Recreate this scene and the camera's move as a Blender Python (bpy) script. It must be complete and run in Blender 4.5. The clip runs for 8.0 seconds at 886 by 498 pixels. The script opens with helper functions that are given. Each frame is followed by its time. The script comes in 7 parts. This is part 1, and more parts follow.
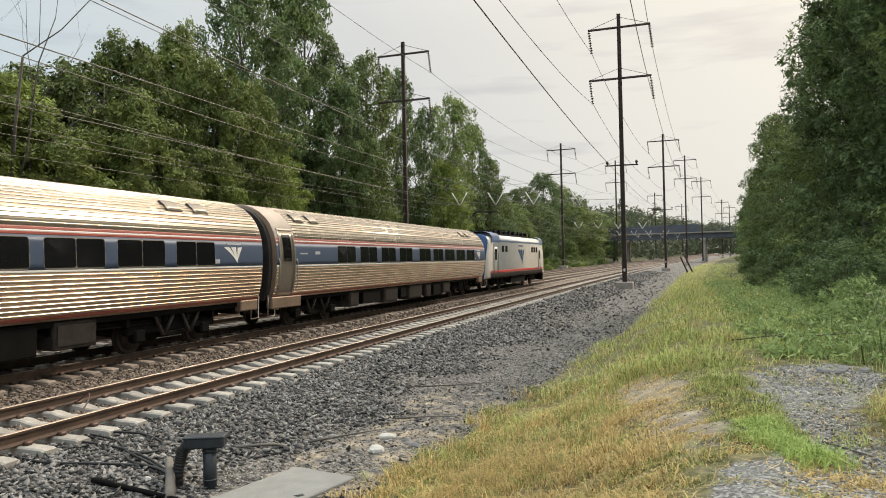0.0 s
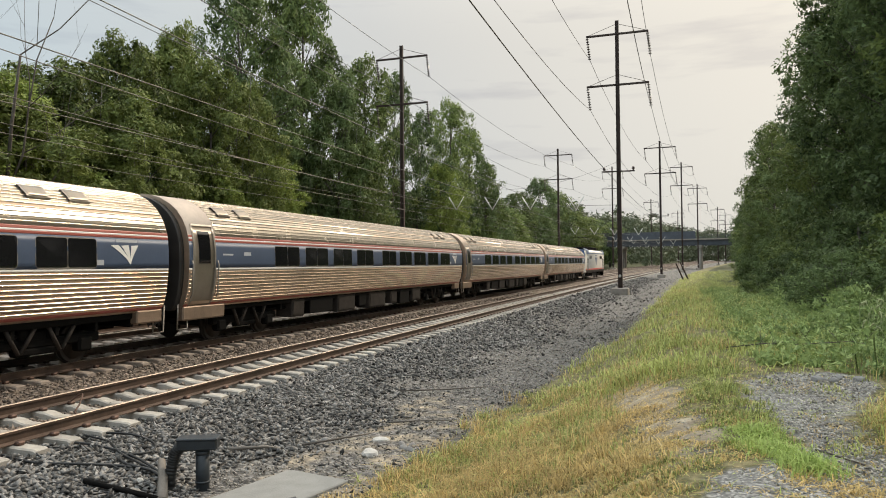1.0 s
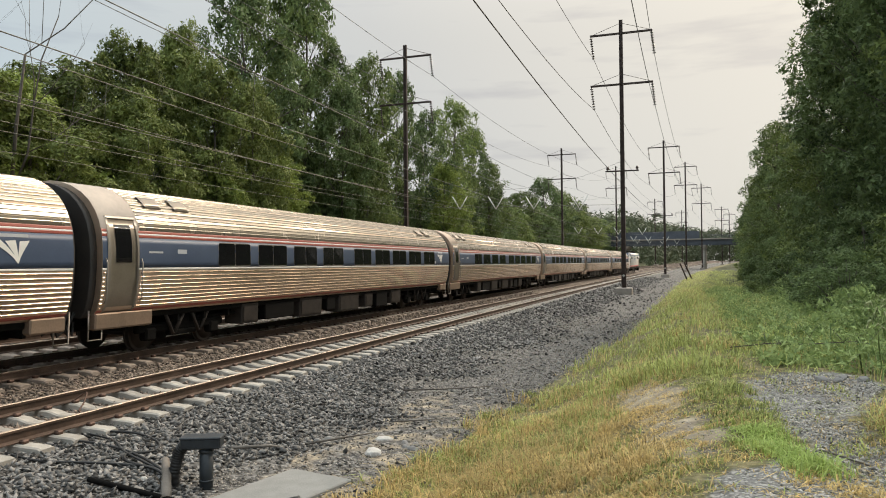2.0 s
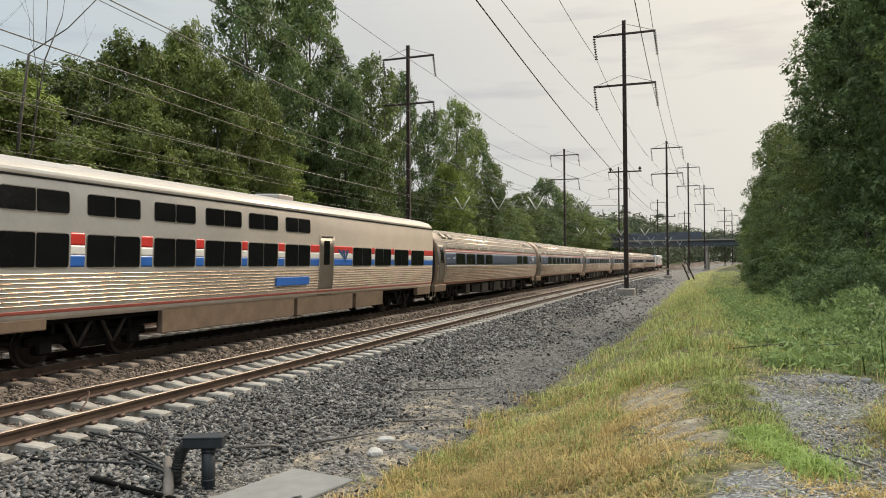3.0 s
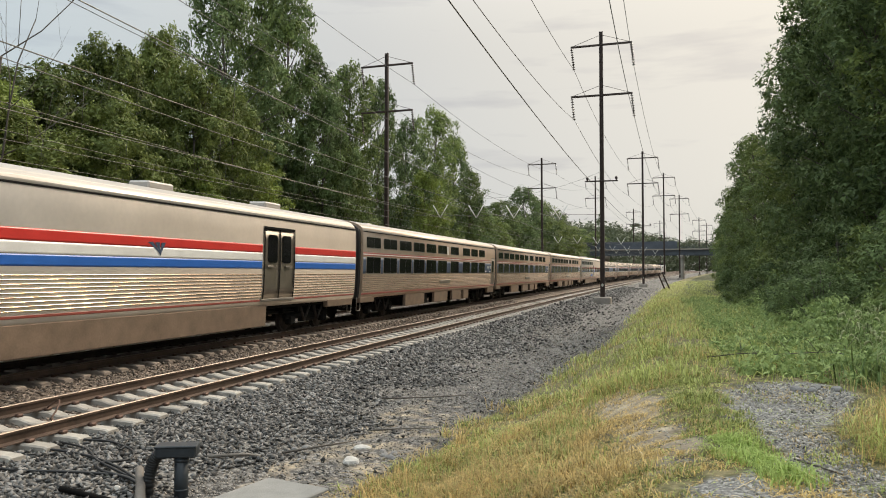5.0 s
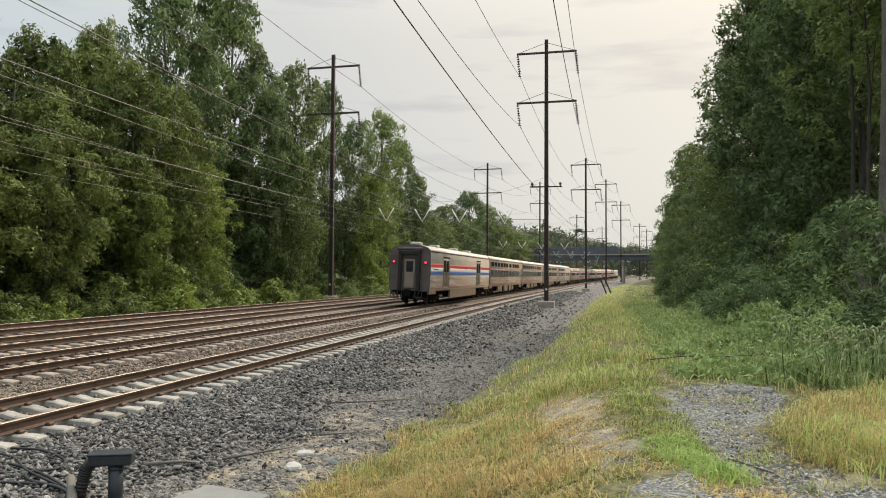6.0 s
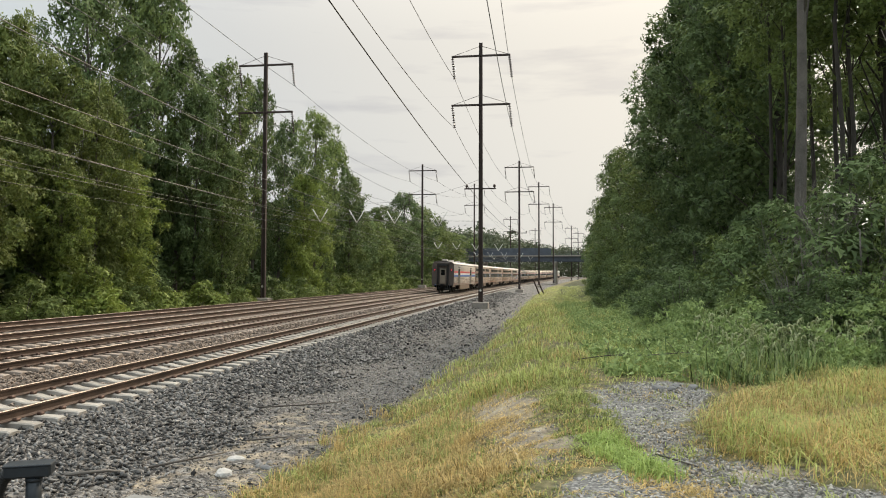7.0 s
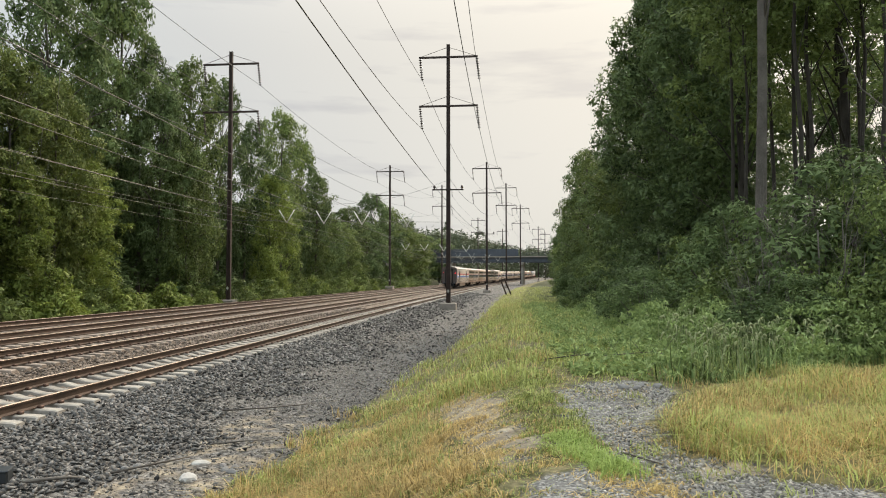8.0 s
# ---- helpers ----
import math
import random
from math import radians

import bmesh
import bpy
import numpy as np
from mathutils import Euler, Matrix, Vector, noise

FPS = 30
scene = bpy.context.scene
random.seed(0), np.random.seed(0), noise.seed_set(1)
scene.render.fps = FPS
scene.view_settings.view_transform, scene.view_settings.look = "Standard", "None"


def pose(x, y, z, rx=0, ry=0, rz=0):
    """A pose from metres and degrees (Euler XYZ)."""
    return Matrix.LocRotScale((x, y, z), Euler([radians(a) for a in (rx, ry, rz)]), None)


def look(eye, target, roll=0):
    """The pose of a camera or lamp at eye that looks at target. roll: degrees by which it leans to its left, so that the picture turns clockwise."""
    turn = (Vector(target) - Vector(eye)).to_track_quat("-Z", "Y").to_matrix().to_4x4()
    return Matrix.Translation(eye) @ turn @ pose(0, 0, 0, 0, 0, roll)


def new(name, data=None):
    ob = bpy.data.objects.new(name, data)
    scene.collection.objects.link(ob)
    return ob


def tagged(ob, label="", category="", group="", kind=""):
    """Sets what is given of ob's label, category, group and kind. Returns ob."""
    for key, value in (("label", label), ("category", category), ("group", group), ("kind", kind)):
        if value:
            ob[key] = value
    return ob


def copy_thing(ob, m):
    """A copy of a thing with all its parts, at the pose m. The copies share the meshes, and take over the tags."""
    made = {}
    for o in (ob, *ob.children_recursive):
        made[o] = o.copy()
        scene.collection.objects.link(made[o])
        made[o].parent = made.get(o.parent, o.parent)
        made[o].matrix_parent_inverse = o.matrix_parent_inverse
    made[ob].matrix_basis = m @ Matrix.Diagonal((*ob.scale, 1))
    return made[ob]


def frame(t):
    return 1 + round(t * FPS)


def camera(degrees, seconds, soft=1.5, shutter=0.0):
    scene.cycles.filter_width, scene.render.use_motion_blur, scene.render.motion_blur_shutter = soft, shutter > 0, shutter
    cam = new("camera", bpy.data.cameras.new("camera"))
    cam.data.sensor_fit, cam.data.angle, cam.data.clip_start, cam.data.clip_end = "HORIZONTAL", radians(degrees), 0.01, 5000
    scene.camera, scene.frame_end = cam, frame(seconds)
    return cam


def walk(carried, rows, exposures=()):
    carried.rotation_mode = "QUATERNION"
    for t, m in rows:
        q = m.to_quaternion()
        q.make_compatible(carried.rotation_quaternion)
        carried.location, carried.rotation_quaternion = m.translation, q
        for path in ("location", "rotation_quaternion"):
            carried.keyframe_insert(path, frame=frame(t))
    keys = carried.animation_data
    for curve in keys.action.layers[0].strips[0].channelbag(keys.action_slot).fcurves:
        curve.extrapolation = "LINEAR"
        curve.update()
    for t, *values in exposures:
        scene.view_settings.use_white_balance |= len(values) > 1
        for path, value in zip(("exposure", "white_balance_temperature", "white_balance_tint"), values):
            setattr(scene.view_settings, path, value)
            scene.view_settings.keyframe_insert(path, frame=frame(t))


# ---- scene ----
cam = camera(62.9, 8.0, soft=1.0)
EYE = 2.24
PATH = [
    (0.0, pose(0, 0, EYE, 90.95, 1.17, 18.01)),
    (0.5, pose(0, 0, EYE, 91.12, 0.73, 17.73)),
    (1.0, pose(0, 0, EYE, 91.26, 0.51, 17.69)),
    (1.5, pose(0, 0, EYE, 91.23, 0.51, 17.83)),
    (3.0, pose(0, 0, EYE, 91.24, 0.28, 18.15)),
    (3.5, pose(0, 0, EYE, 91.39, 0.22, 18.13)),
    (4.0, pose(0, 0, EYE, 91.56, 0.17, 18.00)),
    (5.5, pose(0, 0, EYE, 92.04, -0.16, 14.58)),
    (6.0, pose(0, 0, EYE, 92.16, -0.33, 12.07)),
    (6.5, pose(0, 0, EYE, 92.26, -0.31, 9.33)),
    (7.0, pose(0, 0, EYE, 92.29, -0.15, 6.93)),
    (7.5, pose(0, 0, EYE, 92.31, -0.02, 5.33)),
    (8.0, pose(0, 0, EYE, 92.37, 0.01, 4.38)),
]
walk(cam, PATH, [(0.0, 0.13), (0.8, 0.04), (1.5, 0.0), (5.0, 0.02), (6.2, 0.08), (8.0, 0.09)])

# ---- world, sun, exposure ----
scene.view_settings.exposure = 0.0
world = bpy.data.worlds.new("overcast_sky")
scene.world = world
world.use_nodes = True
wn, wl = world.node_tree.nodes, world.node_tree.links
SUN_AZ, SUN_EL = 28.0, 38.0
sky = wn.new("ShaderNodeTexSky")
sky.sky_type, sky.sun_disc = "NISHITA", False
sky.sun_elevation, sky.sun_rotation = radians(SUN_EL), radians(SUN_AZ)
sky.air_density, sky.dust_density = 1.0, 4.0
sky_dim = wn.new("ShaderNodeMix")
sky_dim.data_type, sky_dim.blend_type = "RGBA", "MULTIPLY"
sky_dim.inputs[0].default_value = 1.0
sky_dim.inputs[7].default_value = (0.09, 0.09, 0.09, 1)
wl.new(sky.outputs[0], sky_dim.inputs[6])
# cloud deck: soft grey with a warmer, brighter part round the veiled sun
wtc = wn.new("ShaderNodeTexCoord")
dot = wn.new("ShaderNodeVectorMath")
dot.operation = "DOT_PRODUCT"
sd = (math.sin(radians(SUN_AZ)) * math.cos(radians(SUN_EL)), math.cos(radians(SUN_AZ)) * math.cos(radians(SUN_EL)), math.sin(radians(SUN_EL)))
dot.inputs[1].default_value = sd
wl.new(wtc.outputs["Generated"], dot.inputs[0])
glow = wn.new("ShaderNodeValToRGB")
glow.color_ramp.elements[0].position, glow.color_ramp.elements[0].color = 0.28, (0.575, 0.665, 0.71, 1)
glow.color_ramp.elements[1].position, glow.color_ramp.elements[1].color = 1.0, (0.95, 0.87, 0.73, 1)
mid = glow.color_ramp.elements.new(0.66)
mid.color = (0.675, 0.675, 0.65, 1)
wl.new(dot.outputs["Value"], glow.inputs[0])
wmap = wn.new("ShaderNodeMapping")
wmap.inputs["Scale"].default_value = (2.0, 2.0, 14.0)
wl.new(wtc.outputs["Generated"], wmap.inputs["Vector"])
cloud = wn.new("ShaderNodeTexNoise")
cloud.inputs["Scale"].default_value, cloud.inputs["Detail"].default_value = 2.4, 5.0
wl.new(wmap.outputs[0], cloud.inputs["Vector"])
cramp = wn.new("ShaderNodeValToRGB")
cramp.color_ramp.elements[0].position, cramp.color_ramp.elements[0].color = 0.32, (0.86, 0.86, 0.89, 1)
cramp.color_ramp.elements[1].position, cramp.color_ramp.elements[1].color = 0.45, (1, 1, 1, 1)
wl.new(cloud.outputs[0], cramp.inputs[0])
deck = wn.new("ShaderNodeMix")
deck.data_type, deck.blend_type = "RGBA", "MULTIPLY"
deck.inputs[0].default_value = 1.0
# an overcast sky brightens towards the zenith
wsep = wn.new("ShaderNodeSeparateXYZ")
wl.new(wtc.outputs["Generated"], wsep.inputs[0])
zen = wn.new("ShaderNodeMapRange")
zen.interpolation_type = "SMOOTHSTEP"
zen.inputs[1].default_value, zen.inputs[2].default_value, zen.inputs[3].default_value, zen.inputs[4].default_value = 0.28, 1.0, 1.0, 3.3
wl.new(wsep.outputs[2], zen.inputs[0])
lift = wn.new("ShaderNodeVectorMath")
lift.operation = "SCALE"
wl.new(glow.outputs[0], lift.inputs[0])
wl.new(zen.outputs[0], lift.inputs["Scale"])
wl.new(lift.outputs[0], deck.inputs[6])
wl.new(cramp.outputs[0], deck.inputs[7])
veil = wn.new("ShaderNodeMix")
veil.data_type = "RGBA"
veil.inputs[0].default_value = 0.93
wl.new(sky_dim.outputs[2], veil.inputs[6])
wl.new(deck.outputs[2], veil.inputs[7])
wl.new(veil.outputs[2], wn["Background"].inputs["Color"])
wn["Background"].inputs["Strength"].default_value = 1.0
sun = new("sun", bpy.data.lights.new("sun", "SUN"))
sun.data.energy, sun.data.angle, sun.data.color = 2.8, radians(6), (1.0, 0.86, 0.68)
sun.matrix_world = look((60 * sd[0], 60 * sd[1], 60 * sd[2]), (0, 0, 0))


# ---- materials ----
def material(name, base, rough=0.7, metal=0.0, vary=0.25, scale=8.0, bump=0.0, bump_scale=60.0, tint=None, island=0.0, spec=0.4, coords="Object", obj_random=0.0):
    """Procedural surface: base colour with coarse and fine variation, roughness variation and relief."""
    m = bpy.data.materials.new(name)
    m.use_nodes = True
    n, l = m.node_tree.nodes, m.node_tree.links
    b = n["Principled BSDF"]
    b.inputs["Metallic"].default_value = metal
    b.inputs["Specular IOR Level"].default_value = spec
    tc = n.new("ShaderNodeTexCoord")
    big = n.new("ShaderNodeTexNoise")
    big.inputs["Scale"].default_value, big.inputs["Detail"].default_value = scale, 4
    fine = n.new("ShaderNodeTexNoise")
    fine.inputs["Scale"].default_value, fine.inputs["Detail"].default_value = scale * 11, 3
    l.new(tc.outputs[coords], big.inputs["Vector"])
    l.new(tc.outputs[coords], fine.inputs["Vector"])
    add = n.new("ShaderNodeMath")
    add.operation = "MULTIPLY_ADD"
    add.inputs[1].default_value = 0.4
    l.new(fine.outputs[0], add.inputs[0])
    l.new(big.outputs[0], add.inputs[2])
    ramp = n.new("ShaderNodeValToRGB")
    lo = tint or [c * (1 - vary) for c in base]
    hi = [min(1, c * (1 + vary)) for c in base]
    ramp.color_ramp.elements[0].position, ramp.color_ramp.elements[0].color = 0.45, (*lo, 1)
    ramp.color_ramp.elements[1].position, ramp.color_ramp.elements[1].color = 0.95, (*hi, 1)
    l.new(add.outputs[0], ramp.inputs[0])
    out = ramp.outputs[0]
    for amount, kind in ((island, "island"), (obj_random, "object")):
        if amount:
            src = n.new("ShaderNodeNewGeometry").outputs["Random Per Island"] if kind == "island" else n.new("ShaderNodeObjectInfo").outputs["Random"]
            mr = n.new("ShaderNodeMapRange")
            mr.inputs[3].default_value, mr.inputs[4].default_value = 1 - amount, 1 + amount
            l.new(src, mr.inputs[0])
            mx = n.new("ShaderNodeVectorMath")
            mx.operation = "SCALE"
            l.new(out, mx.inputs[0])
            l.new(mr.outputs[0], mx.inputs["Scale"])
            out = mx.outputs[0]
    l.new(out, b.inputs["Base Color"])
    rr = n.new("ShaderNodeMapRange")
    rr.inputs[3].default_value, rr.inputs[4].default_value = max(0.03, rough - min(0.12, rough * 0.2)), min(1, rough + min(0.12, rough * 0.2))
    l.new(big.outputs[0], rr.inputs[0])
    l.new(rr.outputs[0], b.inputs["Roughness"])
    if bump:
        bn = n.new("ShaderNodeTexNoise")
        bn.inputs["Scale"].default_value, bn.inputs["Detail"].default_value = bump_scale, 4
        l.new(tc.outputs[coords], bn.inputs["Vector"])
        bp = n.new("ShaderNodeBump")
        bp.inputs["Strength"].default_value, bp.inputs["Distance"].default_value = bump, 0.02
        l.new(bn.outputs[0], bp.inputs["Height"])
        l.new(bp.outputs[0], b.inputs["Normal"])
    return m


def leaf_material(name, dark, light, through_light=0.35, rough=0.55, spread=0.6):
    """Leaves: colour varies leaf by leaf and tree by tree; part of the light passes through."""
    m = bpy.data.materials.new(name)
    m.use_nodes = True
    n, l = m.node_tree.nodes, m.node_tree.links
    b = n["Principled BSDF"]
    geo = n.new("ShaderNodeNewGeometry")
    info = n.new("ShaderNodeObjectInfo")
    tc = n.new("ShaderNodeTexCoord")
    big = n.new("ShaderNodeTexNoise")
    big.inputs["Scale"].default_value, big.inputs["Detail"].default_value = 0.45, 3
    l.new(tc.outputs["Object"], big.inputs["Vector"])
    s1 = n.new("ShaderNodeMath")
    s1.operation = "MULTIPLY_ADD"
    s1.inputs[1].default_value = spread
    l.new(geo.outputs["Random Per Island"], s1.inputs[0])
    l.new(big.outputs[0], s1.inputs[2])
    s2 = n.new("ShaderNodeMath")
    s2.operation = "MULTIPLY_ADD"
    s2.inputs[1].default_value = 0.35
    l.new(info.outputs["Random"], s2.inputs[0])
    l.new(s1.outputs[0], s2.inputs[2])
    ramp = n.new("ShaderNodeValToRGB")
    ramp.color_ramp.elements[0].position, ramp.color_ramp.elements[0].color = 0.0, (*dark, 1)
    ramp.color_ramp.elements[1].position, ramp.color_ramp.elements[1].color = 1.0, (*light, 1)
    fit_range = n.new("ShaderNodeMapRange")
    fit_range.inputs[1].default_value, fit_range.inputs[2].default_value = 0.42, 0.72 + spread
    l.new(s2.outputs[0], fit_range.inputs[0])
    l.new(fit_range.outputs[0], ramp.inputs[0])
    l.new(ramp.outputs[0], b.inputs["Base Color"])
    b.inputs["Roughness"].default_value = rough
    b.inputs["Specular IOR Level"].default_value = 0.18
    tr = n.new("ShaderNodeBsdfTranslucent")
    l.new(ramp.outputs[0], tr.inputs["Color"])
    mix = n.new("ShaderNodeMixShader")
    mix.inputs[0].default_value = through_light
    l.new(b.outputs[0], mix.inputs[1])
    l.new(tr.outputs[0], mix.inputs[2])
    l.new(mix.outputs[0], n["Material Output"].inputs["Surface"])
    return m


M_RAIL = material("rusty_rail_steel", (0.08, 0.052, 0.038), 0.6, 0.3, 0.4, 3, 0.15, 80)
M_RAILTOP = material("worn_rail_head", (0.36, 0.29, 0.235), 0.42, 0.6, 0.15, 4)
M_TIE = material("concrete_tie", (0.31, 0.285, 0.25), 0.85, 0, 0.25, 5, 0.3, 60, obj_random=0.15)
M_TIE_BROWN = material("dust_browned_concrete_tie", (0.27, 0.22, 0.18), 0.85, 0, 0.3, 5, 0.3, 60, obj_random=0.2)
M_BULK = material("black_end_bulkhead", (0.03, 0.027, 0.025), 0.6, 0.1, 0.3, 2)
M_STONE = material("ballast_stone", (0.135, 0.129, 0.122), 0.85, 0, 0.35, 1.2, 0.2, 60, island=0.9)
M_STONE_BROWN = material("rust_dusted_ballast_stone", (0.185, 0.147, 0.118), 0.85, 0, 0.35, 1.2, 0.2, 60, island=0.65)
M_CLIP = material("rail_clip_steel", (0.10, 0.06, 0.045), 0.6, 0.5, 0.3, 12)
M_POLE = material("weathered_brown_steel_pole", (0.055, 0.038, 0.032), 0.7, 0.3, 0.4, 2.5, 0.1, 40)
M_CONCRETE = material("weathered_concrete", (0.29, 0.255, 0.22), 0.88, 0, 0.25, 3, 0.3, 40)
M_SLAB = material("grey_concrete_slab", (0.23, 0.225, 0.21), 0.85, 0, 0.15, 4, 0.25, 50)
M_WIRE = material("dark_wire", (0.07, 0.07, 0.07), 0.5, 0.6, 0.2, 2)
M_WIRE_LIGHT = material("bronze_contact_wire", (0.12, 0.115, 0.10), 0.5, 0.6, 0.2, 2)
M_INSUL = material("brown_porcelain", (0.05, 0.032, 0.028), 0.3, 0, 0.2, 8)
M_STAINLESS = material("brushed_stainless_steel", (0.56, 0.43, 0.33), 0.38, 0.8, 0.14, 0.8)
M_FLUTE = material("fluted_stainless_steel", (0.60, 0.455, 0.345), 0.21, 1.0, 0.12, 0.8)
M_ROOF = material("dull_stainless_roof", (0.35, 0.305, 0.245), 0.26, 0.65, 0.10, 1.5)
M_BLUE = material("blue_livery_paint", (0.048, 0.07, 0.118), 0.5, 0, 0.12, 1.5)
M_RED = material("red_livery_stripe", (0.30, 0.075, 0.055), 0.35, 0, 0.12, 2)
M_BRIGHTRED = material("bright_red_livery_stripe", (0.56, 0.04, 0.032), 0.35, 0, 0.1, 2)
M_BRIGHTBLUE = material("bright_blue_livery_stripe", (0.03, 0.13, 0.46), 0.35, 0, 0.1, 2)
M_WHITE = material("white_livery_paint", (0.72, 0.70, 0.66), 0.4, 0, 0.08, 2)
M_LETTER = material("dulled_white_lettering", (0.40, 0.41, 0.43), 0.5, 0, 0.1, 2)
M_CREAM = material("brushed_flat_stainless_side", (0.60, 0.52, 0.44), 0.42, 0.25, 0.1, 0.7)
M_BRUSHED = material("tan_brushed_stainless_side", (0.55, 0.41, 0.305), 0.36, 0.5, 0.14, 0.7)
M_SILVERROOF = material("light_grey_roof_paint", (0.44, 0.40, 0.36), 0.42, 0.25, 0.08, 1.2)
M_GLASS = material("dark_tinted_glass", (0.008, 0.008, 0.009), 0.08, 0, 0.1, 2, spec=0.25)
M_FRAME = material("aluminium_window_frame", (0.26, 0.235, 0.205), 0.5, 0.6, 0.08, 4)
M_BLACK = material("black_rubber", (0.018, 0.017, 0.016), 0.8, 0, 0.3, 4)
# Near-black base colour carries the deep shade under the cars along with grime.
M_SHADED_GRIME = material("grimy_shade_darkened_steel", (0.006, 0.0055, 0.005), 0.85, 0, 0.45, 3, 0.2, 30, spec=0.1)
# Dusty boxes and braces painted dark for the shade beneath the train.
M_BOX = material("shade_darkened_dusty_box", (0.034, 0.028, 0.024), 0.75, 0, 0.4, 3, 0.1, 30, spec=0.15)
M_SKIRT = material("tan_dusted_skirt", (0.25, 0.18, 0.13), 0.55, 0.45, 0.25, 2)
M_ENDDARK = material("soot_dark_end_wall", (0.10, 0.082, 0.072), 0.6, 0.2, 0.3, 1.5)
M_DOORSTEEL = material("door_stainless", (0.27, 0.235, 0.195), 0.4, 0.8, 0.15, 2)
M_WHEEL = material("wheel_steel", (0.035, 0.028, 0.024), 0.6, 0.4, 0.3, 5)
M_LOCOGREY = material("locomotive_grey_paint", (0.62, 0.59, 0.55), 0.4, 0.2, 0.1, 1.2)
M_LOCOBLUE = material("locomotive_blue_paint", (0.025, 0.07, 0.18), 0.35, 0, 0.1, 1.2)
M_BARK = material("grey_brown_bark", (0.105, 0.09, 0.076), 0.9, 0, 0.4, 2, 0.6, 14)
# Bark colour lowered to show trunks standing in shade.
M_BARK_SHADED = material("shaded_grey_brown_bark", (0.045, 0.037, 0.03), 0.9, 0, 0.4, 2, 0.6, 14)
M_DEADWOOD = material("bleached_dead_wood", (0.16, 0.14, 0.12), 0.9, 0, 0.3, 3, 0.4, 20)
M_BRIDGE = material("painted_bridge_steel", (0.085, 0.095, 0.115), 0.7, 0.1, 0.25, 0.6)
M_PLASTIC = material("dark_grey_plastic", (0.022, 0.027, 0.032), 0.45, 0, 0.3, 8)
M_CABLE = material("black_cable_sheath", (0.02, 0.02, 0.02), 0.55, 0, 0.3, 10)
M_LEAF = leaf_material("broadleaf_green", (0.018, 0.036, 0.011), (0.25, 0.315, 0.10), 0.32)
M_LEAF_LIGHT = leaf_material("light_green_leaves", (0.035, 0.06, 0.014), (0.29, 0.36, 0.085), 0.32)
M_LEAF_OLIVE = leaf_material("olive_green_leaves", (0.020, 0.035, 0.01), (0.22, 0.265, 0.075), 0.3)
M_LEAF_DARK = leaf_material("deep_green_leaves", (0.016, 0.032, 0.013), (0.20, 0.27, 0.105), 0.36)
# Raised darks and muted lights put distance haze into the leaf colour.
M_FARLEAF = leaf_material("hazed_far_wood_green", (0.055, 0.075, 0.045), (0.12, 0.14, 0.08), 0.25)
M_GRASS = leaf_material("green_grass", (0.09, 0.115, 0.033), (0.62, 0.66, 0.23), 0.35, 0.6, 1.0)
M_DRYGRASS = leaf_material("straw_yellow_grass", (0.20, 0.145, 0.06), (0.86, 0.65, 0.29), 0.35, 0.7, 1.0)
M_WEED = leaf_material("weed_green", (0.085, 0.15, 0.05), (0.40, 0.49, 0.19), 0.35, 0.55, 0.9)
M_FRESH = leaf_material("fresh_bright_grass", (0.16, 0.25, 0.05), (0.55, 0.66, 0.22), 0.4, 0.55, 0.8)
M_SEED = leaf_material("pale_seed_heads", (0.30, 0.34, 0.16), (0.52, 0.54, 0.32), 0.4, 0.8)


# ---- building helpers ----
def part(name, bm, mat, parent=None, label=""):
    """Link a bmesh as one mesh object, under a thing or a part if given."""
    me = bpy.data.meshes.new(name)
    bm.to_mesh(me)
    bm.free()
    for mm in (mat if isinstance(mat, (list, tuple)) else [mat]):
        me.materials.append(mm)
    ob = new(name, me)
    if parent:
        ob.parent = parent
    if label:
        tagged(ob, label)
    return ob


def box(bm, x0, x1, y0, y1, z0, z1, mi=0, m=None):
    vs = [bm.verts.new((x, y, z)) for z in (z0, z1) for x, y in ((x0, y0), (x1, y0), (x1, y1), (x0, y1))]
    if m:
        for v in vs:
            v.co = m @ v.co
    for f in ((3, 2, 1, 0), (4, 5, 6, 7), (0, 1, 5, 4), (1, 2, 6, 5), (2, 3, 7, 6), (3, 0, 4, 7)):
        bm.faces.new([vs[i] for i in f]).material_index = mi
    return vs


def bbox(bm, x0, x1, y0, y1, z0, z1, bev=0.02, mi=0):
    """A box with chamfered edges."""
    t = bmesh.new()
    box(t, x0, x1, y0, y1, z0, z1, mi)
    bmesh.ops.bevel(t, geom=t.edges[:], offset=bev, segments=1, affect="EDGES")
    join(bm, t, mi)


def join(bm, t, mi=0):
    lut = {v: bm.verts.new(v.co) for v in t.verts}
    for f in t.faces:
        nf = bm.faces.new([lut[v] for v in f.verts])
        nf.material_index, nf.smooth = mi, f.smooth
    t.free()


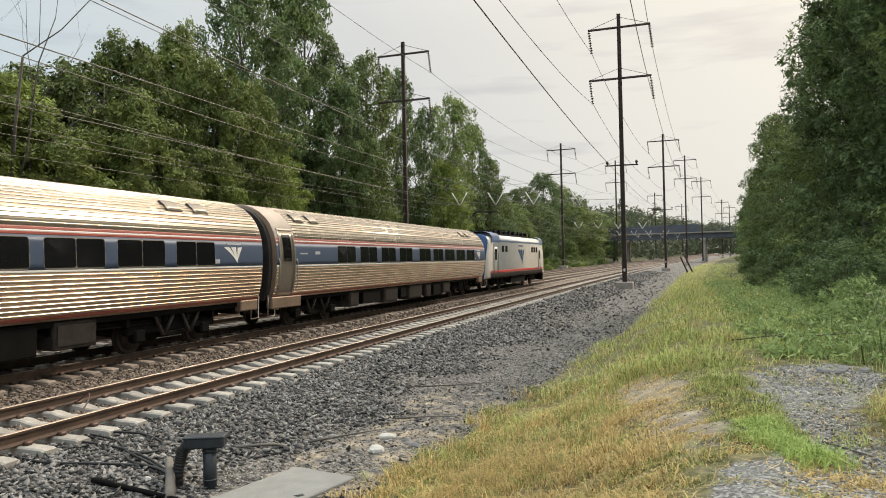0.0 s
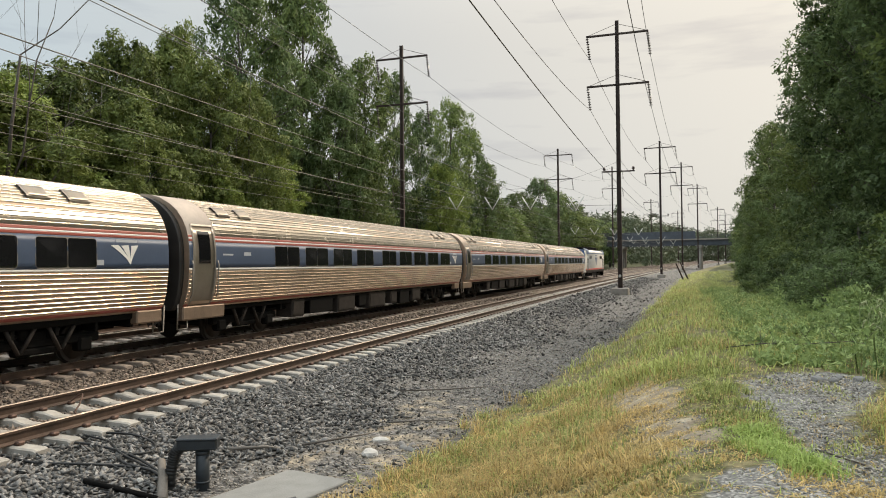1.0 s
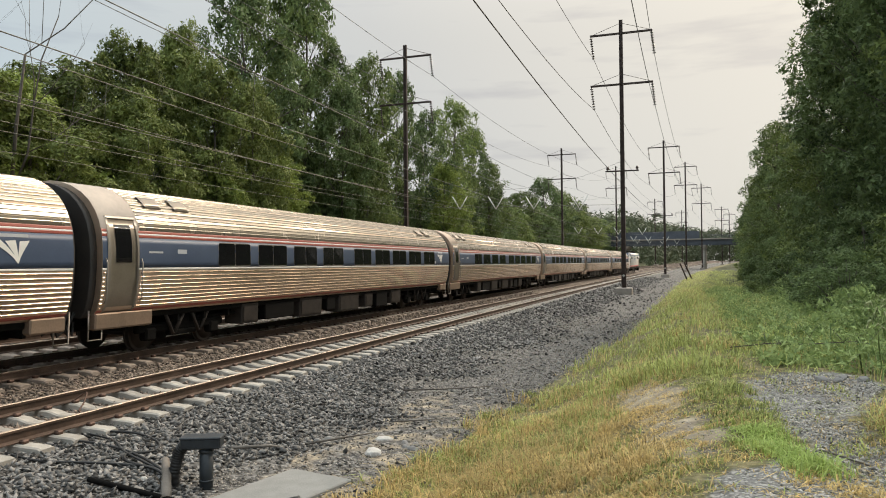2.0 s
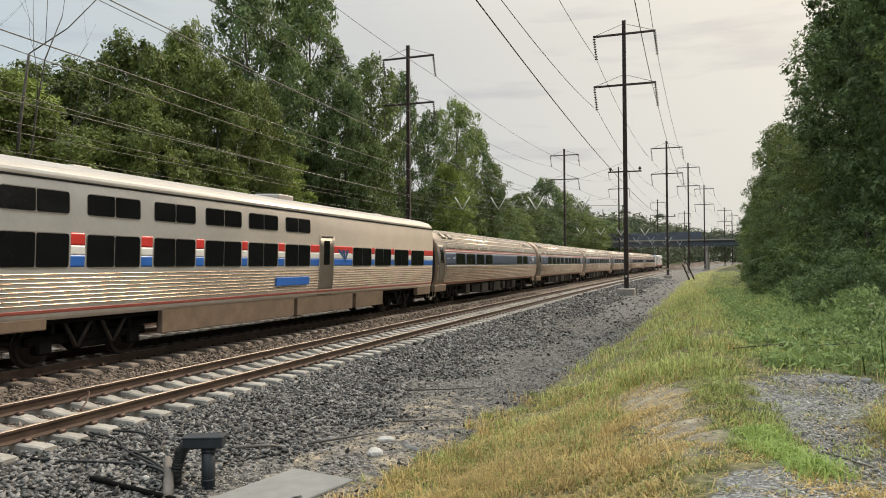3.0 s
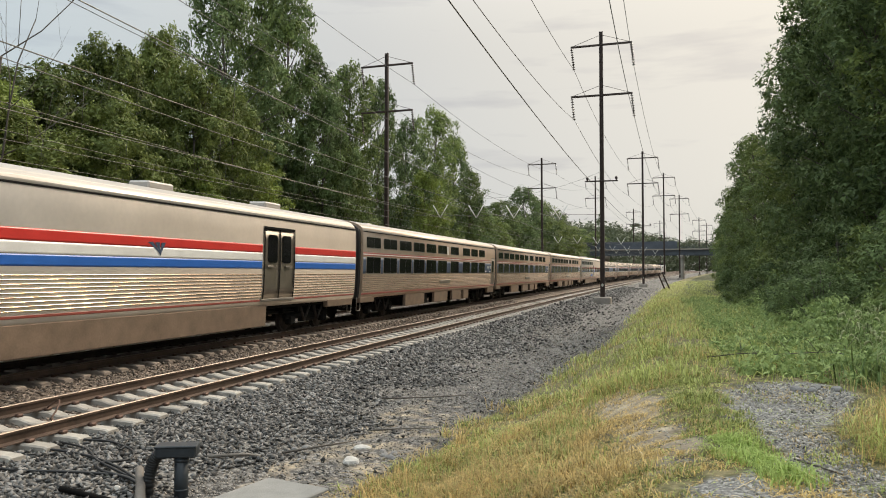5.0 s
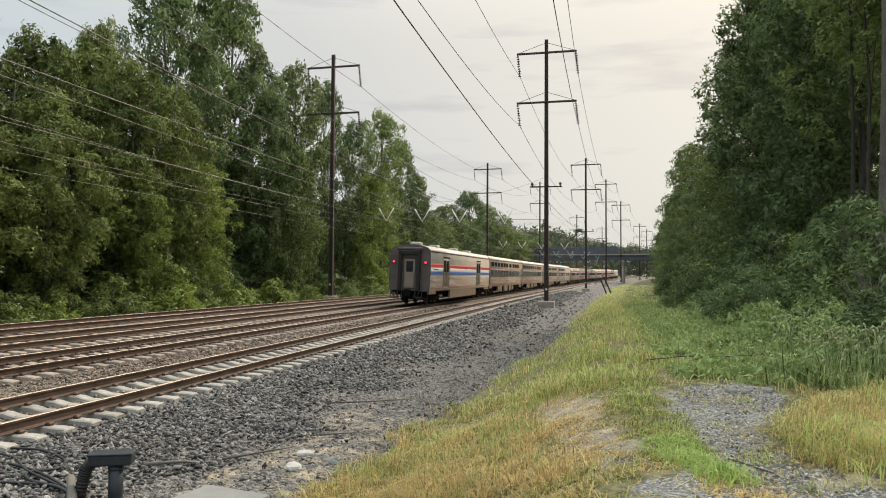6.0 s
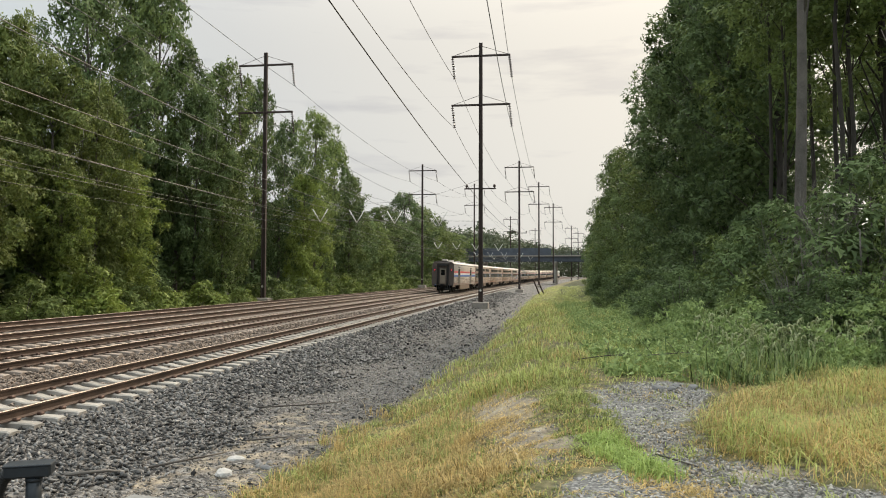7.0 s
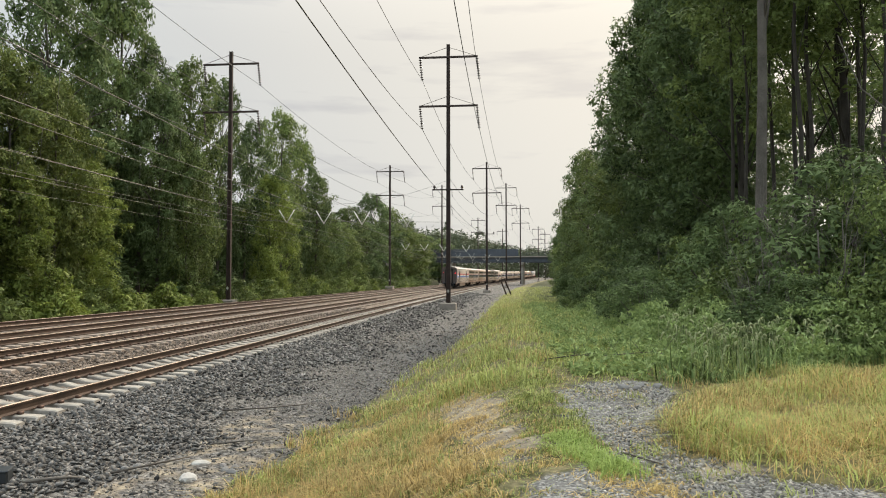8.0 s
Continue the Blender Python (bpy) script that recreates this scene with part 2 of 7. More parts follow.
def tube(bm, pts, radii, seg=8, mi=0, smooth=True):
    """A round tube through points, radius by point; ends closed."""
    rings = []
    pts = [Vector(p) for p in pts]
    for i, p in enumerate(pts):
        d = (pts[min(i + 1, len(pts) - 1)] - pts[max(i - 1, 0)]).normalized()
        a = d.orthogonal().normalized() if not rings else (prev - d * prev.dot(d)).normalized()
        prev = a
        b = d.cross(a)
        r = radii[i] if isinstance(radii, (list, tuple)) else radii
        rings.append([bm.verts.new(p + (a * math.cos(t) + b * math.sin(t)) * r) for t in (2 * math.pi * k / seg for k in range(seg))])
    for r0, r1 in zip(rings, rings[1:]):
        for k in range(seg):
            f = bm.faces.new((r0[k], r0[(k + 1) % seg], r1[(k + 1) % seg], r1[k]))
            f.material_index, f.smooth = mi, smooth
    bm.faces.new(rings[0][::-1]).material_index = mi
    bm.faces.new(rings[-1]).material_index = mi


def raw_mesh(name, verts, faces, mat, parent=None):
    """A mesh object from numpy arrays of vertices and equal-sized faces."""
    me = bpy.data.meshes.new(name)
    nv, nf, k = len(verts), len(faces), faces.shape[1]
    me.vertices.add(nv)
    me.vertices.foreach_set("co", np.ascontiguousarray(verts, dtype=np.float32).ravel())
    me.loops.add(nf * k)
    me.loops.foreach_set("vertex_index", np.ascontiguousarray(faces, dtype=np.int32).ravel())
    me.polygons.add(nf)
    me.polygons.foreach_set("loop_start", np.arange(0, nf * k, k, dtype=np.int32))
    me.update(calc_edges=True)
    for mm in (mat if isinstance(mat, (list, tuple)) else [mat]):
        me.materials.append(mm)
    ob = new(name, me)
    if parent:
        ob.parent = parent
    return ob


def thing(name, m, label, category, group="", kind=""):
    ob = new(name)
    ob.matrix_basis = m
    return tagged(ob, label, category, group, kind)


# ---- the line of the railway ----
CURVE = 3.444e-4
T1, T2, T3, T4 = -9.67, -13.99, -17.68, -21.3
CANT = 2.0


def line_x(y):
    y = np.clip(y, -400, 700)
    return 0.5 * CURVE * y * y


def line_z(y):
    y = np.clip(y, -60, 460)
    return -0.00122 * y + 1.66e-5 * y * y


def track_pose(off, s):
    """Pose on a track: off is the centre line's place abreast of the camera, s the distance along."""
    y = s - (0.5 * CURVE) ** 2 * 2 / 3 * s ** 3
    z = line_z(y) - 0.029 * (off - T1)
    pitch = math.degrees(math.atan(-0.00122 + 3.32e-5 * min(max(y, -60), 460)))
    return pose(off + line_x(y), y, z, pitch, CANT, -math.degrees(math.atan(CURVE * y)))


def sstep(a, b, x):
    t = np.clip((x - a) / (b - a), 0, 1)
    return t * t * (3 - 2 * t)


def ground_z(x, y):
    """Height of the ground: canted trackbed, ballast shoulder, service road, bank, woods floor."""
    x, y = np.asarray(x, float), np.asarray(y, float)
    u = x - line_x(y)
    z = line_z(y)
    bed = -0.029 * (u - T1) - 0.31
    left = sstep(-24.2, -26.5, u)
    bed = bed * (1 - left) + (-0.35) * left
    bed = np.where(u < -30, bed + 0.05 * np.minimum(-30 - u, 60), bed)
    shoulder = sstep(T1 + 1.45, T1 + 4.4, u)
    low = -0.62
    right = -0.36 * (1 - shoulder) + low * shoulder
    near = 1 - sstep(25, 90, y)
    bank = sstep(-2.9, 0.7, u) * (0.35 + 0.85 * near) + sstep(3, 12, u) * 0.25 + 0.03 * np.clip(u - 12, 0, 60)
    right = right + bank
    return z + np.where(u < T1 + 1.45, bed, right)


# ---- track ----
def sweep(bm, profile, off, s0, s1, step, mi=0, closed=True):
    """Sweep a profile of (x, z) along a track."""
    n = max(2, int((s1 - s0) / step) + 1)
    prev = None
    for i in range(n):
        m = track_pose(off, s0 + (s1 - s0) * i / (n - 1))
        ring = [bm.verts.new(m @ Vector((x, 0, z))) for x, z in profile]
        if prev:
            k = len(profile)
            for j in range(k if closed else k - 1):
                bm.faces.new((prev[j], prev[(j + 1) % k], ring[(j + 1) % k], ring[j])).material_index = mi
        prev = ring


RAIL_WEB = [(-0.07, -0.186), (0.07, -0.186), (0.07, -0.172), (0.012, -0.145), (0.010, -0.05), (0.036, -0.04), (0.036, -0.006), (-0.036, -0.006), (-0.036, -0.04), (-0.010, -0.05), (-0.012, -0.145), (-0.07, -0.172)]
RAIL_HEAD = [(0.034, -0.006), (0.028, 0.0), (-0.028, 0.0), (-0.034, -0.006)]


def tie_mesh():
    """Concrete tie: deep at the rail seats, waisted in the middle, chamfered edges."""
    bm = bmesh.new()
    prof = []
    for x, top in ((-1.295, -0.215), (-1.24, -0.195), (-0.50, -0.192), (-0.30, -0.235), (0.30, -0.235), (0.50, -0.192), (1.24, -0.195), (1.295, -0.215)):
        prof.append([bm.verts.new((x, y, z)) for y, z in ((-0.14, -0.40), (-0.125, top - 0.02), (-0.095, top), (0.095, top), (0.125, top - 0.02), (0.14, -0.40))])
    for a, b in zip(prof, prof[1:]):
        for j in range(5):
            bm.faces.new((a[j], b[j], b[j + 1], a[j + 1]))
    bm.faces.new(prof[0])
    bm.faces.new(prof[-1][::-1])
    bmesh.ops.recalc_face_normals(bm, faces=bm.faces[:])
    me = bpy.data.meshes.new("tie")
    bm.to_mesh(me)
    bm.free()
    me.materials.append(M_TIE)
    return me


def clip_mesh():
    bm = bmesh.new()
    for rx in (-0.755, 0.755):
        for sx in (-1, 1):
            bbox(bm, rx + sx * 0.115 - 0.05, rx + sx * 0.115 + 0.05, -0.06, 0.06, -0.20, -0.135, 0.02)
    me = bpy.data.meshes.new("rail_clips")
    bm.to_mesh(me)
    bm.free()
    me.materials.append(M_CLIP)
    return me


TIE_ME, TIE_BROWN_ME, CLIP_ME = tie_mesh(), tie_mesh(), clip_mesh()
TIE_BROWN_ME.materials[0] = M_TIE_BROWN


def build_track(off, name, label, near_from, near_count, mesh):
    t = thing(name, Matrix(), label, "railway track", "tracks of the main line", "structure")
    for side in (-0.755, 0.755):
        bm = bmesh.new()
        sweep(bm, [(x + side, z) for x, z in RAIL_WEB], off, -30, 600, 4)
        rail = part("rail", bm, M_RAIL, t)
        bm = bmesh.new()
        sweep(bm, [(x + side, z + 0.001) for x, z in RAIL_HEAD], off, -30, 600, 4, closed=False)
        part("rail_head", bm, M_RAILTOP, rail, "worn bright running surface")
    far_v, far_f = [], []
    tv = np.array([v.co[:] for v in mesh.vertices])
    tf = [tuple(p.vertices) for p in mesh.polygons]
    n0 = int((near_from + 30) / 0.61)
    rng = random.Random(int(-off * 10))
    for i in range(int(430 / 0.61)):
        s = -30 + 0.61 * i + (0.103 if off == T1 else 0.0)
        m = track_pose(off, s) @ pose(rng.uniform(-0.015, 0.015), 0, rng.uniform(-0.012, 0.004), 0, 0, rng.uniform(-0.6, 0.6))
        if n0 <= i < n0 + near_count:
            tie = new("tie", mesh)
            tie.parent, tie.matrix_basis = t, m
            c = new("rail_clips", CLIP_ME)
            c.parent = tie
        else:
            a = np.array(m)
            base = len(far_v) * len(tv)
            far_v.append(tv @ a[:3, :3].T + a[:3, 3])
            far_f += [tuple(j + base for j in f) for f in tf]
    if far_v:
        bmv = np.concatenate(far_v)
        me = bpy.data.meshes.new("distant_ties")
        me.from_pydata(bmv.tolist(), [], far_f)
        me.materials.append(mesh.materials[0])
        ob = new("distant_ties", me)
        ob.parent = t
        tagged(ob, kind="stuff")
    return t


# ---- ground ----
def ground_material():
    m = bpy.data.materials.new("ground_earth_gravel_grass")
    m.use_nodes = True
    n, l = m.node_tree.nodes, m.node_tree.links
    b = n["Principled BSDF"]
    b.inputs["Roughness"].default_value = 0.92
    b.inputs["Specular IOR Level"].default_value = 0.25
    tc = n.new("ShaderNodeTexCoord")

    def noise_of(scale, detail=4):
        x = n.new("ShaderNodeTexNoise")
        x.inputs["Scale"].default_value, x.inputs["Detail"].default_value = scale, detail
        l.new(tc.outputs["Object"], x.inputs["Vector"])
        return x.outputs[0]

    def ramp_of(src, stops):
        r = n.new("ShaderNodeValToRGB")
        r.color_ramp.elements[0].position, r.color_ramp.elements[0].color = stops[0][0], (*stops[0][1], 1)
        r.color_ramp.elements[1].position, r.color_ramp.elements[1].color = stops[-1][0], (*stops[-1][1], 1)
        for p, c in stops[1:-1]:
            r.color_ramp.elements.new(p).color = (*c, 1)
        l.new(src, r.inputs[0])
        return r.outputs[0]

    def mixed(fac, a, bb):
        x = n.new("ShaderNodeMix")
        x.data_type = "RGBA"
        l.new(fac, x.inputs[0])
        l.new(a, x.inputs[6])
        l.new(bb, x.inputs[7])
        return x.outputs[2]

    vor = n.new("ShaderNodeTexVoronoi")
    vor.inputs["Scale"].default_value = 19
    l.new(tc.outputs["Object"], vor.inputs["Vector"])
    vor2 = n.new("ShaderNodeTexVoronoi")
    vor2.inputs["Scale"].default_value = 42
    l.new(tc.outputs["Object"], vor2.inputs["Vector"])
    sep = n.new("ShaderNodeSeparateColor")
    l.new(vor.outputs["Color"], sep.inputs[0])
    sep2 = n.new("ShaderNodeSeparateColor")
    l.new(vor2.outputs["Color"], sep2.inputs[0])
    ballast = ramp_of(sep.outputs[0], [(0.0, (0.05, 0.047, 0.045)), (0.6, (0.125, 0.118, 0.11)), (1.0, (0.26, 0.245, 0.225))])
    brown = ramp_of(sep.outputs[1], [(0.0, (0.08, 0.062, 0.05)), (0.6, (0.18, 0.14, 0.11)), (1.0, (0.32, 0.27, 0.22))])
    gravel = ramp_of(sep2.outputs[0], [(0.0, (0.10, 0.096, 0.09)), (0.6, (0.22, 0.212, 0.198)), (1.0, (0.46, 0.44, 0.405))])
    earth = ramp_of(noise_of(3.0, 8), [(0.3, (0.19, 0.155, 0.115)), (0.55, (0.36, 0.30, 0.215)), (0.75, (0.54, 0.46, 0.335))])
    turf = ramp_of(noise_of(6.0, 10), [(0.3, (0.07, 0.07, 0.03)), (0.5, (0.15, 0.135, 0.065)), (0.7, (0.30, 0.25, 0.14))])
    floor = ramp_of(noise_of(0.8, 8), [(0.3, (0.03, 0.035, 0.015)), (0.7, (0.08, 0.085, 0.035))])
    att = n.new("ShaderNodeAttribute")
    att.attribute_name = "zone"
    zs = n.new("ShaderNodeSeparateColor")
    l.new(att.outputs["Color"], zs.inputs[0])
    att2 = n.new("ShaderNodeAttribute")
    att2.attribute_name = "zone_b"
    zs2 = n.new("ShaderNodeSeparateColor")
    l.new(att2.outputs["Color"], zs2.inputs[0])

    def edged(src, scale=2.5, sharp=5.0):
        """A zone's mask with a ragged edge."""
        a = n.new("ShaderNodeMath")
        a.operation = "MULTIPLY_ADD"
        a.inputs[1].default_value, a.inputs[2].default_value = 0.9, -0.45
        l.new(noise_of(scale, 6), a.inputs[0])
        c = n.new("ShaderNodeMath")
        c.operation = "ADD"
        l.new(a.outputs[0], c.inputs[0])
        l.new(src, c.inputs[1])
        r = n.new("ShaderNodeMapRange")
        r.inputs[1].default_value, r.inputs[2].default_value = 0.5 - 0.5 / sharp, 0.5 + 0.5 / sharp
        l.new(c.outputs[0], r.inputs[0])
        return r.outputs[0]

    col = mixed(edged(zs2.outputs[1]), ballast, brown)
    col = mixed(edged(zs.outputs[0]), col, gravel)
    col = mixed(edged(zs.outputs[1]), col, earth)
    col = mixed(edged(zs.outputs[2]), col, turf)
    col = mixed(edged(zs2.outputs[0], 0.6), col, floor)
    l.new(col, b.inputs["Base Color"])
    bp = n.new("ShaderNodeBump")
    bp.inputs["Strength"].default_value, bp.inputs["Distance"].default_value = 0.7, 0.03
    l.new(vor.outputs["Distance"], bp.inputs["Height"])
    bp.invert = True
    l.new(bp.outputs[0], b.inputs["Normal"])
    return m


def grass_edge(y):
    """Where the grass begins beside the lane, as an offset from the line."""
    return np.interp(y, [6, 9, 19, 24, 29, 74], [-4.2, -3.9, -3.1, -2.6, -1.85, -1.7])


def rut_x(y):
    """The worn wheel rut through the grass."""
    return np.interp(y, [4.5, 6.4, 8.2, 12, 13, 17], [0.75, 0.3, -0.1, -0.62, -0.85, -1.5])


def gravel_left(y):
    return np.interp(y, [5.7, 6.3, 6.8, 8.0, 9.5, 11.0, 11.9], [0.05, 0.35, 0.95, 1.05, 0.9, 0.6, 0.9])


def gravel_right(y):
    return np.interp(y, [5.4, 5.85, 6.1, 6.8, 7.1, 8.3, 10.2, 11.2, 12.0], [8.0, 3.2, 2.35, 2.0, 1.6, 1.76, 2.4, 2.6, 2.4])


def zones(x, y):
    """Weights of gravel, bare earth, turf, woods floor and rust-brown bed over the ground."""
    u = x - line_x(y)
    x = x + 0.09 * np.sin(2.1 * y + 1.7 * np.sin(1.3 * x)) + 0.07 * np.sin(6.3 * y + 2 * x) + 0.04 * np.sin(13 * y + 5 * x)
    y = y + 0.14 * np.sin(1.9 * x + 0.8) + 0.1 * np.sin(4.7 * x + y) + 0.05 * np.sin(11 * x)
    e = grass_edge(y)
    lane = sstep(-5.6, -4.4, u) * (1 - sstep(-0.3, 0.5, u - e)) * sstep(12, 22, y) * 0.36
    patch = sstep(-0.34, 0.3, x - gravel_left(y)) * (1 - sstep(-0.4, 0.4, x - gravel_right(y))) * (1 - sstep(10.6, 12.6, y + 0.5 * np.sin(2.3 * x)))
    gravel = np.clip(lane * 0.9 + patch * 1.2, 0, 1)
    bare = sstep(-6.2, -5.2, u) * (1 - sstep(0.0, 0.6, u - e)) * (1 - sstep(12, 22, y)) * 0.46
    rut = np.exp(-((x - rut_x(y)) / 0.55) ** 2) * (1 - sstep(13, 17, y)) * sstep(6.1, 7.1, y) * (0.85 + 0.25 * np.sin(2.3 * y + 3 * x) * np.sin(1.1 * y))
    island = np.exp(-((x - 2.15) / 0.4) ** 2 - ((y - 6.45) / 0.3) ** 2)
    bare = np.clip(bare + rut + island, 0, 1)
    turf = sstep(-0.1, 0.5, u - e) * (1 - patch) * (1 - rut * 0.9) * (1 - island)
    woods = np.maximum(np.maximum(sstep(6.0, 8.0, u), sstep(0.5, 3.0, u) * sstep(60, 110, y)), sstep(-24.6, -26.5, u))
    rust = sstep(T1 + 1.3, T1 + 0.6, u) * (1 - sstep(-24.3, -25, u)) * 0.75
    return gravel, bare, turf, woods, rust


def build_ground():
    us = np.concatenate([np.linspace(-1500, -60, 14), np.linspace(-55, -26, 16), np.arange(-25, -8.5, 0.5), np.arange(-8.4, 6, 0.16), np.arange(6.2, 12, 0.6), np.linspace(13, 60, 18), np.linspace(75, 1500, 12)])
    ys = np.concatenate([np.linspace(-300, -20, 12), np.arange(-18, 2, 1.0), np.arange(2, 24, 0.16), np.arange(24, 60, 0.6), np.arange(60, 460, 4.0), np.linspace(470, 3000, 24)])
    U, Y = np.meshgrid(us, ys)
    X = U + line_x(Y)
    Z = ground_z(X, Y)
    rng = np.random.default_rng(3)
    near = (np.abs(X) < 9) & (Y < 40)
    Z = Z + near * rng.normal(0, 0.008, Z.shape) + 0.025 * np.sin(X * 1.9 + 0.7 * Y) * np.sin(Y * 0.8 - 0.5 * X) * ((U > -4) & (U < 12))
    nu, ny = len(us), len(ys)
    idx = np.arange(nu * ny).reshape(ny, nu)
    faces = np.stack([idx[:-1, :-1], idx[:-1, 1:], idx[1:, 1:], idx[1:, :-1]], -1).reshape(-1, 4)
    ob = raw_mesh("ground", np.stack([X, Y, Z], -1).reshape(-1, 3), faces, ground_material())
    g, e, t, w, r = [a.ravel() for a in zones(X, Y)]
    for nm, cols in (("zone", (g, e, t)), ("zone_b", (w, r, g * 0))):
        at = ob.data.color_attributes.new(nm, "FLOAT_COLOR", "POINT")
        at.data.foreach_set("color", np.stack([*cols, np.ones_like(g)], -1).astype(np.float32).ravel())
    ob.data.polygons.foreach_set("use_smooth", np.ones(len(faces), dtype=bool))
    tagged(ob, "railway land of grey ballast, gravel lane and patchy turf", "ground", kind="structure")


build_ground()


# ---- poles and wires ----
def build_pole(name, x, y, top, label, arms=(1.25, 5.95), half=2.8, width=0.42, strings=2.1, plinth=True):
    z0 = float(ground_z(x, y))
    head = -math.degrees(math.atan(CURVE * y))
    t = thing(name, pose(x, y, z0, 0, 0, head), label, "utility pole", "catenary poles along the line")
    h = top - z0
    bm = bmesh.new()
    w = width / 2
    # H section, tapering
    d, i = w * 0.85, w - 0.05
    outline = [(-w, -d), (-i, -d), (-i, -0.03), (i, -0.03), (i, -d), (w, -d), (w, d), (i, d), (i, 0.03), (-i, 0.03), (-i, d), (-w, d)]
    low, high = [[bm.verts.new((px * k, py * k, pz)) for px, py in outline] for k, pz in ((1, 0.2), (0.75, h))]
    for j in range(12):
        bm.faces.new((low[j], low[(j + 1) % 12], high[(j + 1) % 12], high[j]))
    bm.faces.new(low[::-1])
    bm.faces.new(high)
    part("shaft", bm, M_POLE, t)
    if plinth:
        bm = bmesh.new()
        bbox(bm, -0.75, 0.75, -0.75, 0.75, -0.3, 0.62, 0.08)
        part("footing", bm, M_CONCRETE, t, "chipped concrete footing block")
    bm = bmesh.new()
    vs = [bm.verts.new(p) for p in ((0, -w - 0.06, 1.55), (0.14, -w - 0.06, 1.72), (0, -w - 0.06, 1.89), (-0.14, -w - 0.06, 1.72))]
    bm.faces.new(vs)
    bmesh.ops.solidify(bm, geom=bm.faces[:], thickness=0.01)
    part("marker_plate", bm, M_WHITE, t, "small pale diamond marker plate")
    tips = []
    for d in arms:
        z = h - d
        bm = bmesh.new()
        bbox(bm, -half, half, -0.08, 0.08, z - 0.09, z + 0.09, 0.02)
        for sx in (-1, 1):
            tube(bm, [(sx * half * 0.93, 0, z + 0.08), (0, 0, z + 0.95)], 0.022, 5)
        arm = part("crossarm", bm, M_POLE, t)
        for sx in (-1, 1):
            bm = bmesh.new()
            pts, rad = [], []
            nn = 9
            for i in range(nn):
                f0, f1, f2 = (i + 0.05) / nn, (i + 0.55) / nn, (i + 0.6) / nn
                for f, r in ((f0, 0.035), (f1, 0.05), (f1 + 0.005, 0.14), (f2 + 0.02, 0.14), (f2 + 0.025, 0.035)):
                    pts.append((sx * half * 0.97 + 0.22 * f, 0, z - 0.08 - strings * f))
                    rad.append(r)
            tube(bm, pts, rad, 8)
            tips.append(Vector(pts[-1]))
            part("insulator", bm, M_INSUL, arm)
    m = t.matrix_basis
    return [m @ p for p in tips]


def wire(name, pts_list, r, mat, label, group="overhead wires", sag=0.0, n=14, parent=None):
    bm = bmesh.new()
    for a, b in zip(pts_list, pts_list[1:]):
        a, b = Vector(a), Vector(b)
        tube(bm, [a.lerp(b, i / n) - Vector((0, 0, sag * 4 * (i / n) * (1 - i / n))) for i in range(n + 1)], r, 5)
    ob = part(name, bm, mat, parent)
    return ob if parent else tagged(ob, label, "wire", group)


RIGHT_POLES = [(-4.7, -3.0, 21.6), (-4.7, 68.0, 24.6), (-2.2, 138.0, 24.6), (2.1, 195.0, 28.0), (7.0, 232.0, 26.0), (18.0, 330.0, 26.0), (24.5, 385.0, 27.0)]
LEFT_POLES = [(-25.5, -3.0, 26.0), (-25.9, 68.0, 24.4), (-21.2, 140.5, 24.6), (-15.6, 200.0, 28.4), (-8.0, 285.0, 26.5), (2.0, 360.0, 27.0)]
rt = [build_pole("catenary_pole", x, y, z, "tall dark brown steel pole with two crossarms", plinth=True) for x, y, z in RIGHT_POLES]
lt = []
for x, y, z in LEFT_POLES:
    lt.append(build_pole("catenary_pole", x, y, z, "tall reddish brown steel pole with two crossarms"))
for tips in (rt, lt):
    for j in range(4):
        wire("power_line", [p[j] for p in tips], 0.022, M_WIRE, "thin dark high-voltage line strung between poles", "high-voltage lines", 1.3)
FEEDER = [(x - 1.3, y, 11.0 + float(line_z(y))) for x, y, z in RIGHT_POLES[:4]]
wire("feeder_line", FEEDER, 0.026, M_WIRE, "thick dark feeder cable carried beside the poles", sag=0.5)
for x, y, z in FEEDER:
    bracket = thing("feeder_bracket", pose(x + 1.3, y, z), "short steel crossarm with two knob insulators on the pole", "bracket", "feeder brackets")
    bm = bmesh.new()
    bbox(bm, -1.45, 1.45, -0.34, -0.22, -0.42, -0.3, 0.02)
    part("crossarm", bm, M_POLE, bracket)
    for sx in (-1.3, 1.3):
        bm = bmesh.new()
        tube(bm, [(sx, -0.28, -0.3), (sx, -0.28, -0.16), (sx, -0.28, -0.15), (sx, -0.2, 0.02)], [0.05, 0.06, 0.14, 0.1], 8)
        part("insulator", bm, M_INSUL, bracket)


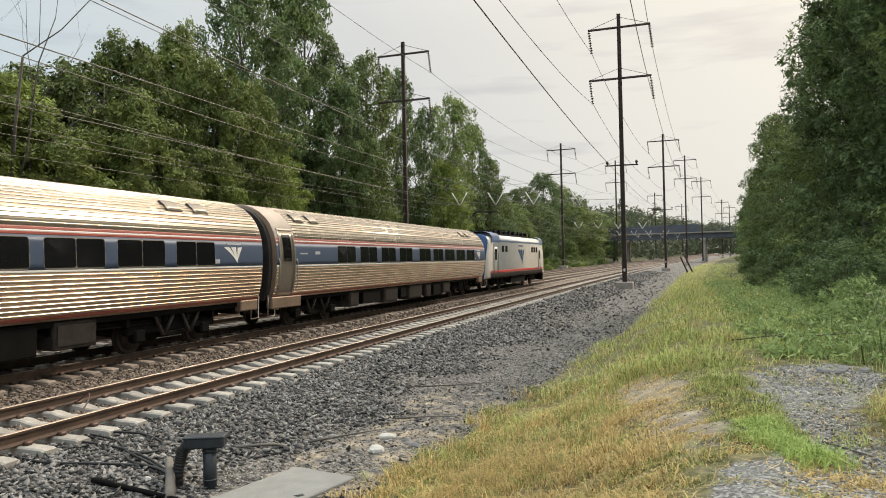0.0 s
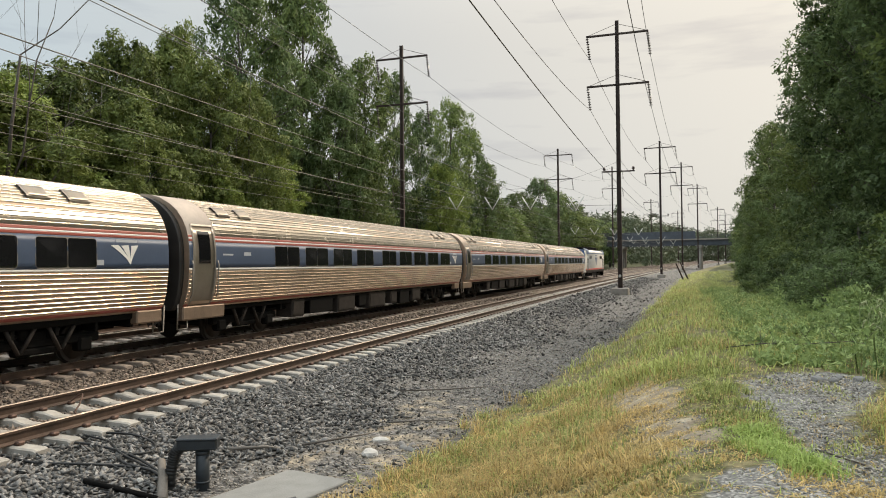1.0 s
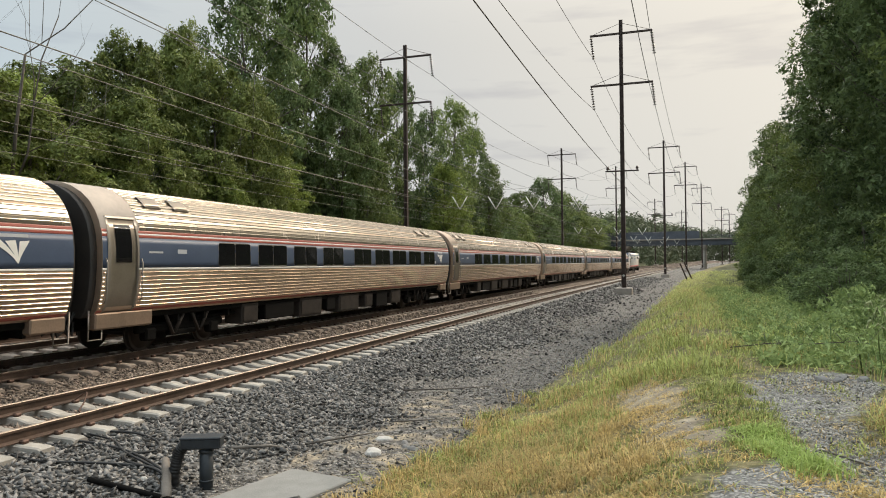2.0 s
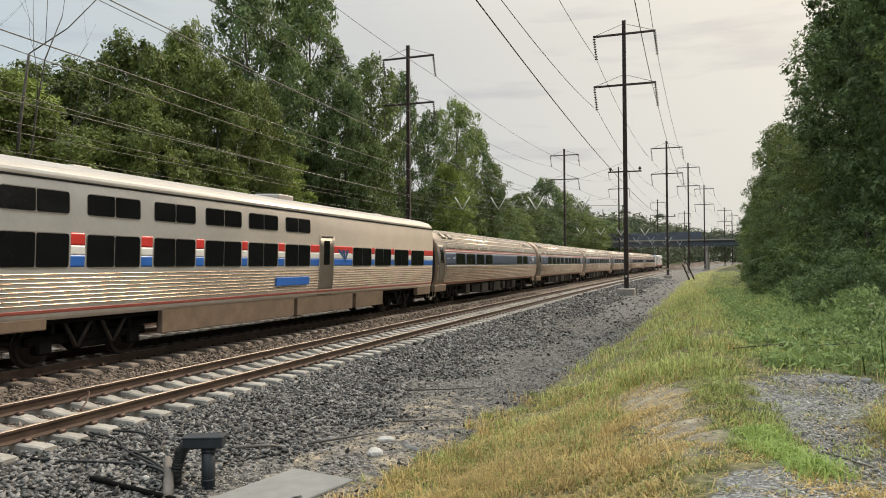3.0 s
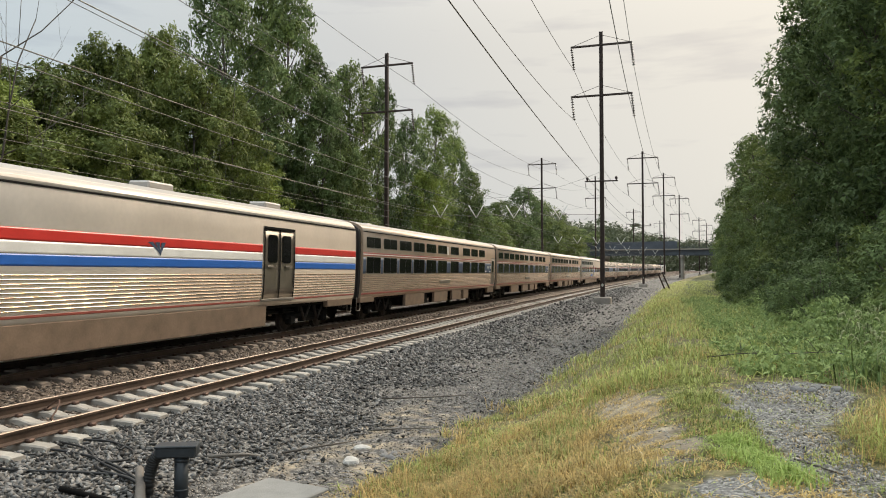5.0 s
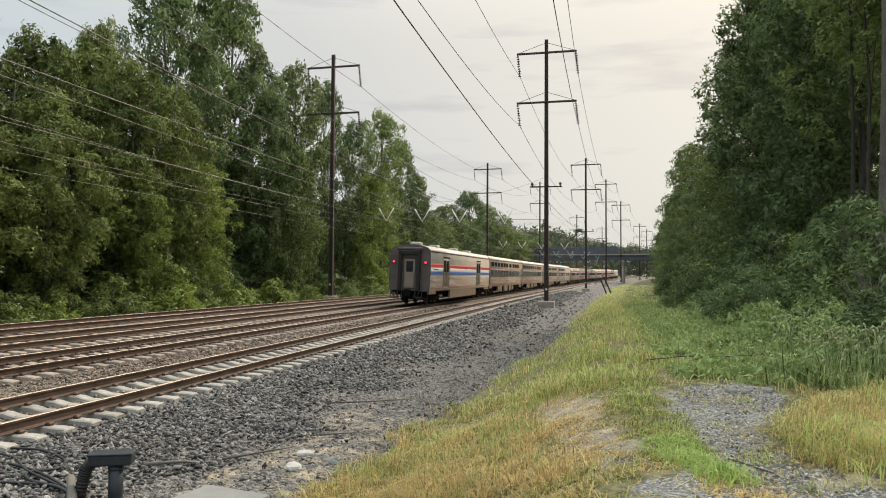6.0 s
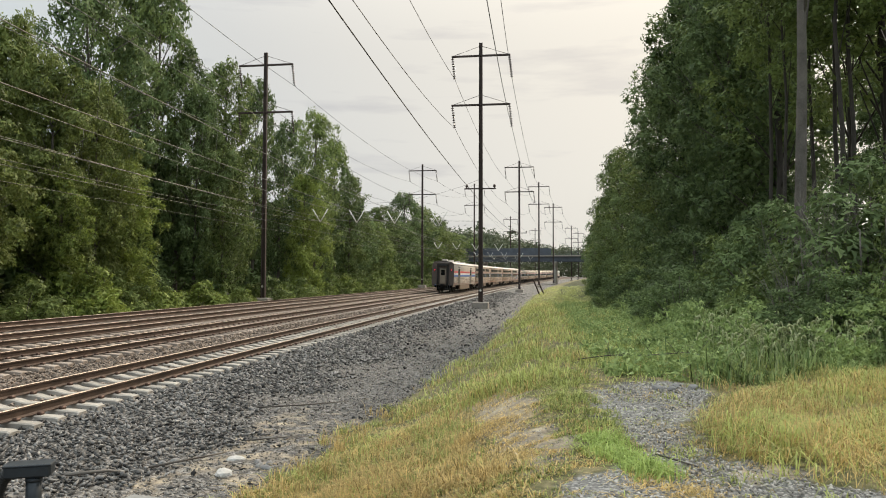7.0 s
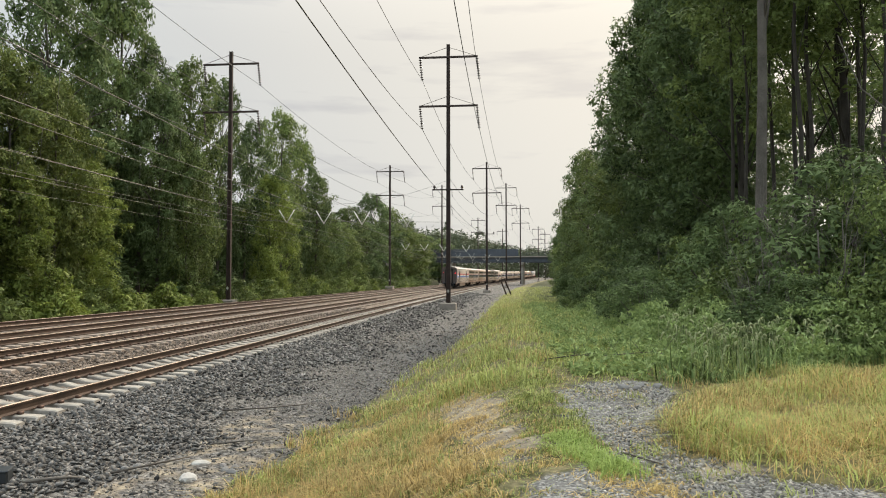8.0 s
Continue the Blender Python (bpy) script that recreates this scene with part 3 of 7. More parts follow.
def build_catenary():
    """Messenger, contact wire and droppers over each track, hung from cross spans between the poles."""
    spans = [(RIGHT_POLES[i][:2], LEFT_POLES[i][:2]) for i in range(5)]
    for (rx, ry), (lx, ly) in spans:
        zr = float(line_z(ry))
        c = thing("cross_span", Matrix(), "sagging steel cross-span wires with hanging insulators", "overhead wire", "cross spans")
        a, b = Vector((rx, ry, zr + 11.6)), Vector((lx, ly, zr + 11.6))
        bm = bmesh.new()
        tube(bm, [a.lerp(b, i / 12) - Vector((0, 0, 2.2 * 4 * (i / 12) * (1 - i / 12))) for i in range(13)], 0.011, 5)
        part("head_span", bm, M_WIRE, c)
        bm = bmesh.new()
        tube(bm, [(rx, ry, zr + 7.6), (lx, ly, zr + 7.9)], 0.018, 5)
        part("body_span", bm, M_WIRE_LIGHT, c)
        for off in (T1, T2, T3, T4):
            m = track_pose(off, ry)
            bm = bmesh.new()
            p = m @ Vector((0, 0, 7.3))
            for sx in (-0.75, 0.75):
                tube(bm, [p + Vector((sx, 0, 1.25)), p], [0.05, 0.05], 6)
            part("insulator", bm, M_WHITE, c, "pale V-shaped insulator pair")
    for off in (T1, T2, T3, T4):
        t = thing("catenary", Matrix(), "bronze contact wire with messenger and droppers over the track", "overhead wire", "catenaries over the tracks")
        ys = [-40] + [s[0][1] for s in spans] + [400]
        bm, bc = bmesh.new(), bmesh.new()
        mess, cont = [], []
        for y0, y1 in zip(ys, ys[1:]):
            for i in range(12):
                f = i / 12
                m = track_pose(off, y0 + (y1 - y0) * f)
                top = 7.35 - 4 * 0.75 * f * (1 - f)
                mess.append(m @ Vector((0, 0, top)))
                cont.append(m @ Vector((0.15 * math.sin(y0), 0, 5.75)))
                bd = bmesh.new()
                tube(bd, [mess[-1], cont[-1]], 0.005, 4)
                part("dropper", bd, M_WIRE_LIGHT, t)
        tube(bm, mess, 0.012, 5)
        tube(bc, cont, 0.011, 5)
        part("messenger_wire", bm, M_WIRE_LIGHT, t)
        part("contact_wire", bc, M_WIRE_LIGHT, t)


build_catenary()


# ---- bridge ----
def build_bridge():
    y0, head = 252.0, -5.0
    t = thing("road_bridge", pose(0, y0, 0, 0, 0, head), "dark blue-grey steel girder road bridge on concrete piers", "bridge", kind="structure")
    zs = float(line_z(y0)) + 7.2
    bm = bmesh.new()
    for gy in (-5.0, 5.0):
        box(bm, -60, 70, gy - 0.25, gy + 0.25, zs, zs + 1.6)
        box(bm, -60, 70, gy - 0.45, gy + 0.45, zs - 0.05, zs + 0.03)
    part("girder", bm, M_BRIDGE, t)
    bm = bmesh.new()
    bbox(bm, -60, 70, -6, 6, zs + 1.6, zs + 2.0, 0.05)
    part("deck", bm, M_CONCRETE, t)
    bm = bmesh.new()
    box(bm, -27, 7.2, -6.0, -5.8, zs + 2.0, zs + 4.4)
    for i in range(24):
        box(bm, -27 + i * 1.43, -26.9 + i * 1.43, -6.08, -5.99, zs + 2.0, zs + 4.45)
    part("screen", bm, M_BRIDGE, t, "solid dark protection screen")
    bm = bmesh.new()
    for sy in (-5.9, 5.9):
        for z in (2.3, 2.7, 3.1):
            box(bm, -60, 70, sy - 0.04, sy + 0.04, zs + z, zs + z + 0.07)
        for i in range(66):
            box(bm, -60 + 2 * i, -59.92 + 2 * i, sy - 0.05, sy + 0.05, zs + 2.0, zs + 3.15)
    part("railing", bm, M_BRIDGE, t)
    for px in (-16.5, 8.3, 27.0, -38):
        bm = bmesh.new()
        for py in (-4.2, 0.0, 4.2):
            tube(bm, [(px, py, -3), (px, py, zs - 0.9)], 0.55, 12)
        bbox(bm, px - 0.7, px + 0.7, -5.6, 5.6, zs - 0.95, zs - 0.05, 0.05)
        part("pier", bm, M_CONCRETE, t)
    bm = bmesh.new()
    for i in range(14):
        x = -24 + i * 2.6
        tube(bm, [(x, -5.6, zs - 0.1), (x + 0.5, -5.6, zs - 0.9), (x + 1.0, -5.6, zs - 0.1)], 0.06, 5)
    part("insulator_brackets", bm, M_WHITE, t, "pale wire supports under the girder")


build_bridge()


# ---- the train ----
class Shell:
    """Cross-section of a car body: right half as points from the sill to the ridge."""

    def __init__(self, pts):
        self.pts = [Vector(p) for p in pts]
        self.cum = [0.0]
        for a, b in zip(self.pts, self.pts[1:]):
            self.cum.append(self.cum[-1] + (b - a).length)

    def at_len(self, d):
        for i in range(len(self.pts) - 1):
            if d <= self.cum[i + 1] or i == len(self.pts) - 2:
                a, b = self.pts[i], self.pts[i + 1]
                f = (d - self.cum[i]) / (self.cum[i + 1] - self.cum[i])
                e = (b - a).normalized()
                return a.lerp(b, f), Vector((e.y, -e.x))

    def len_at_z(self, z):
        for i in range(len(self.pts) - 1):
            a, b = self.pts[i], self.pts[i + 1]
            if a.y <= z <= b.y:
                return self.cum[i] + (self.cum[i + 1] - self.cum[i]) * (z - a.y) / (b.y - a.y)
        return self.cum[-1]

    def body(self, y0, y1, inset=0.0):
        bm = bmesh.new()
        loop = [(p.x - inset, p.y - inset * 0.3) for p in self.pts] + [(-p.x + inset, p.y - inset * 0.3) for p in self.pts[-2::-1]]
        a = [bm.verts.new((x, y0, z)) for x, z in loop]
        b = [bm.verts.new((x, y1, z)) for x, z in loop]
        n = len(loop)
        for i in range(n):
            f = bm.faces.new((a[i], b[i], b[(i + 1) % n], a[(i + 1) % n]))
            f.smooth = i < n - 1
        bm.faces.new(a)
        bm.faces.new(b[::-1])
        bmesh.ops.recalc_face_normals(bm, faces=bm.faces[:])
        return bm

    def strip(self, bm, z0, z1, y0, y1, proud, sides=(1, -1), mi=0, n=5):
        """A band laid on the shell, with closed edges."""
        d0, d1 = self.len_at_z(z0), self.len_at_z(z1)
        for s in sides:
            rows = []
            for i in range(n + 1):
                p, nn = self.at_len(d0 + (d1 - d0) * i / n)
                o = p + nn * proud
                rows.append([bm.verts.new((s * o.x, y, o.y)) for y in (y0, y1)])
            for i in range(n):
                a, b = rows[i], rows[i + 1]
                q = (a[0], a[1], b[1], b[0])
                f = bm.faces.new(q if s > 0 else q[::-1])
                f.material_index, f.smooth = mi, True
            for edge in (rows[0], rows[-1]):
                inn = []
                for v in edge:
                    p, nn = self.at_len(d0 if edge is rows[0] else d1)
                    inn.append(bm.verts.new((s * p.x, v.co.y, p.y)))
                q = (edge[0], inn[0], inn[1], edge[1])
                f = bm.faces.new(q if (edge is rows[0]) == (s > 0) else q[::-1])
                f.material_index = mi

    def flutes(self, bm, z0, z1, y0, y1, pitch, proud, sides=(1, -1), gaps=()):
        """Narrow rounded ridges pressed into the sheet, running lengthwise, with flat sheet between."""
        d0, d1 = self.len_at_z(z0), self.len_at_z(z1)
        n = max(1, int((d1 - d0) / pitch))
        runs, y = [], y0
        for g0, g1 in sorted(gaps):
            runs.append((y, g0))
            y = g1
        runs.append((y, y1))
        for i in range(n):
            c = d0 + (i + 0.5) * (d1 - d0) / n
            for s in sides:
                for r0, r1 in runs:
                    cols = []
                    for dd, o in ((-0.24, -0.05), (-0.2, 0.3), (-0.13, 0.78), (-0.045, 1.0), (0.045, 1.0), (0.13, 0.78), (0.2, 0.3), (0.24, -0.05)):
                        p, nn = self.at_len(c + dd * pitch)
                        q = p + nn * o * proud
                        cols.append([bm.verts.new((s * q.x, yy, q.y)) for yy in (r0, r1)])
                    for a, b in zip(cols, cols[1:]):
                        q = (a[0], a[1], b[1], b[0])
                        bm.faces.new(q if s > 0 else q[::-1]).smooth = True


AMF = Shell([(1.36, 0.98), (1.47, 1.12), (1.55, 1.4), (1.59, 1.75), (1.60, 2.1), (1.585, 2.45), (1.54, 2.75), (1.46, 3.0), (1.34, 3.22), (1.16, 3.43), (0.92, 3.61), (0.62, 3.75), (0.3, 3.83), (0.0, 3.86)])
VIEW = Shell([(1.46, 0.95), (1.53, 1.05), (1.575, 1.5), (1.58, 2.4), (1.56, 3.3), (1.53, 3.78), (1.46, 3.93), (1.30, 4.06), (0.95, 4.17), (0.5, 4.25), (0.0, 4.27)])


def pane_at(shell, bm, z0, z1, y0, y1, proud, s=1, round_=0.05):
    """A rounded rectangular sheet lying on the shell."""
    pts = []
    r = round_
    for cy, cz, a0 in ((y1 - r, z1 - r, 0), (y0 + r, z1 - r, 90), (y0 + r, z0 + r, 180), (y1 - r, z0 + r, 270)):
        for k in range(4):
            a = radians(a0 + 30 * k)
            pts.append((cy + r * math.cos(a), cz + r * math.sin(a)))
    front, back = [], []
    for y, z in pts:
        p, nn = shell.at_len(shell.len_at_z(z))
        o = p + nn * proud
        front.append(bm.verts.new((s * o.x, y, o.y)))
        o = p - nn * 0.02
        back.append(bm.verts.new((s * o.x, y, o.y)))
    k = len(pts)
    bm.faces.new(front if s > 0 else front[::-1])
    for i in range(k):
        q = (front[i], back[i], back[(i + 1) % k], front[(i + 1) % k])
        bm.faces.new(q if s > 0 else q[::-1])


def window(shell, car, y0, y1, z0, z1, s, mullion=True, sub=True):
    bm = bmesh.new()
    pane_at(shell, bm, z0 - 0.035, z1 + 0.02, y0 - 0.022, y1 + 0.022, 0.012, s, 0.11)
    w = part("window", bm, M_FRAME, car)
    bm = bmesh.new()
    if mullion:
        ym = (y0 + y1) / 2
        pane_at(shell, bm, z0, z1, y0, ym - 0.014, 0.018, s)
        pane_at(shell, bm, z0, z1, ym + 0.014, y1, 0.018, s)
    else:
        pane_at(shell, bm, z0, z1, y0, y1, 0.018, s)
    part("pane", bm, M_GLASS, w)
    return w


def wheelset_mesh(r=0.46):
    bm = bmesh.new()
    for s in (-1, 1):
        tube(bm, [(s * 0.69, 0, r), (s * 0.725, 0, r), (s * 0.73, 0, r), (s * 0.82, 0, r)], [r + 0.03, r + 0.03, r, r - 0.005], 28, smooth=False)
        tube(bm, [(s * 0.82, 0, r), (s * 0.835, 0, r), (s * 0.86, 0, r)], [r * 0.82, r * 0.3, r * 0.25], 20)
    tube(bm, [(-0.9, 0, r), (0.9, 0, r)], 0.08, 10)
    me = bpy.data.meshes.new("wheelset")
    bm.to_mesh(me)
    bm.free()
    me.materials.append(M_WHEEL)
    return me


WHEELSET = wheelset_mesh()


def build_truck(car, yc, base=2.6, r=0.46, heavy=False):
    """Bogie: side frames, bolster, springs and two wheelsets."""
    bm = bmesh.new()
    for s in (-1, 1):
        x = s * 1.02
        bbox(bm, x - 0.09, x + 0.09, yc - base / 2 - 0.45, yc + base / 2 + 0.45, r + 0.02, r + 0.24, 0.04)
        bbox(bm, x - 0.1, x + 0.1, yc - 0.55, yc + 0.55, r - 0.12, r + 0.04, 0.04)
        for k in (-1, 1):
            bbox(bm, x - 0.12, x + 0.14, yc + k * base / 2 - 0.2, yc + k * base / 2 + 0.2, r - 0.18, r + 0.16, 0.05)
            tube(bm, [(x + s * 0.03, yc + k * 0.35, r + 0.2), (x + s * 0.03, yc + k * 0.35, r + 0.55)], 0.13, 10)
    bbox(bm, -1.1, 1.1, yc - 0.28, yc + 0.28, r + 0.1, r + 0.42, 0.05)
    if heavy:
        for k in (-1, 1):
            bbox(bm, -0.9, 0.9, yc + k * 0.75 - 0.35, yc + k * 0.75 + 0.35, r - 0.1, r + 0.35, 0.06)
    truck = part("bogie", bm, M_SHADED_GRIME, car, "grimy steel bogie with coil springs, coloured dark for under-car shade")
    for k in (-1, 1):
        w = new("wheelset", WHEELSET)
        w.parent, w.location = truck, (0, yc + k * base / 2, 0)
    for s in (-1, 1):
        for k in (-1, 1):
            bm = bmesh.new()
            tube(bm, [(s * 1.22, yc + k * 0.9, r + 0.5), (s * 1.2, yc + k * 0.55, r - 0.05)], 0.045, 6)
            tube(bm, [(s * 1.22, yc + k * 0.15, r + 0.5), (s * 1.2, yc + k * 0.5, r - 0.05)], 0.045, 6)
            part("brace", bm, M_BOX, truck, "dusty steel brace rods darkened for under-car shade")


def equipment(car, rows, s_list=(1, -1)):
    """Boxes, tanks and frames hung under the floor: (y0, y1, z0, z1, dusty)."""
    for y0, y1, z0, z1, dusty in rows:
        for s in s_list:
            bm = bmesh.new()
            a, b = sorted((s * 0.7, s * 1.32))
            bbox(bm, a, b, y0, y1, z0, z1, 0.03)
            bbox(bm, a + 0.02, b - 0.02, y0 + 0.1, y1 - 0.1, z1, z1 + 0.12, 0.02)
            if dusty:
                xf = s * 1.325
                a, b = sorted((xf, xf + s * 0.02))
                bbox(bm, a, b, y0 + 0.08, y1 - 0.08, z0 + 0.08, z1 - 0.08, 0.008)
            part("equipment_box", bm, M_BOX if dusty else M_SHADED_GRIME, car, "dusty equipment box darkened for under-car shade" if dusty else "")


def floor_frame(car, y0, y1, z=0.98):
    bm = bmesh.new()
    bbox(bm, -1.3, 1.3, y0, y1, z - 0.14, z + 0.1, 0.03)
    bbox(bm, -0.25, 0.25, y0, y1, z - 0.4, z - 0.14, 0.03)
    n = int((y1 - y0) / 1.1)
    for i in range(n):
        y = y0 + (i + 0.5) * (y1 - y0) / n
        bbox(bm, -1.25, 1.25, y - 0.05, y + 0.05, z - 0.3, z - 0.14, 0.01)
    for s in (-1, 1):
        tube(bm, [(s * 1.05, y0 + 2.6, z - 0.27), (s * 1.05, y1 - 2.6, z - 0.27)], 0.04, 6)
        tube(bm, [(s * 0.9, y0 + 2.6, z - 0.22), (s * 0.9, y1 - 2.6, z - 0.22)], 0.05, 6)
    part("underframe", bm, M_SHADED_GRIME, car)


def end_gear(car, shell, y, sign, top):
    """Diaphragm, coupler, hoses and steps at one end. sign: +1 towards the front."""
    bm = bmesh.new()
    o = 0.0
    for k in range(4):
        ya, yb = sorted((y + sign * (o + 0.01), y + sign * (o + 0.10)))
        w = 0.62 if k % 2 == 0 else 0.56
        bbox(bm, -w, -w + 0.16, ya, yb, 1.1, 3.35, 0.02)
        bbox(bm, w - 0.16, w, ya, yb, 1.1, 3.35, 0.02)
        bbox(bm, -w, w, ya, yb, 3.2, 3.42, 0.02)
        o += 0.105
    part("diaphragm", bm, M_BLACK, car, "black rubber corridor diaphragm")
    bm = bmesh.new()
    ya, yb = sorted((y, y + sign * 0.52))
    bbox(bm, -0.14, 0.14, ya, yb, 0.72, 0.98, 0.03)
    bbox(bm, -0.2, 0.2, *sorted((y + sign * 0.36, y + sign * 0.54)), 0.66, 1.02, 0.04)
    part("coupler", bm, M_SHADED_GRIME, car)
    for x in (-0.9, -0.6, 0.6, 0.9, 1.05):
        bm = bmesh.new()
        tube(bm, [(x, y + sign * 0.02, 1.05), (x, y + sign * 0.2, 0.75), (x * 0.95, y + sign * 0.42, 0.62), (x * 0.9, y + sign * 0.5, 0.85)], 0.028, 6)
        part("hose", bm, M_CABLE, car)
    for s in (-1, 1):
        bm = bmesh.new()
        tube(bm, [(s * 1.38, y - sign * 0.06, 1.1), (s * 1.38, y - sign * 0.06, 0.52), (s * 1.38, y - sign * 0.46, 0.52), (s * 1.38, y - sign * 0.46, 1.1)], 0.02, 6)
        part("step", bm, M_FRAME, car)


def swoosh(bm, shell, yc, zc, size, s=1):
    """Plain emblem: three curved bars fanning out from a point at the foot."""
    for i in range(3):
        left, right = [], []
        for k in range(6):
            f = k / 5
            top = -0.66 + 0.42 * i
            cx = 0.12 + (top - 0.12) * f ** 1.15
            w = 0.03 + 0.27 * f ** 1.1
            z = zc - size * 0.26 + size * 0.52 * f ** 0.85
            left.append((yc + size * cx, z))
            right.append((yc + size * (cx + w), z + size * 0.02 * f))
        for k in range(5):
            vs = []
            for y, z in (left[k], right[k], right[k + 1], left[k + 1]):
                p, nn = shell.at_len(shell.len_at_z(z))
                o_ = p + nn * 0.014
                vs.append(bm.verts.new((s * o_.x, y, o_.y)))
            bm.faces.new(vs if s > 0 else vs[::-1])


def bars(bm, shell, y0, z0, widths, h, s=1, gap=0.05):
    """Plain bars in place of lettering, laid on the shell."""
    y = y0
    for w in widths:
        vs = []
        for yy, z in ((y, z0), (y + w, z0), (y + w, z0 + h), (y, z0 + h)):
            p, nn = shell.at_len(shell.len_at_z(z))
            o_ = p + nn * 0.012
            vs.append(bm.verts.new((s * o_.x, yy, o_.y)))
        bm.faces.new(vs if s > 0 else vs[::-1])
        y += w + gap


L0, L1 = 0.42, 25.58


def build_coach(windows, label, name="coach"):
    """Tube-shaped stainless coach. Local y runs forward from the rear coupling plane, z up from the rail."""
    c = thing(name, Matrix(), label, "train car", "cars of the passenger train")
    sh = AMF
    part("body", sh.body(L0, L1), M_STAINLESS, c, "ribbed stainless steel tube body")
    D0, D1 = 0.62, 1.52
    bm = bmesh.new()
    sh.flutes(bm, 1.10, 1.94, L0 + 0.02, L1 - 0.02, 0.088, 0.018, gaps=((D0 - 0.1, D1 + 0.12),))
    tagged(part("lower_fluting", bm, M_FLUTE, c), kind="stuff")
    bm = bmesh.new()
    sh.flutes(bm, 2.86, 3.80, D1 + 0.12, L1 - 0.02, 0.10, 0.016)
    tagged(part("roof_fluting", bm, M_ROOF, c), kind="stuff")
    bm = bmesh.new()
    sh.strip(bm, 2.835, 3.855, D1 + 0.12, L1 - 0.02, 0.003, n=12)
    part("roof", bm, M_ROOF, c, "bright dull-silver ribbed roof")
    bm = bmesh.new()
    sh.strip(bm, 2.0, 2.67, L0, D0 - 0.04, 0.006)
    sh.strip(bm, 2.0, 2.67, D1 + 0.06, L1, 0.006)
    part("window_band", bm, M_BLUE, c, "blue painted window band")
    bm = bmesh.new()
    for y0, y1 in ((L0, D0 - 0.04), (D1 + 0.06, L1)):
        sh.strip(bm, 1.955, 1.995, y0, y1, 0.008)
        sh.strip(bm, 2.735, 2.765, y0, y1, 0.008)
    part("white_stripe", bm, M_WHITE, c)
    bm = bmesh.new()
    for y0, y1 in ((L0, D0 - 0.04), (D1 + 0.06, L1)):
        sh.strip(bm, 2.675, 2.733, y0, y1, 0.007)
        sh.strip(bm, 2.768, 2.83, y0, y1, 0.007)
        sh.strip(bm, 1.03, 1.095, y0, y1, 0.007)
    part("red_stripe", bm, M_RED, c)
    for y0, y1 in windows:
        for s in (1, -1):
            window(sh, c, y0, y1, 2.04, 2.62, s)
    # vestibule doors at the rear
    for s in (1, -1):
        bm = bmesh.new()
        sh.strip(bm, 1.02, 3.05, D0, D1, 0.010, (s,), n=10)
        door = part("door", bm, M_DOORSTEEL, c, "brushed steel vestibule door")
        bm = bmesh.new()
        sh.strip(bm, 2.12, 2.93, D0 + 0.2, D1 - 0.2, 0.018, (s,), n=8)
        part("door_window", bm, M_GLASS, door)
        bm = bmesh.new()
        for y in (D0, D1):
            sh.strip(bm, 1.0, 3.1, y - 0.035, y + 0.035, 0.03, (s,), n=10)
        sh.strip(bm, 3.05, 3.11, D0, D1, 0.03, (s,))
        part("door_frame", bm, M_FRAME, door)
        for y in (D0 - 0.12, D1 + 0.1):
            bm = bmesh.new()
            tube(bm, [(s * 1.60, y, 1.25), (s * 1.66, y, 1.35), (s * 1.67, y, 2.1), (s * 1.62, y, 2.2)], 0.018, 6)
            part("grab_rail", bm, M_FRAME, door)
        bm = bmesh.new()
        a, b = sorted((s * 1.22, s * 1.45))
        bbox(bm, a, b, L0, D1 + 0.75, 0.70, 1.03, 0.03)
        part("step_skirt", bm, M_SKIRT, c, "tan dusted skirt panel")
        bm = bmesh.new()
        bbox(bm, a, b, L1 - 0.9, L1, 0.74, 1.03, 0.03)
        part("step_skirt", bm, M_SKIRT, c, "tan dusted skirt panel")
    # roof hatches
    for yc in (2.4, 3.5, 21.9, 23.0):
        for s in (1, -1):
            bm = bmesh.new()
            sh.strip(bm, 3.36, 3.60, yc - 0.3, yc + 0.3, 0.05, (s,))
            hatch = part("roof_hatch", bm, M_FRAME, c)
            bm = bmesh.new()
            sh.strip(bm, 3.385, 3.575, yc - 0.23, yc + 0.23, 0.056, (s,))
            part("hatch_cover", bm, M_DOORSTEEL, hatch)
    for y, sg in ((L0, -1), (L1, 1)):
        bm = bmesh.new()
        loop = sh.body(min(y, y + sg * 0.20), max(y, y + sg * 0.20), 0.16)
        join(bm, loop)
        part("end_wall", bm, M_BULK, c, "dark grey end bulkhead")
        end_gear(c, sh, y + sg * 0.20, sg, 3.4)
    floor_frame(c, L0 + 0.3, L1 - 0.3)
    build_truck(c, 3.9)
    build_truck(c, 22.1)
    equipment(c, [(6.3, 7.2, 0.42, 0.95, True), (7.6, 9.4, 0.46, 0.9, False), (9.8, 11.4, 0.38, 0.95, True), (11.8, 12.5, 0.5, 0.95, False), (12.8, 14.6, 0.36, 0.95, True), (15.2, 16.0, 0.42, 0.9, True), (16.4, 17.6, 0.36, 0.92, False), (18.0, 19.2, 0.42, 0.95, True)])
    for s in (1, -1):
        bm = bmesh.new()
        swoosh(bm, sh, 24.1, 2.30, 0.78, s)
        part("emblem", bm, M_WHITE, c, "white sweeping emblem")
        for y, z, w, h in ((23.75, 2.575, 0.7, 0.06), (22.95, 2.08, 0.42, 0.11), (1.9, 2.33, 0.5, 0.045), (2.95, 2.33, 0.36, 0.1)):
            bm = bmesh.new()
            bars(bm, sh, y, z, (w,), h, s)
            part("lettering", bm, M_LETTER, c)
    return c


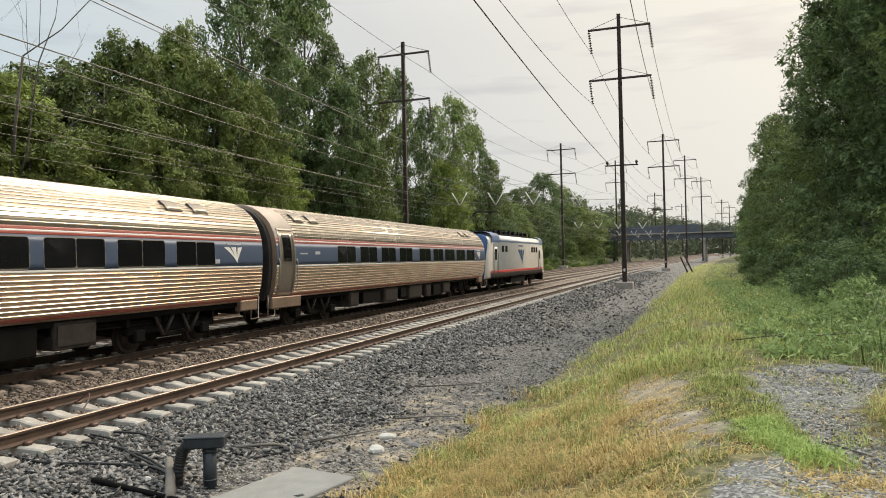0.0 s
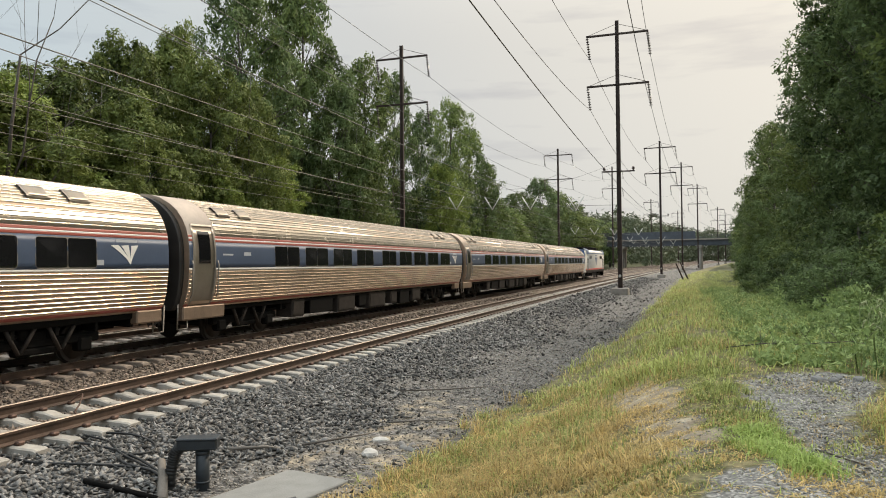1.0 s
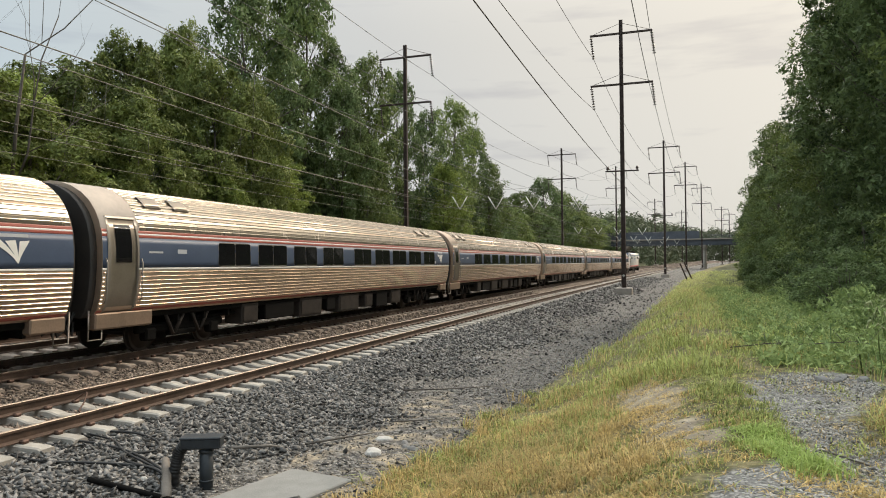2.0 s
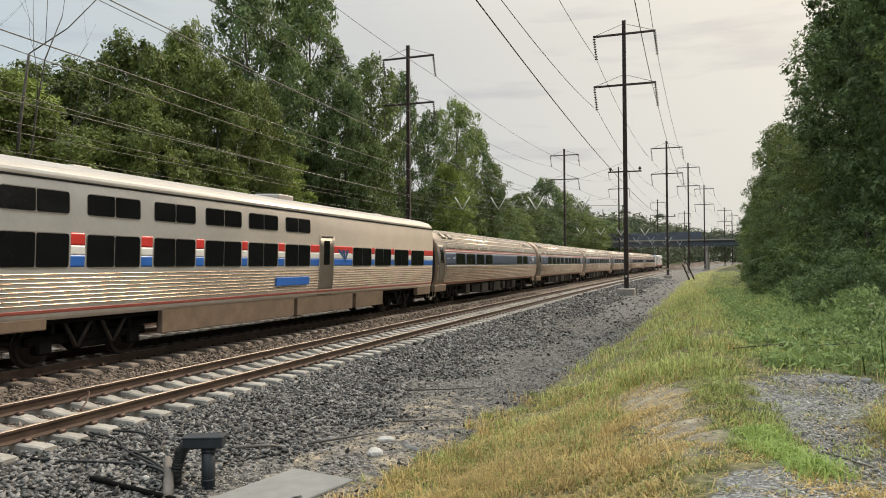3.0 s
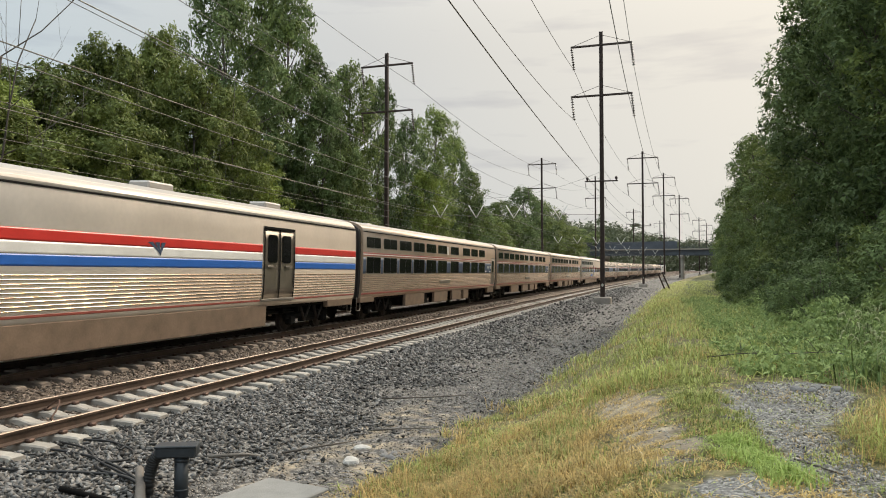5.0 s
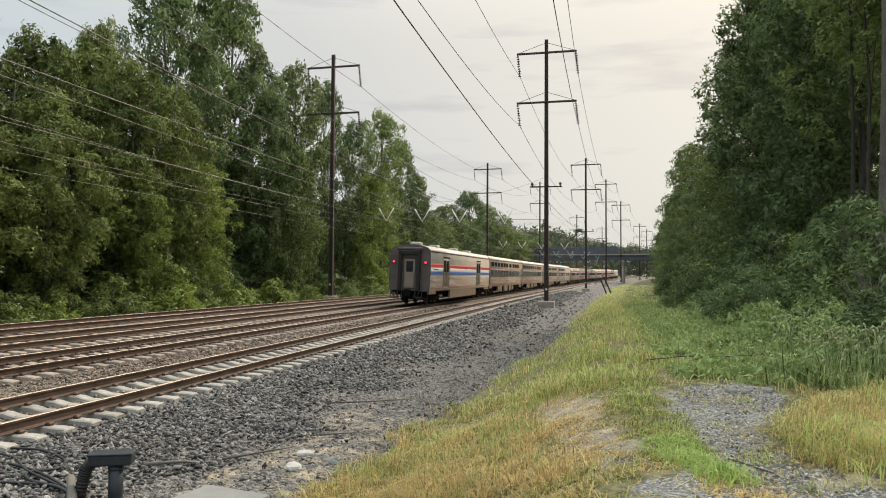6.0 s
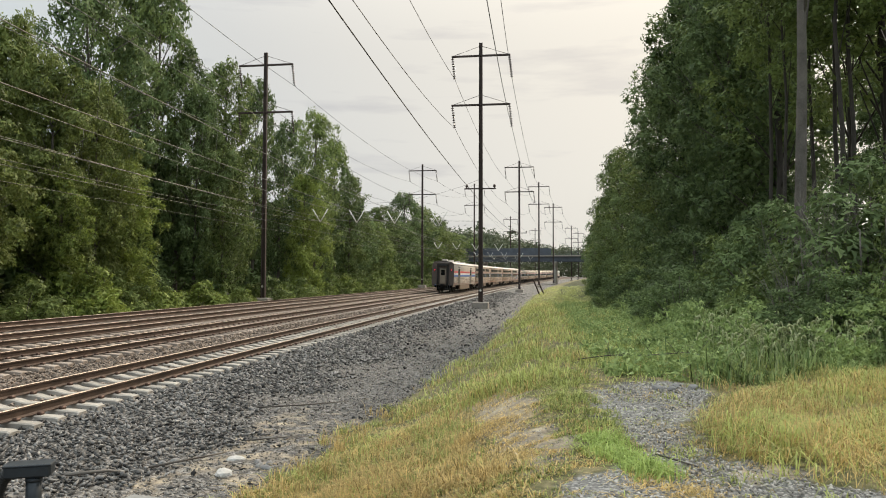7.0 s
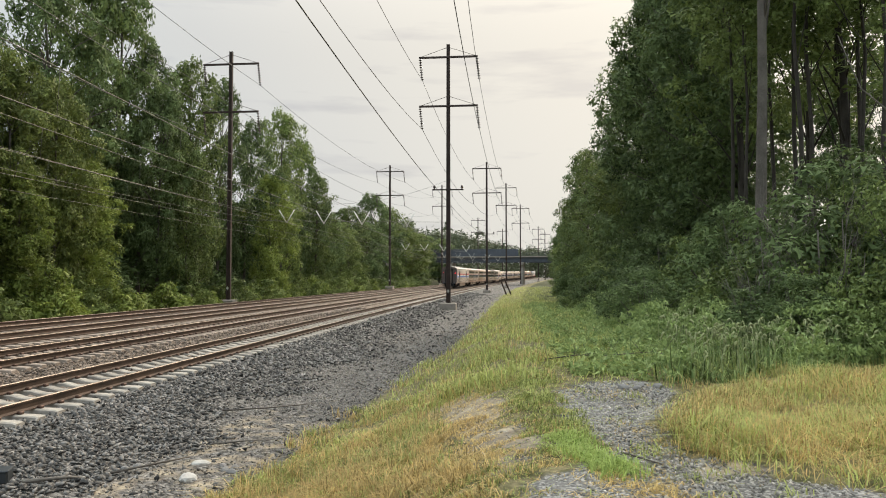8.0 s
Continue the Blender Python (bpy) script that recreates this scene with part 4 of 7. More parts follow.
WIN_A = [(4.7, 6.25), (6.7, 8.35), (8.83, 10.4), (10.9, 12.5), (13.5, 15.1), (15.55, 17.1), (17.47, 19.1), (19.5, 21.1), (21.55, 23.15)]
WIN_LOUNGE = [(3.5, 5.15), (5.52, 7.2), (7.62, 9.28), (9.62, 11.28), (18.4, 20.1), (20.45, 22.05)]


def build_sleeper(label, diner=False, name="sleeping_car"):
    """Tall flat-sided car with two rows of windows."""
    c = thing(name, Matrix(), label, "train car", "cars of the passenger train")
    sh = VIEW
    part("body", sh.body(L0, L1), M_CREAM if diner else M_BRUSHED, c, "silver-grey flat-sided steel body")
    bm = bmesh.new()
    sh.strip(bm, 3.80, 4.268, L0, L1, 0.012, n=8)
    part("roof", bm, M_SILVERROOF, c, "pale grey rounded roof")
    bm = bmesh.new()
    sh.strip(bm, 3.765, 3.80, L0, L1, 0.02)
    part("gutter", bm, M_SHADED_GRIME, c)
    if not diner:
        bm = bmesh.new()
        bbox(bm, -0.75, -0.45, L0 + 0.9, L1 - 0.9, 4.26, 4.36, 0.02)
        part("roof_walk", bm, M_SHADED_GRIME, c, "dark running board along the roof")
    door = (13.5, 14.5) if diner else (24.4, 25.25)
    bm = bmesh.new()
    sh.flutes(bm, 1.22, 1.92, L0 + 0.02, L1 - 0.02, 0.078, 0.017, gaps=(door,))
    tagged(part("lower_fluting", bm, M_FLUTE, c), kind="stuff")
    if diner:
        top = [(0.75, 2.4), (2.9, 4.5), (5.0, 6.55), (7.0, 8.65), (9.05, 10.65), (11.15, 12.75)]
        low = top + [(16.2, 17.9), (18.32, 20.0), (20.45, 22.12), (22.54, 24.2)]
    else:
        top = [(0.8, 2.4), (2.8, 4.5), (4.92, 6.6), (7.0, 8.7), (9.08, 10.78), (11.18, 12.88), (13.73, 15.45), (16.48, 18.17), (18.57, 20.24), (20.64, 22.3)]
        low = top
    edges = [L0] + [v for w in low for v in w] + [L1]
    segs = [(edges[i] + 0.06, edges[i + 1] - 0.06) for i in range(0, len(edges), 2) if edges[i + 1] - edges[i] > 0.2]
    segs = [(a if a > L0 + 0.1 else L0, b if b < L1 - 0.1 else L1) for a, b in segs]
    if not diner:
        segs = [(a, b) if b < L1 - 0.01 else (a, 24.3) for a, b in segs]
    zs = 2.02
    if diner:
        for mat, za, zb, nm in ((M_BRIGHTBLUE, zs + 0.0, zs + 0.25, "blue_stripe"), (M_WHITE, zs + 0.25, zs + 0.45, "white_stripe"), (M_BRIGHTRED, zs + 0.45, zs + 0.72, "red_stripe")):
            for a, b in segs:
                for y0, y1 in ((a, door[0] - 0.06), (door[1] + 0.06, b)) if a < door[0] < b else ((a, b),):
                    for side in (1, -1):
                        bm = bmesh.new()
                        sh.strip(bm, za, zb, y0, y1, 0.006, (side,))
                        part(nm, bm, mat, c)
    else:
        for a, b in segs:
            for s in (1, -1):
                bm = bmesh.new()
                sh.strip(bm, 1.99, 2.68, a, b, 0.006, (s,))
                part("band_panel", bm, M_BLUE, c, "blue painted panel between windows")
        bm = bmesh.new()
        sh.strip(bm, 2.84, 2.90, L0, 24.3, 0.006)
        sh.strip(bm, 2.76, 2.80, L0, 24.3, 0.006)
        part("red_stripe", bm, M_RED, c)
        bm = bmesh.new()
        sh.strip(bm, 2.80, 2.838, L0, 24.3, 0.007)
        part("white_stripe", bm, M_WHITE, c)
    bm = bmesh.new()
    sh.strip(bm, 1.10, 1.17, L0, L1, 0.006)
    part("sill_stripe", bm, M_RED, c)
    for s in (1, -1):
        for y0, y1 in top:
            window(sh, c, y0, y1, 3.12, 3.56, s)
        for y0, y1 in low:
            window(sh, c, y0, y1, 2.02, 2.70, s)
        bm = bmesh.new()
        sh.strip(bm, 1.0, 3.02, *door, 0.012, (s,), n=6)
        d = part("door", bm, M_DOORSTEEL, c, "brushed steel side door")
        bm = bmesh.new()
        ym = (door[0] + door[1]) / 2
        pane_at(sh, bm, 2.05, 2.9, ym - 0.22, ym + 0.22, 0.02, s)
        part("door_window", bm, M_GLASS, d)
        bm = bmesh.new()
        for y in door:
            sh.strip(bm, 0.98, 3.08, y - 0.03, y + 0.03, 0.03, (s,), n=6)
        sh.strip(bm, 3.02, 3.08, *door, 0.03, (s,))
        part("door_frame", bm, M_FRAME, d)
        if not diner:
            bm = bmesh.new()
            a, b = sorted((s * 1.57, s * 1.625))
            bbox(bm, a, b, 11.6, 13.6, 1.42, 1.62, 0.015)
            part("name_board", bm, M_DOORSTEEL, c, "dull steel name board on the fluting")
        for y0, y1 in ((6.2, 9.2), (11.0, 13.6), (14.6, 16.6), (17.2, 18.4)) if not diner else ((5.5, 12.0), (12.2, 16.5), (16.8, 19.5)):
            a, b = sorted((s * 1.32, s * 1.48))
            bm = bmesh.new()
            bbox(bm, a, b, y0, y1, 0.48, 1.0, 0.02)
            part("side_skirt", bm, M_SKIRT, c, "tan dusted skirt panel")
        for y0, y1, z0 in ((L0, 2.0, 0.78), (L1 - 1.9, L1, 0.66)):
            a, b = sorted((s * 1.3, s * 1.5))
            bm = bmesh.new()
            bbox(bm, a, b, y0, y1, z0, 1.0, 0.02)
            part("end_skirt", bm, M_SKIRT, c, "tan dusted skirt panel")
        bm = bmesh.new()
        swoosh(bm, sh, *((15.4, 2.36, 0.9) if diner else (23.3, 2.35, 0.5)), s)
        part("emblem", bm, M_LOCOBLUE if diner else M_WHITE, c, "plain sweeping emblem")
        for y, z, w, h in ((10.6, 1.48, 2.1, 0.18),) if diner else ((23.85, 2.3, 0.3, 0.2), (12.95, 3.08, 0.3, 0.45), (22.45, 2.06, 0.4, 0.1), (23.7, 2.06, 0.4, 0.07)):
            bm = bmesh.new()
            if z < 2:
                bbox(bm, *sorted((s * 1.57, s * 1.625)), y, y + w, z - 0.08, z + h, 0.01)
            else:
                bars(bm, sh, y, z, (w,), h, s)
            part("lettering" if w < 1 else "name_board", bm, M_BRIGHTBLUE if diner else M_WHITE, c, "blue name board with plain bar" if diner else "")
    for y, sg in ((L0, -1), (L1, 1)):
        part("end_wall", sh.body(min(y, y + sg * 0.20), max(y, y + sg * 0.20), 0.12), M_BULK, c, "dark grey end bulkhead")
        end_gear(c, sh, y + sg * 0.20, sg, 3.4)
    for y, w, top_z in ((4.0, 0.3, 4.32), (21.5, 0.3, 4.32)) + (((12.9, 0.5, 4.42),) if diner else ()):
        bm = bmesh.new()
        bbox(bm, -w, w, y - w, y + w, 4.24, top_z, 0.03)
        part("roof_vent", bm, M_SILVERROOF, c)
    floor_frame(c, L0 + 0.3, L1 - 0.3)
    build_truck(c, 3.6)
    build_truck(c, 22.4)
    equipment(c, [(6.2, 8.4, 0.5, 0.95, False), (9.4, 10.2, 0.5, 0.95, False), (12.3, 12.8, 0.42, 0.95, False), (15.6, 17.8, 0.5, 0.95, False)])
    return c


def glow_material(name, col, power):
    m = bpy.data.materials.new(name)
    m.use_nodes = True
    b = m.node_tree.nodes["Principled BSDF"]
    b.inputs["Base Color"].default_value = (*[c * 0.5 for c in col], 1)
    b.inputs["Emission Color"].default_value = (*col, 1)
    b.inputs["Emission Strength"].default_value = power
    return m


M_TAIL = glow_material("red_marker_light", (1.0, 0.03, 0.05), 3.5)


def build_baggage():
    c = thing("baggage_car", Matrix(), "silver-grey baggage car with red, white and blue stripes", "train car", "cars of the passenger train")
    sh = VIEW
    part("body", sh.body(L0, L1), M_CREAM, c, "silver-grey flat-sided steel body")
    bm = bmesh.new()
    sh.strip(bm, 3.80, 4.268, L0, L1, 0.012, n=8)
    part("roof", bm, M_SILVERROOF, c, "pale grey rounded roof")
    bm = bmesh.new()
    sh.strip(bm, 3.765, 3.80, L0, L1, 0.02)
    part("gutter", bm, M_SHADED_GRIME, c)
    doors = ((4.3, 6.35), (18.2, 20.2))
    runs = ((L0, 4.2), (6.45, 18.1), (20.3, L1))
    bm = bmesh.new()
    sh.flutes(bm, 1.22, 2.02, L0 + 0.02, L1 - 0.02, 0.088, 0.018, gaps=[(a - 0.08, b + 0.08) for a, b in doors])
    tagged(part("lower_fluting", bm, M_FLUTE, c), kind="stuff")
    for nm, mat, za, zb in (("blue_stripe", M_BRIGHTBLUE, 2.16, 2.40), ("white_stripe", M_WHITE, 2.40, 2.66), ("red_stripe", M_BRIGHTRED, 2.66, 2.92), ("sill_stripe", M_RED, 1.12, 1.18)):
        bm = bmesh.new()
        for a, b in runs:
            sh.strip(bm, za, zb, a, b, 0.006)
        part(nm, bm, mat, c)
    for s in (1, -1):
        for a, b in doors:
            bm = bmesh.new()
            sh.strip(bm, 1.2, 3.42, a, b, -0.03, (s,), n=6)
            sh.strip(bm, 1.2, 3.42, a, b, 0.006, (s,), n=6)
            d = part("door", bm, M_DOORSTEEL, c, "brown-grey double loading door")
            bm = bmesh.new()
            for y in (a, (a + b) / 2, b):
                sh.strip(bm, 1.15, 3.5, y - 0.04, y + 0.04, 0.03, (s,), n=6)
            sh.strip(bm, 3.42, 3.5, a, b, 0.04, (s,))
            part("door_frame", bm, M_SHADED_GRIME, d)
            bm = bmesh.new()
            for k in (0.27, 0.73):
                ym = a + (b - a) * k
                pane_at(sh, bm, 2.35, 3.25, ym - 0.3, ym + 0.3, 0.022, s, 0.1)
            part("door_window", bm, M_GLASS, d)
            bm = bmesh.new()
            for k in (0.18, 0.78):
                ym = a + (b - a) * k
                sh.strip(bm, 2.2, 2.26, ym - 0.18, ym + 0.18, 0.05, (s,))
            sh.strip(bm, 1.12, 1.2, a - 0.1, b + 0.1, 0.06, (s,))
            part("handle", bm, M_FRAME, d)
        bm = bmesh.new()
        a, b = sorted((s * 1.32, s * 1.5))
        bbox(bm, a, b, 7.4, 18.6, 0.42, 1.0, 0.02)
        bbox(bm, a, b, L0, 2.4, 0.76, 1.0, 0.02)
        bbox(bm, a, b, L1 - 2.4, L1, 0.76, 1.0, 0.02)
        part("side_skirt", bm, M_SKIRT, c, "tan dusted skirt panel")
        bm = bmesh.new()
        swoosh(bm, sh, 13.0, 2.62, 0.62, s)
        bars(bm, sh, 1.2, 2.5, (0.9, 0.5), 0.08, s)
        part("emblem", bm, M_BLUE, c, "dark emblem and bars of lettering")
    for y in (1.9, 7.6, 14.6, 20.8):
        bm = bmesh.new()
        bbox(bm, -0.35, 0.35, y - 0.55, y + 0.55, 4.25, 4.47, 0.05)
        part("roof_vent", bm, M_SILVERROOF, c)
    # rear end: bulkhead with recessed doorway, diaphragm frame, lights
    part("front_end_wall", sh.body(L1, L1 + 0.2, 0.06), M_ENDDARK, c)
    end_gear(c, sh, L1 + 0.2, 1, 3.4)
    part("end_wall", sh.body(L0 - 0.1, L0, 0.02), M_ENDDARK, c, "sooty dark brown end wall")
    bm = bmesh.new()
    for s in (-1, 1):
        a, b = sorted((s * 0.58, s * 0.82))
        bbox(bm, a, b, L0 - 0.42, L0 - 0.1, 1.0, 3.75, 0.04)
    bbox(bm, -0.82, 0.82, L0 - 0.42, L0 - 0.1, 3.5, 3.82, 0.05)
    part("diaphragm", bm, M_BLACK, c, "black rubber corridor frame")
    bm = bmesh.new()
    bbox(bm, -0.95, 0.95, L0 - 0.34, L0 - 0.1, 3.83, 4.05, 0.05)
    part("hood", bm, M_ENDDARK, c)
    bm = bmesh.new()
    bbox(bm, -0.42, 0.42, L0 - 0.15, L0 - 0.1, 1.12, 3.2, 0.02)
    d = part("end_door", bm, M_DOORSTEEL, c, "grey steel end door")
    bm = bmesh.new()
    bbox(bm, -0.26, 0.26, L0 - 0.165, L0 - 0.148, 2.3, 3.05, 0.008)
    part("door_window", bm, M_GLASS, d)
    bm = bmesh.new()
    bbox(bm, -0.36, 0.36, L0 - 0.24, L0 - 0.2, 1.2, 2.25, 0.015)
    part("gate_panel", bm, M_DOORSTEEL, c, "grey safety gate panel")
    for s in (-1, 1):
        bm = bmesh.new()
        tube(bm, [(s * 1.2, L0 - 0.1, 3.0), (s * 1.2, L0 - 0.2, 3.0)], 0.13, 14)
        h = part("marker_light", bm, M_BLACK, c)
        bm = bmesh.new()
        tube(bm, [(s * 1.2, L0 - 0.2, 3.0), (s * 1.2, L0 - 0.225, 3.0)], 0.075, 14)
        part("lens", bm, M_TAIL, h, "glowing red lens")
        bm = bmesh.new()
        tube(bm, [(s * 1.05, L0 - 0.12, 1.0), (s * 1.05, L0 - 0.26, 0.97)], 0.06, 8)
        part("cable_socket", bm, M_LOCOBLUE, c, "blue cable socket")
    bm = bmesh.new()
    bbox(bm, -0.16, 0.16, L0 - 0.6, L0 - 0.05, 0.7, 1.0, 0.03)
    bbox(bm, -0.24, 0.24, L0 - 0.72, L0 - 0.5, 0.62, 1.06, 0.05)
    part("coupler", bm, M_SHADED_GRIME, c)
    bm = bmesh.new()
    for x in (-1.1, -0.8, -0.5, 0.5, 0.75, 1.0):
        tube(bm, [(x, L0 - 0.1, 1.05), (x, L0 - 0.3, 0.72), (x * 0.95, L0 - 0.4, 0.5), (x * 0.8, L0 - 0.42, 0.62)], 0.03, 6)
    for s in (-1, 1):
        tube(bm, [(s * 1.4, L0 - 0.05, 1.1), (s * 1.4, L0 - 0.05, 0.5), (s * 0.95, L0 - 0.05, 0.5), (s * 0.95, L0 - 0.05, 1.1)], 0.02, 6)
    part("hose", bm, M_CABLE, c)
    floor_frame(c, L0 + 0.1, L1 - 0.3)
    build_truck(c, 3.6)
    build_truck(c, 22.4)
    equipment(c, [(8.0, 12.0, 0.46, 0.95, False), (13.0, 18.0, 0.46, 0.95, False)])
    return c


LOCO = Shell([(1.44, 0.95), (1.48, 1.05), (1.49, 2.2), (1.485, 3.4), (1.44, 3.66), (1.28, 3.86), (0.85, 3.98), (0.0, 4.02)])


def build_loco():
    c = thing("electric_locomotive", Matrix(), "grey and blue electric locomotive with red sill stripe", "locomotive")
    sh = LOCO
    y0, y1 = 0.45, 20.3
    part("body", sh.body(y0 + 1.5, y1 - 1.5), M_LOCOGREY, c, "pale grey painted body")
    for ya, yb, tip in ((y0, y0 + 1.5, y0), (y1 - 1.5, y1, y1)):
        bm = sh.body(ya, yb)
        for v in bm.verts:
            if abs(v.co.y - tip) < 0.01:
                v.co.x *= 0.9
                f = max(0, (v.co.z - 1.6) / 2.3)
                v.co.y += (1 if tip == y0 else -1) * 0.9 * f
                if v.co.z > 3.3:
                    v.co.z -= 0.1
        for f in bm.faces:
            f.material_index = 1 if abs(f.normal.x) > 0.75 or f.calc_center_median().z < 1.9 else 0
        part("cab", bm, [M_LOCOBLUE, M_LOCOGREY], c, "blue cab end with grey lower panels")
    for ya, yb in ((y0 + 1.3, y0 + 3.4), (y1 - 2.6, y1 - 1.3)):
        bm = sh.body(ya, yb)
        for v in bm.verts:
            v.co.z += 0.16 if v.co.z > 3.5 else 0
        low = [f for f in bm.faces if f.calc_center_median().z < 3.5]
        bmesh.ops.delete(bm, geom=low, context="FACES")
        part("roof_hood", bm, M_LOCOBLUE, c, "raised blue roof fairing")
    bm = bmesh.new()
    sh.strip(bm, 3.46, 3.60, y0 + 1.4, y1 - 1.4, 0.01)
    part("roof_edge", bm, M_LOCOBLUE, c)
    bm = bmesh.new()
    sh.strip(bm, 1.28, 1.46, y0 + 1.2, y1 - 1.2, 0.01)
    part("red_stripe", bm, M_BRIGHTRED, c)
    bm = bmesh.new()
    sh.strip(bm, 0.96, 1.27, y0 + 1.2, y1 - 1.2, 0.008)
    part("sill", bm, M_BOX, c)
    for s in (1, -1):
        for ya in (2.35, 17.1):
            bm = bmesh.new()
            sh.strip(bm, 1.25, 3.1, ya, ya + 0.75, 0.014, (s,), n=6)
            d = part("door", bm, M_LOCOGREY, c)
            bm = bmesh.new()
            pane_at(sh, bm, 2.2, 2.95, ya + 0.12, ya + 0.63, 0.022, s, 0.06)
            part("door_window", bm, M_GLASS, d)
            for y in (ya - 0.08, ya + 0.83):
                bm = bmesh.new()
                tube(bm, [(s * 1.49, y, 1.2), (s * 1.56, y, 1.3), (s * 1.56, y, 2.6), (s * 1.5, y, 2.7)], 0.02, 6)
                part("grab_rail", bm, M_FRAME, d)
        for ya in (4.4, 5.4, 14.2, 15.1, 16.0):
            bm = bmesh.new()
            pane_at(sh, bm, 2.75, 3.2, ya, ya + 0.6, 0.02, s, 0.05)
            part("grille", bm, M_SHADED_GRIME, c)
        bm = bmesh.new()
        swoosh(bm, sh, 10.6, 2.40, 2.1, s)
        bars(bm, sh, 9.4, 3.2, (1.8,), 0.1, s)
        part("emblem", bm, M_LOCOBLUE, c, "large blue sweeping emblem")
    # roof gear
    bm = bmesh.new()
    bbox(bm, -0.9, 0.9, 4.0, 17.0, 3.96, 4.1, 0.04)
    for i in range(9):
        y = 4.6 + i * 1.45
        bbox(bm, -0.6, 0.6, y - 0.35, y + 0.35, 4.05, 4.26 + 0.06 * (i % 3), 0.05)
        for s in (-1, 1):
            tube(bm, [(s * 0.85, y, 4.05), (s * 0.85, y, 4.36)], 0.06, 8)
    tube(bm, [(0.85, 4.5, 4.37), (0.85, 16.3, 4.37)], 0.025, 6)
    part("roof_equipment", bm, M_SHADED_GRIME, c, "dark roof insulators and housings")
    bm = bmesh.new()
    for x in (-0.45, 0.45):
        tube(bm, [(x, 5.6, 4.2), (x * 0.8, 4.0, 4.75)], 0.035, 6)
        tube(bm, [(x * 0.8, 4.0, 4.75), (x * 0.6, 5.6, 5.62)], 0.028, 6)
    tube(bm, [(-0.8, 5.6, 5.68), (0.8, 5.6, 5.68)], 0.04, 6)
    for s in (-1, 1):
        tube(bm, [(s * 0.8, 5.6, 5.68), (s * 1.0, 5.6, 5.55)], 0.03, 6)
    part("pantograph", bm, M_SHADED_GRIME, c, "raised pantograph arm")
    floor_frame(c, y0 + 0.6, y1 - 0.6)
    build_truck(c, 5.0, 2.8, 0.54, True)
    build_truck(c, 15.7, 2.8, 0.54, True)
    equipment(c, [(7.9, 12.6, 0.4, 0.95, False)])
    bm = bmesh.new()
    bbox(bm, -1.3, 1.3, y0 - 0.02, y0 + 0.5, 0.45, 1.1, 0.05)
    part("pilot", bm, M_SHADED_GRIME, c)
    bm = bmesh.new()
    bbox(bm, -1.3, 1.3, y1 - 0.5, y1 + 0.02, 0.3, 1.1, 0.05)
    part("pilot", bm, M_SHADED_GRIME, c)
    end_gear(c, sh, y0, -1, 3.0)
    return c


SPEED, HEAD0 = 48.7, 45.3
loco = build_loco()
coach = build_coach(WIN_A, "ribbed stainless coach with blue window band and red stripes")
lounge = build_coach(WIN_LOUNGE, "ribbed stainless lounge car with few windows in blue band", "lounge_car")
diner = build_sleeper("silver-grey dining car with red, white and blue stripes", True, "dining_car")
sleeper = build_sleeper("silver-grey sleeping car with two rows of windows")
baggage = build_baggage()


def lift_body(car, lift, stretch):
    """Sets a car body higher over its bogies; what hangs below the floor stays."""
    for ob in car.children_recursive:
        if ob.type != "MESH" or ob.name.startswith(("bogie", "wheelset", "brace")):
            continue
        co = np.empty(len(ob.data.vertices) * 3)
        ob.data.vertices.foreach_get("co", co)
        z = co[2::3]
        co[2::3] = z + lift * sstep(0.45, 0.95, z) + stretch * np.clip(z - 0.95, 0, 9)
        ob.data.vertices.foreach_set("co", co)
        ob.data.update()


lift_body(coach, 0.09, 0.07)
lift_body(lounge, 0.09, 0.07)
lift_body(diner, 0.12, 0.03)
lift_body(sleeper, 0.12, 0.03)
lift_body(baggage, 0.12, 0.03)
CONSIST = [(loco, 0)]
cars = [coach] + [copy_thing(coach, Matrix()) for _ in range(4)] + [lounge, diner, sleeper, copy_thing(sleeper, Matrix()), copy_thing(sleeper, Matrix()), baggage]
CONSIST += [(car, 26.0 * (i + 1)) for i, car in enumerate(cars)]


# small surges of the train about its mean speed: (seconds, metres ahead)
SURGE = [(0, 0.75), (0.5, 0.05), (1.0, -0.1), (1.5, -0.12), (3.0, 0.3), (3.5, -0.45), (4.0, -0.65), (5.5, 0.3), (6.0, -0.5), (6.5, -0.3), (8.0, -0.3)]


def motions():
    """The train runs away along the second track at an almost steady speed."""
    for car, back in CONSIST:
        rows = []
        for i in range(17):
            t = 0.5 * i
            s = HEAD0 - back + SPEED * t + float(np.interp(t, *zip(*SURGE)))
            a, b = track_pose(T2, s + 3.6), track_pose(T2, s + 22.4)
            m = a.copy()
            m.translation = a.translation.lerp(b.translation, -3.6 / 18.8)
            d = (b.translation - a.translation).normalized()
            right = (a.to_3x3() @ Vector((1, 0, 0)))
            up = right.cross(d).normalized()
            right = d.cross(up)
            rot = Matrix((right, d, up)).transposed().to_4x4()
            rows.append((t, Matrix.Translation(m.translation) @ rot))
        walk(car, rows)


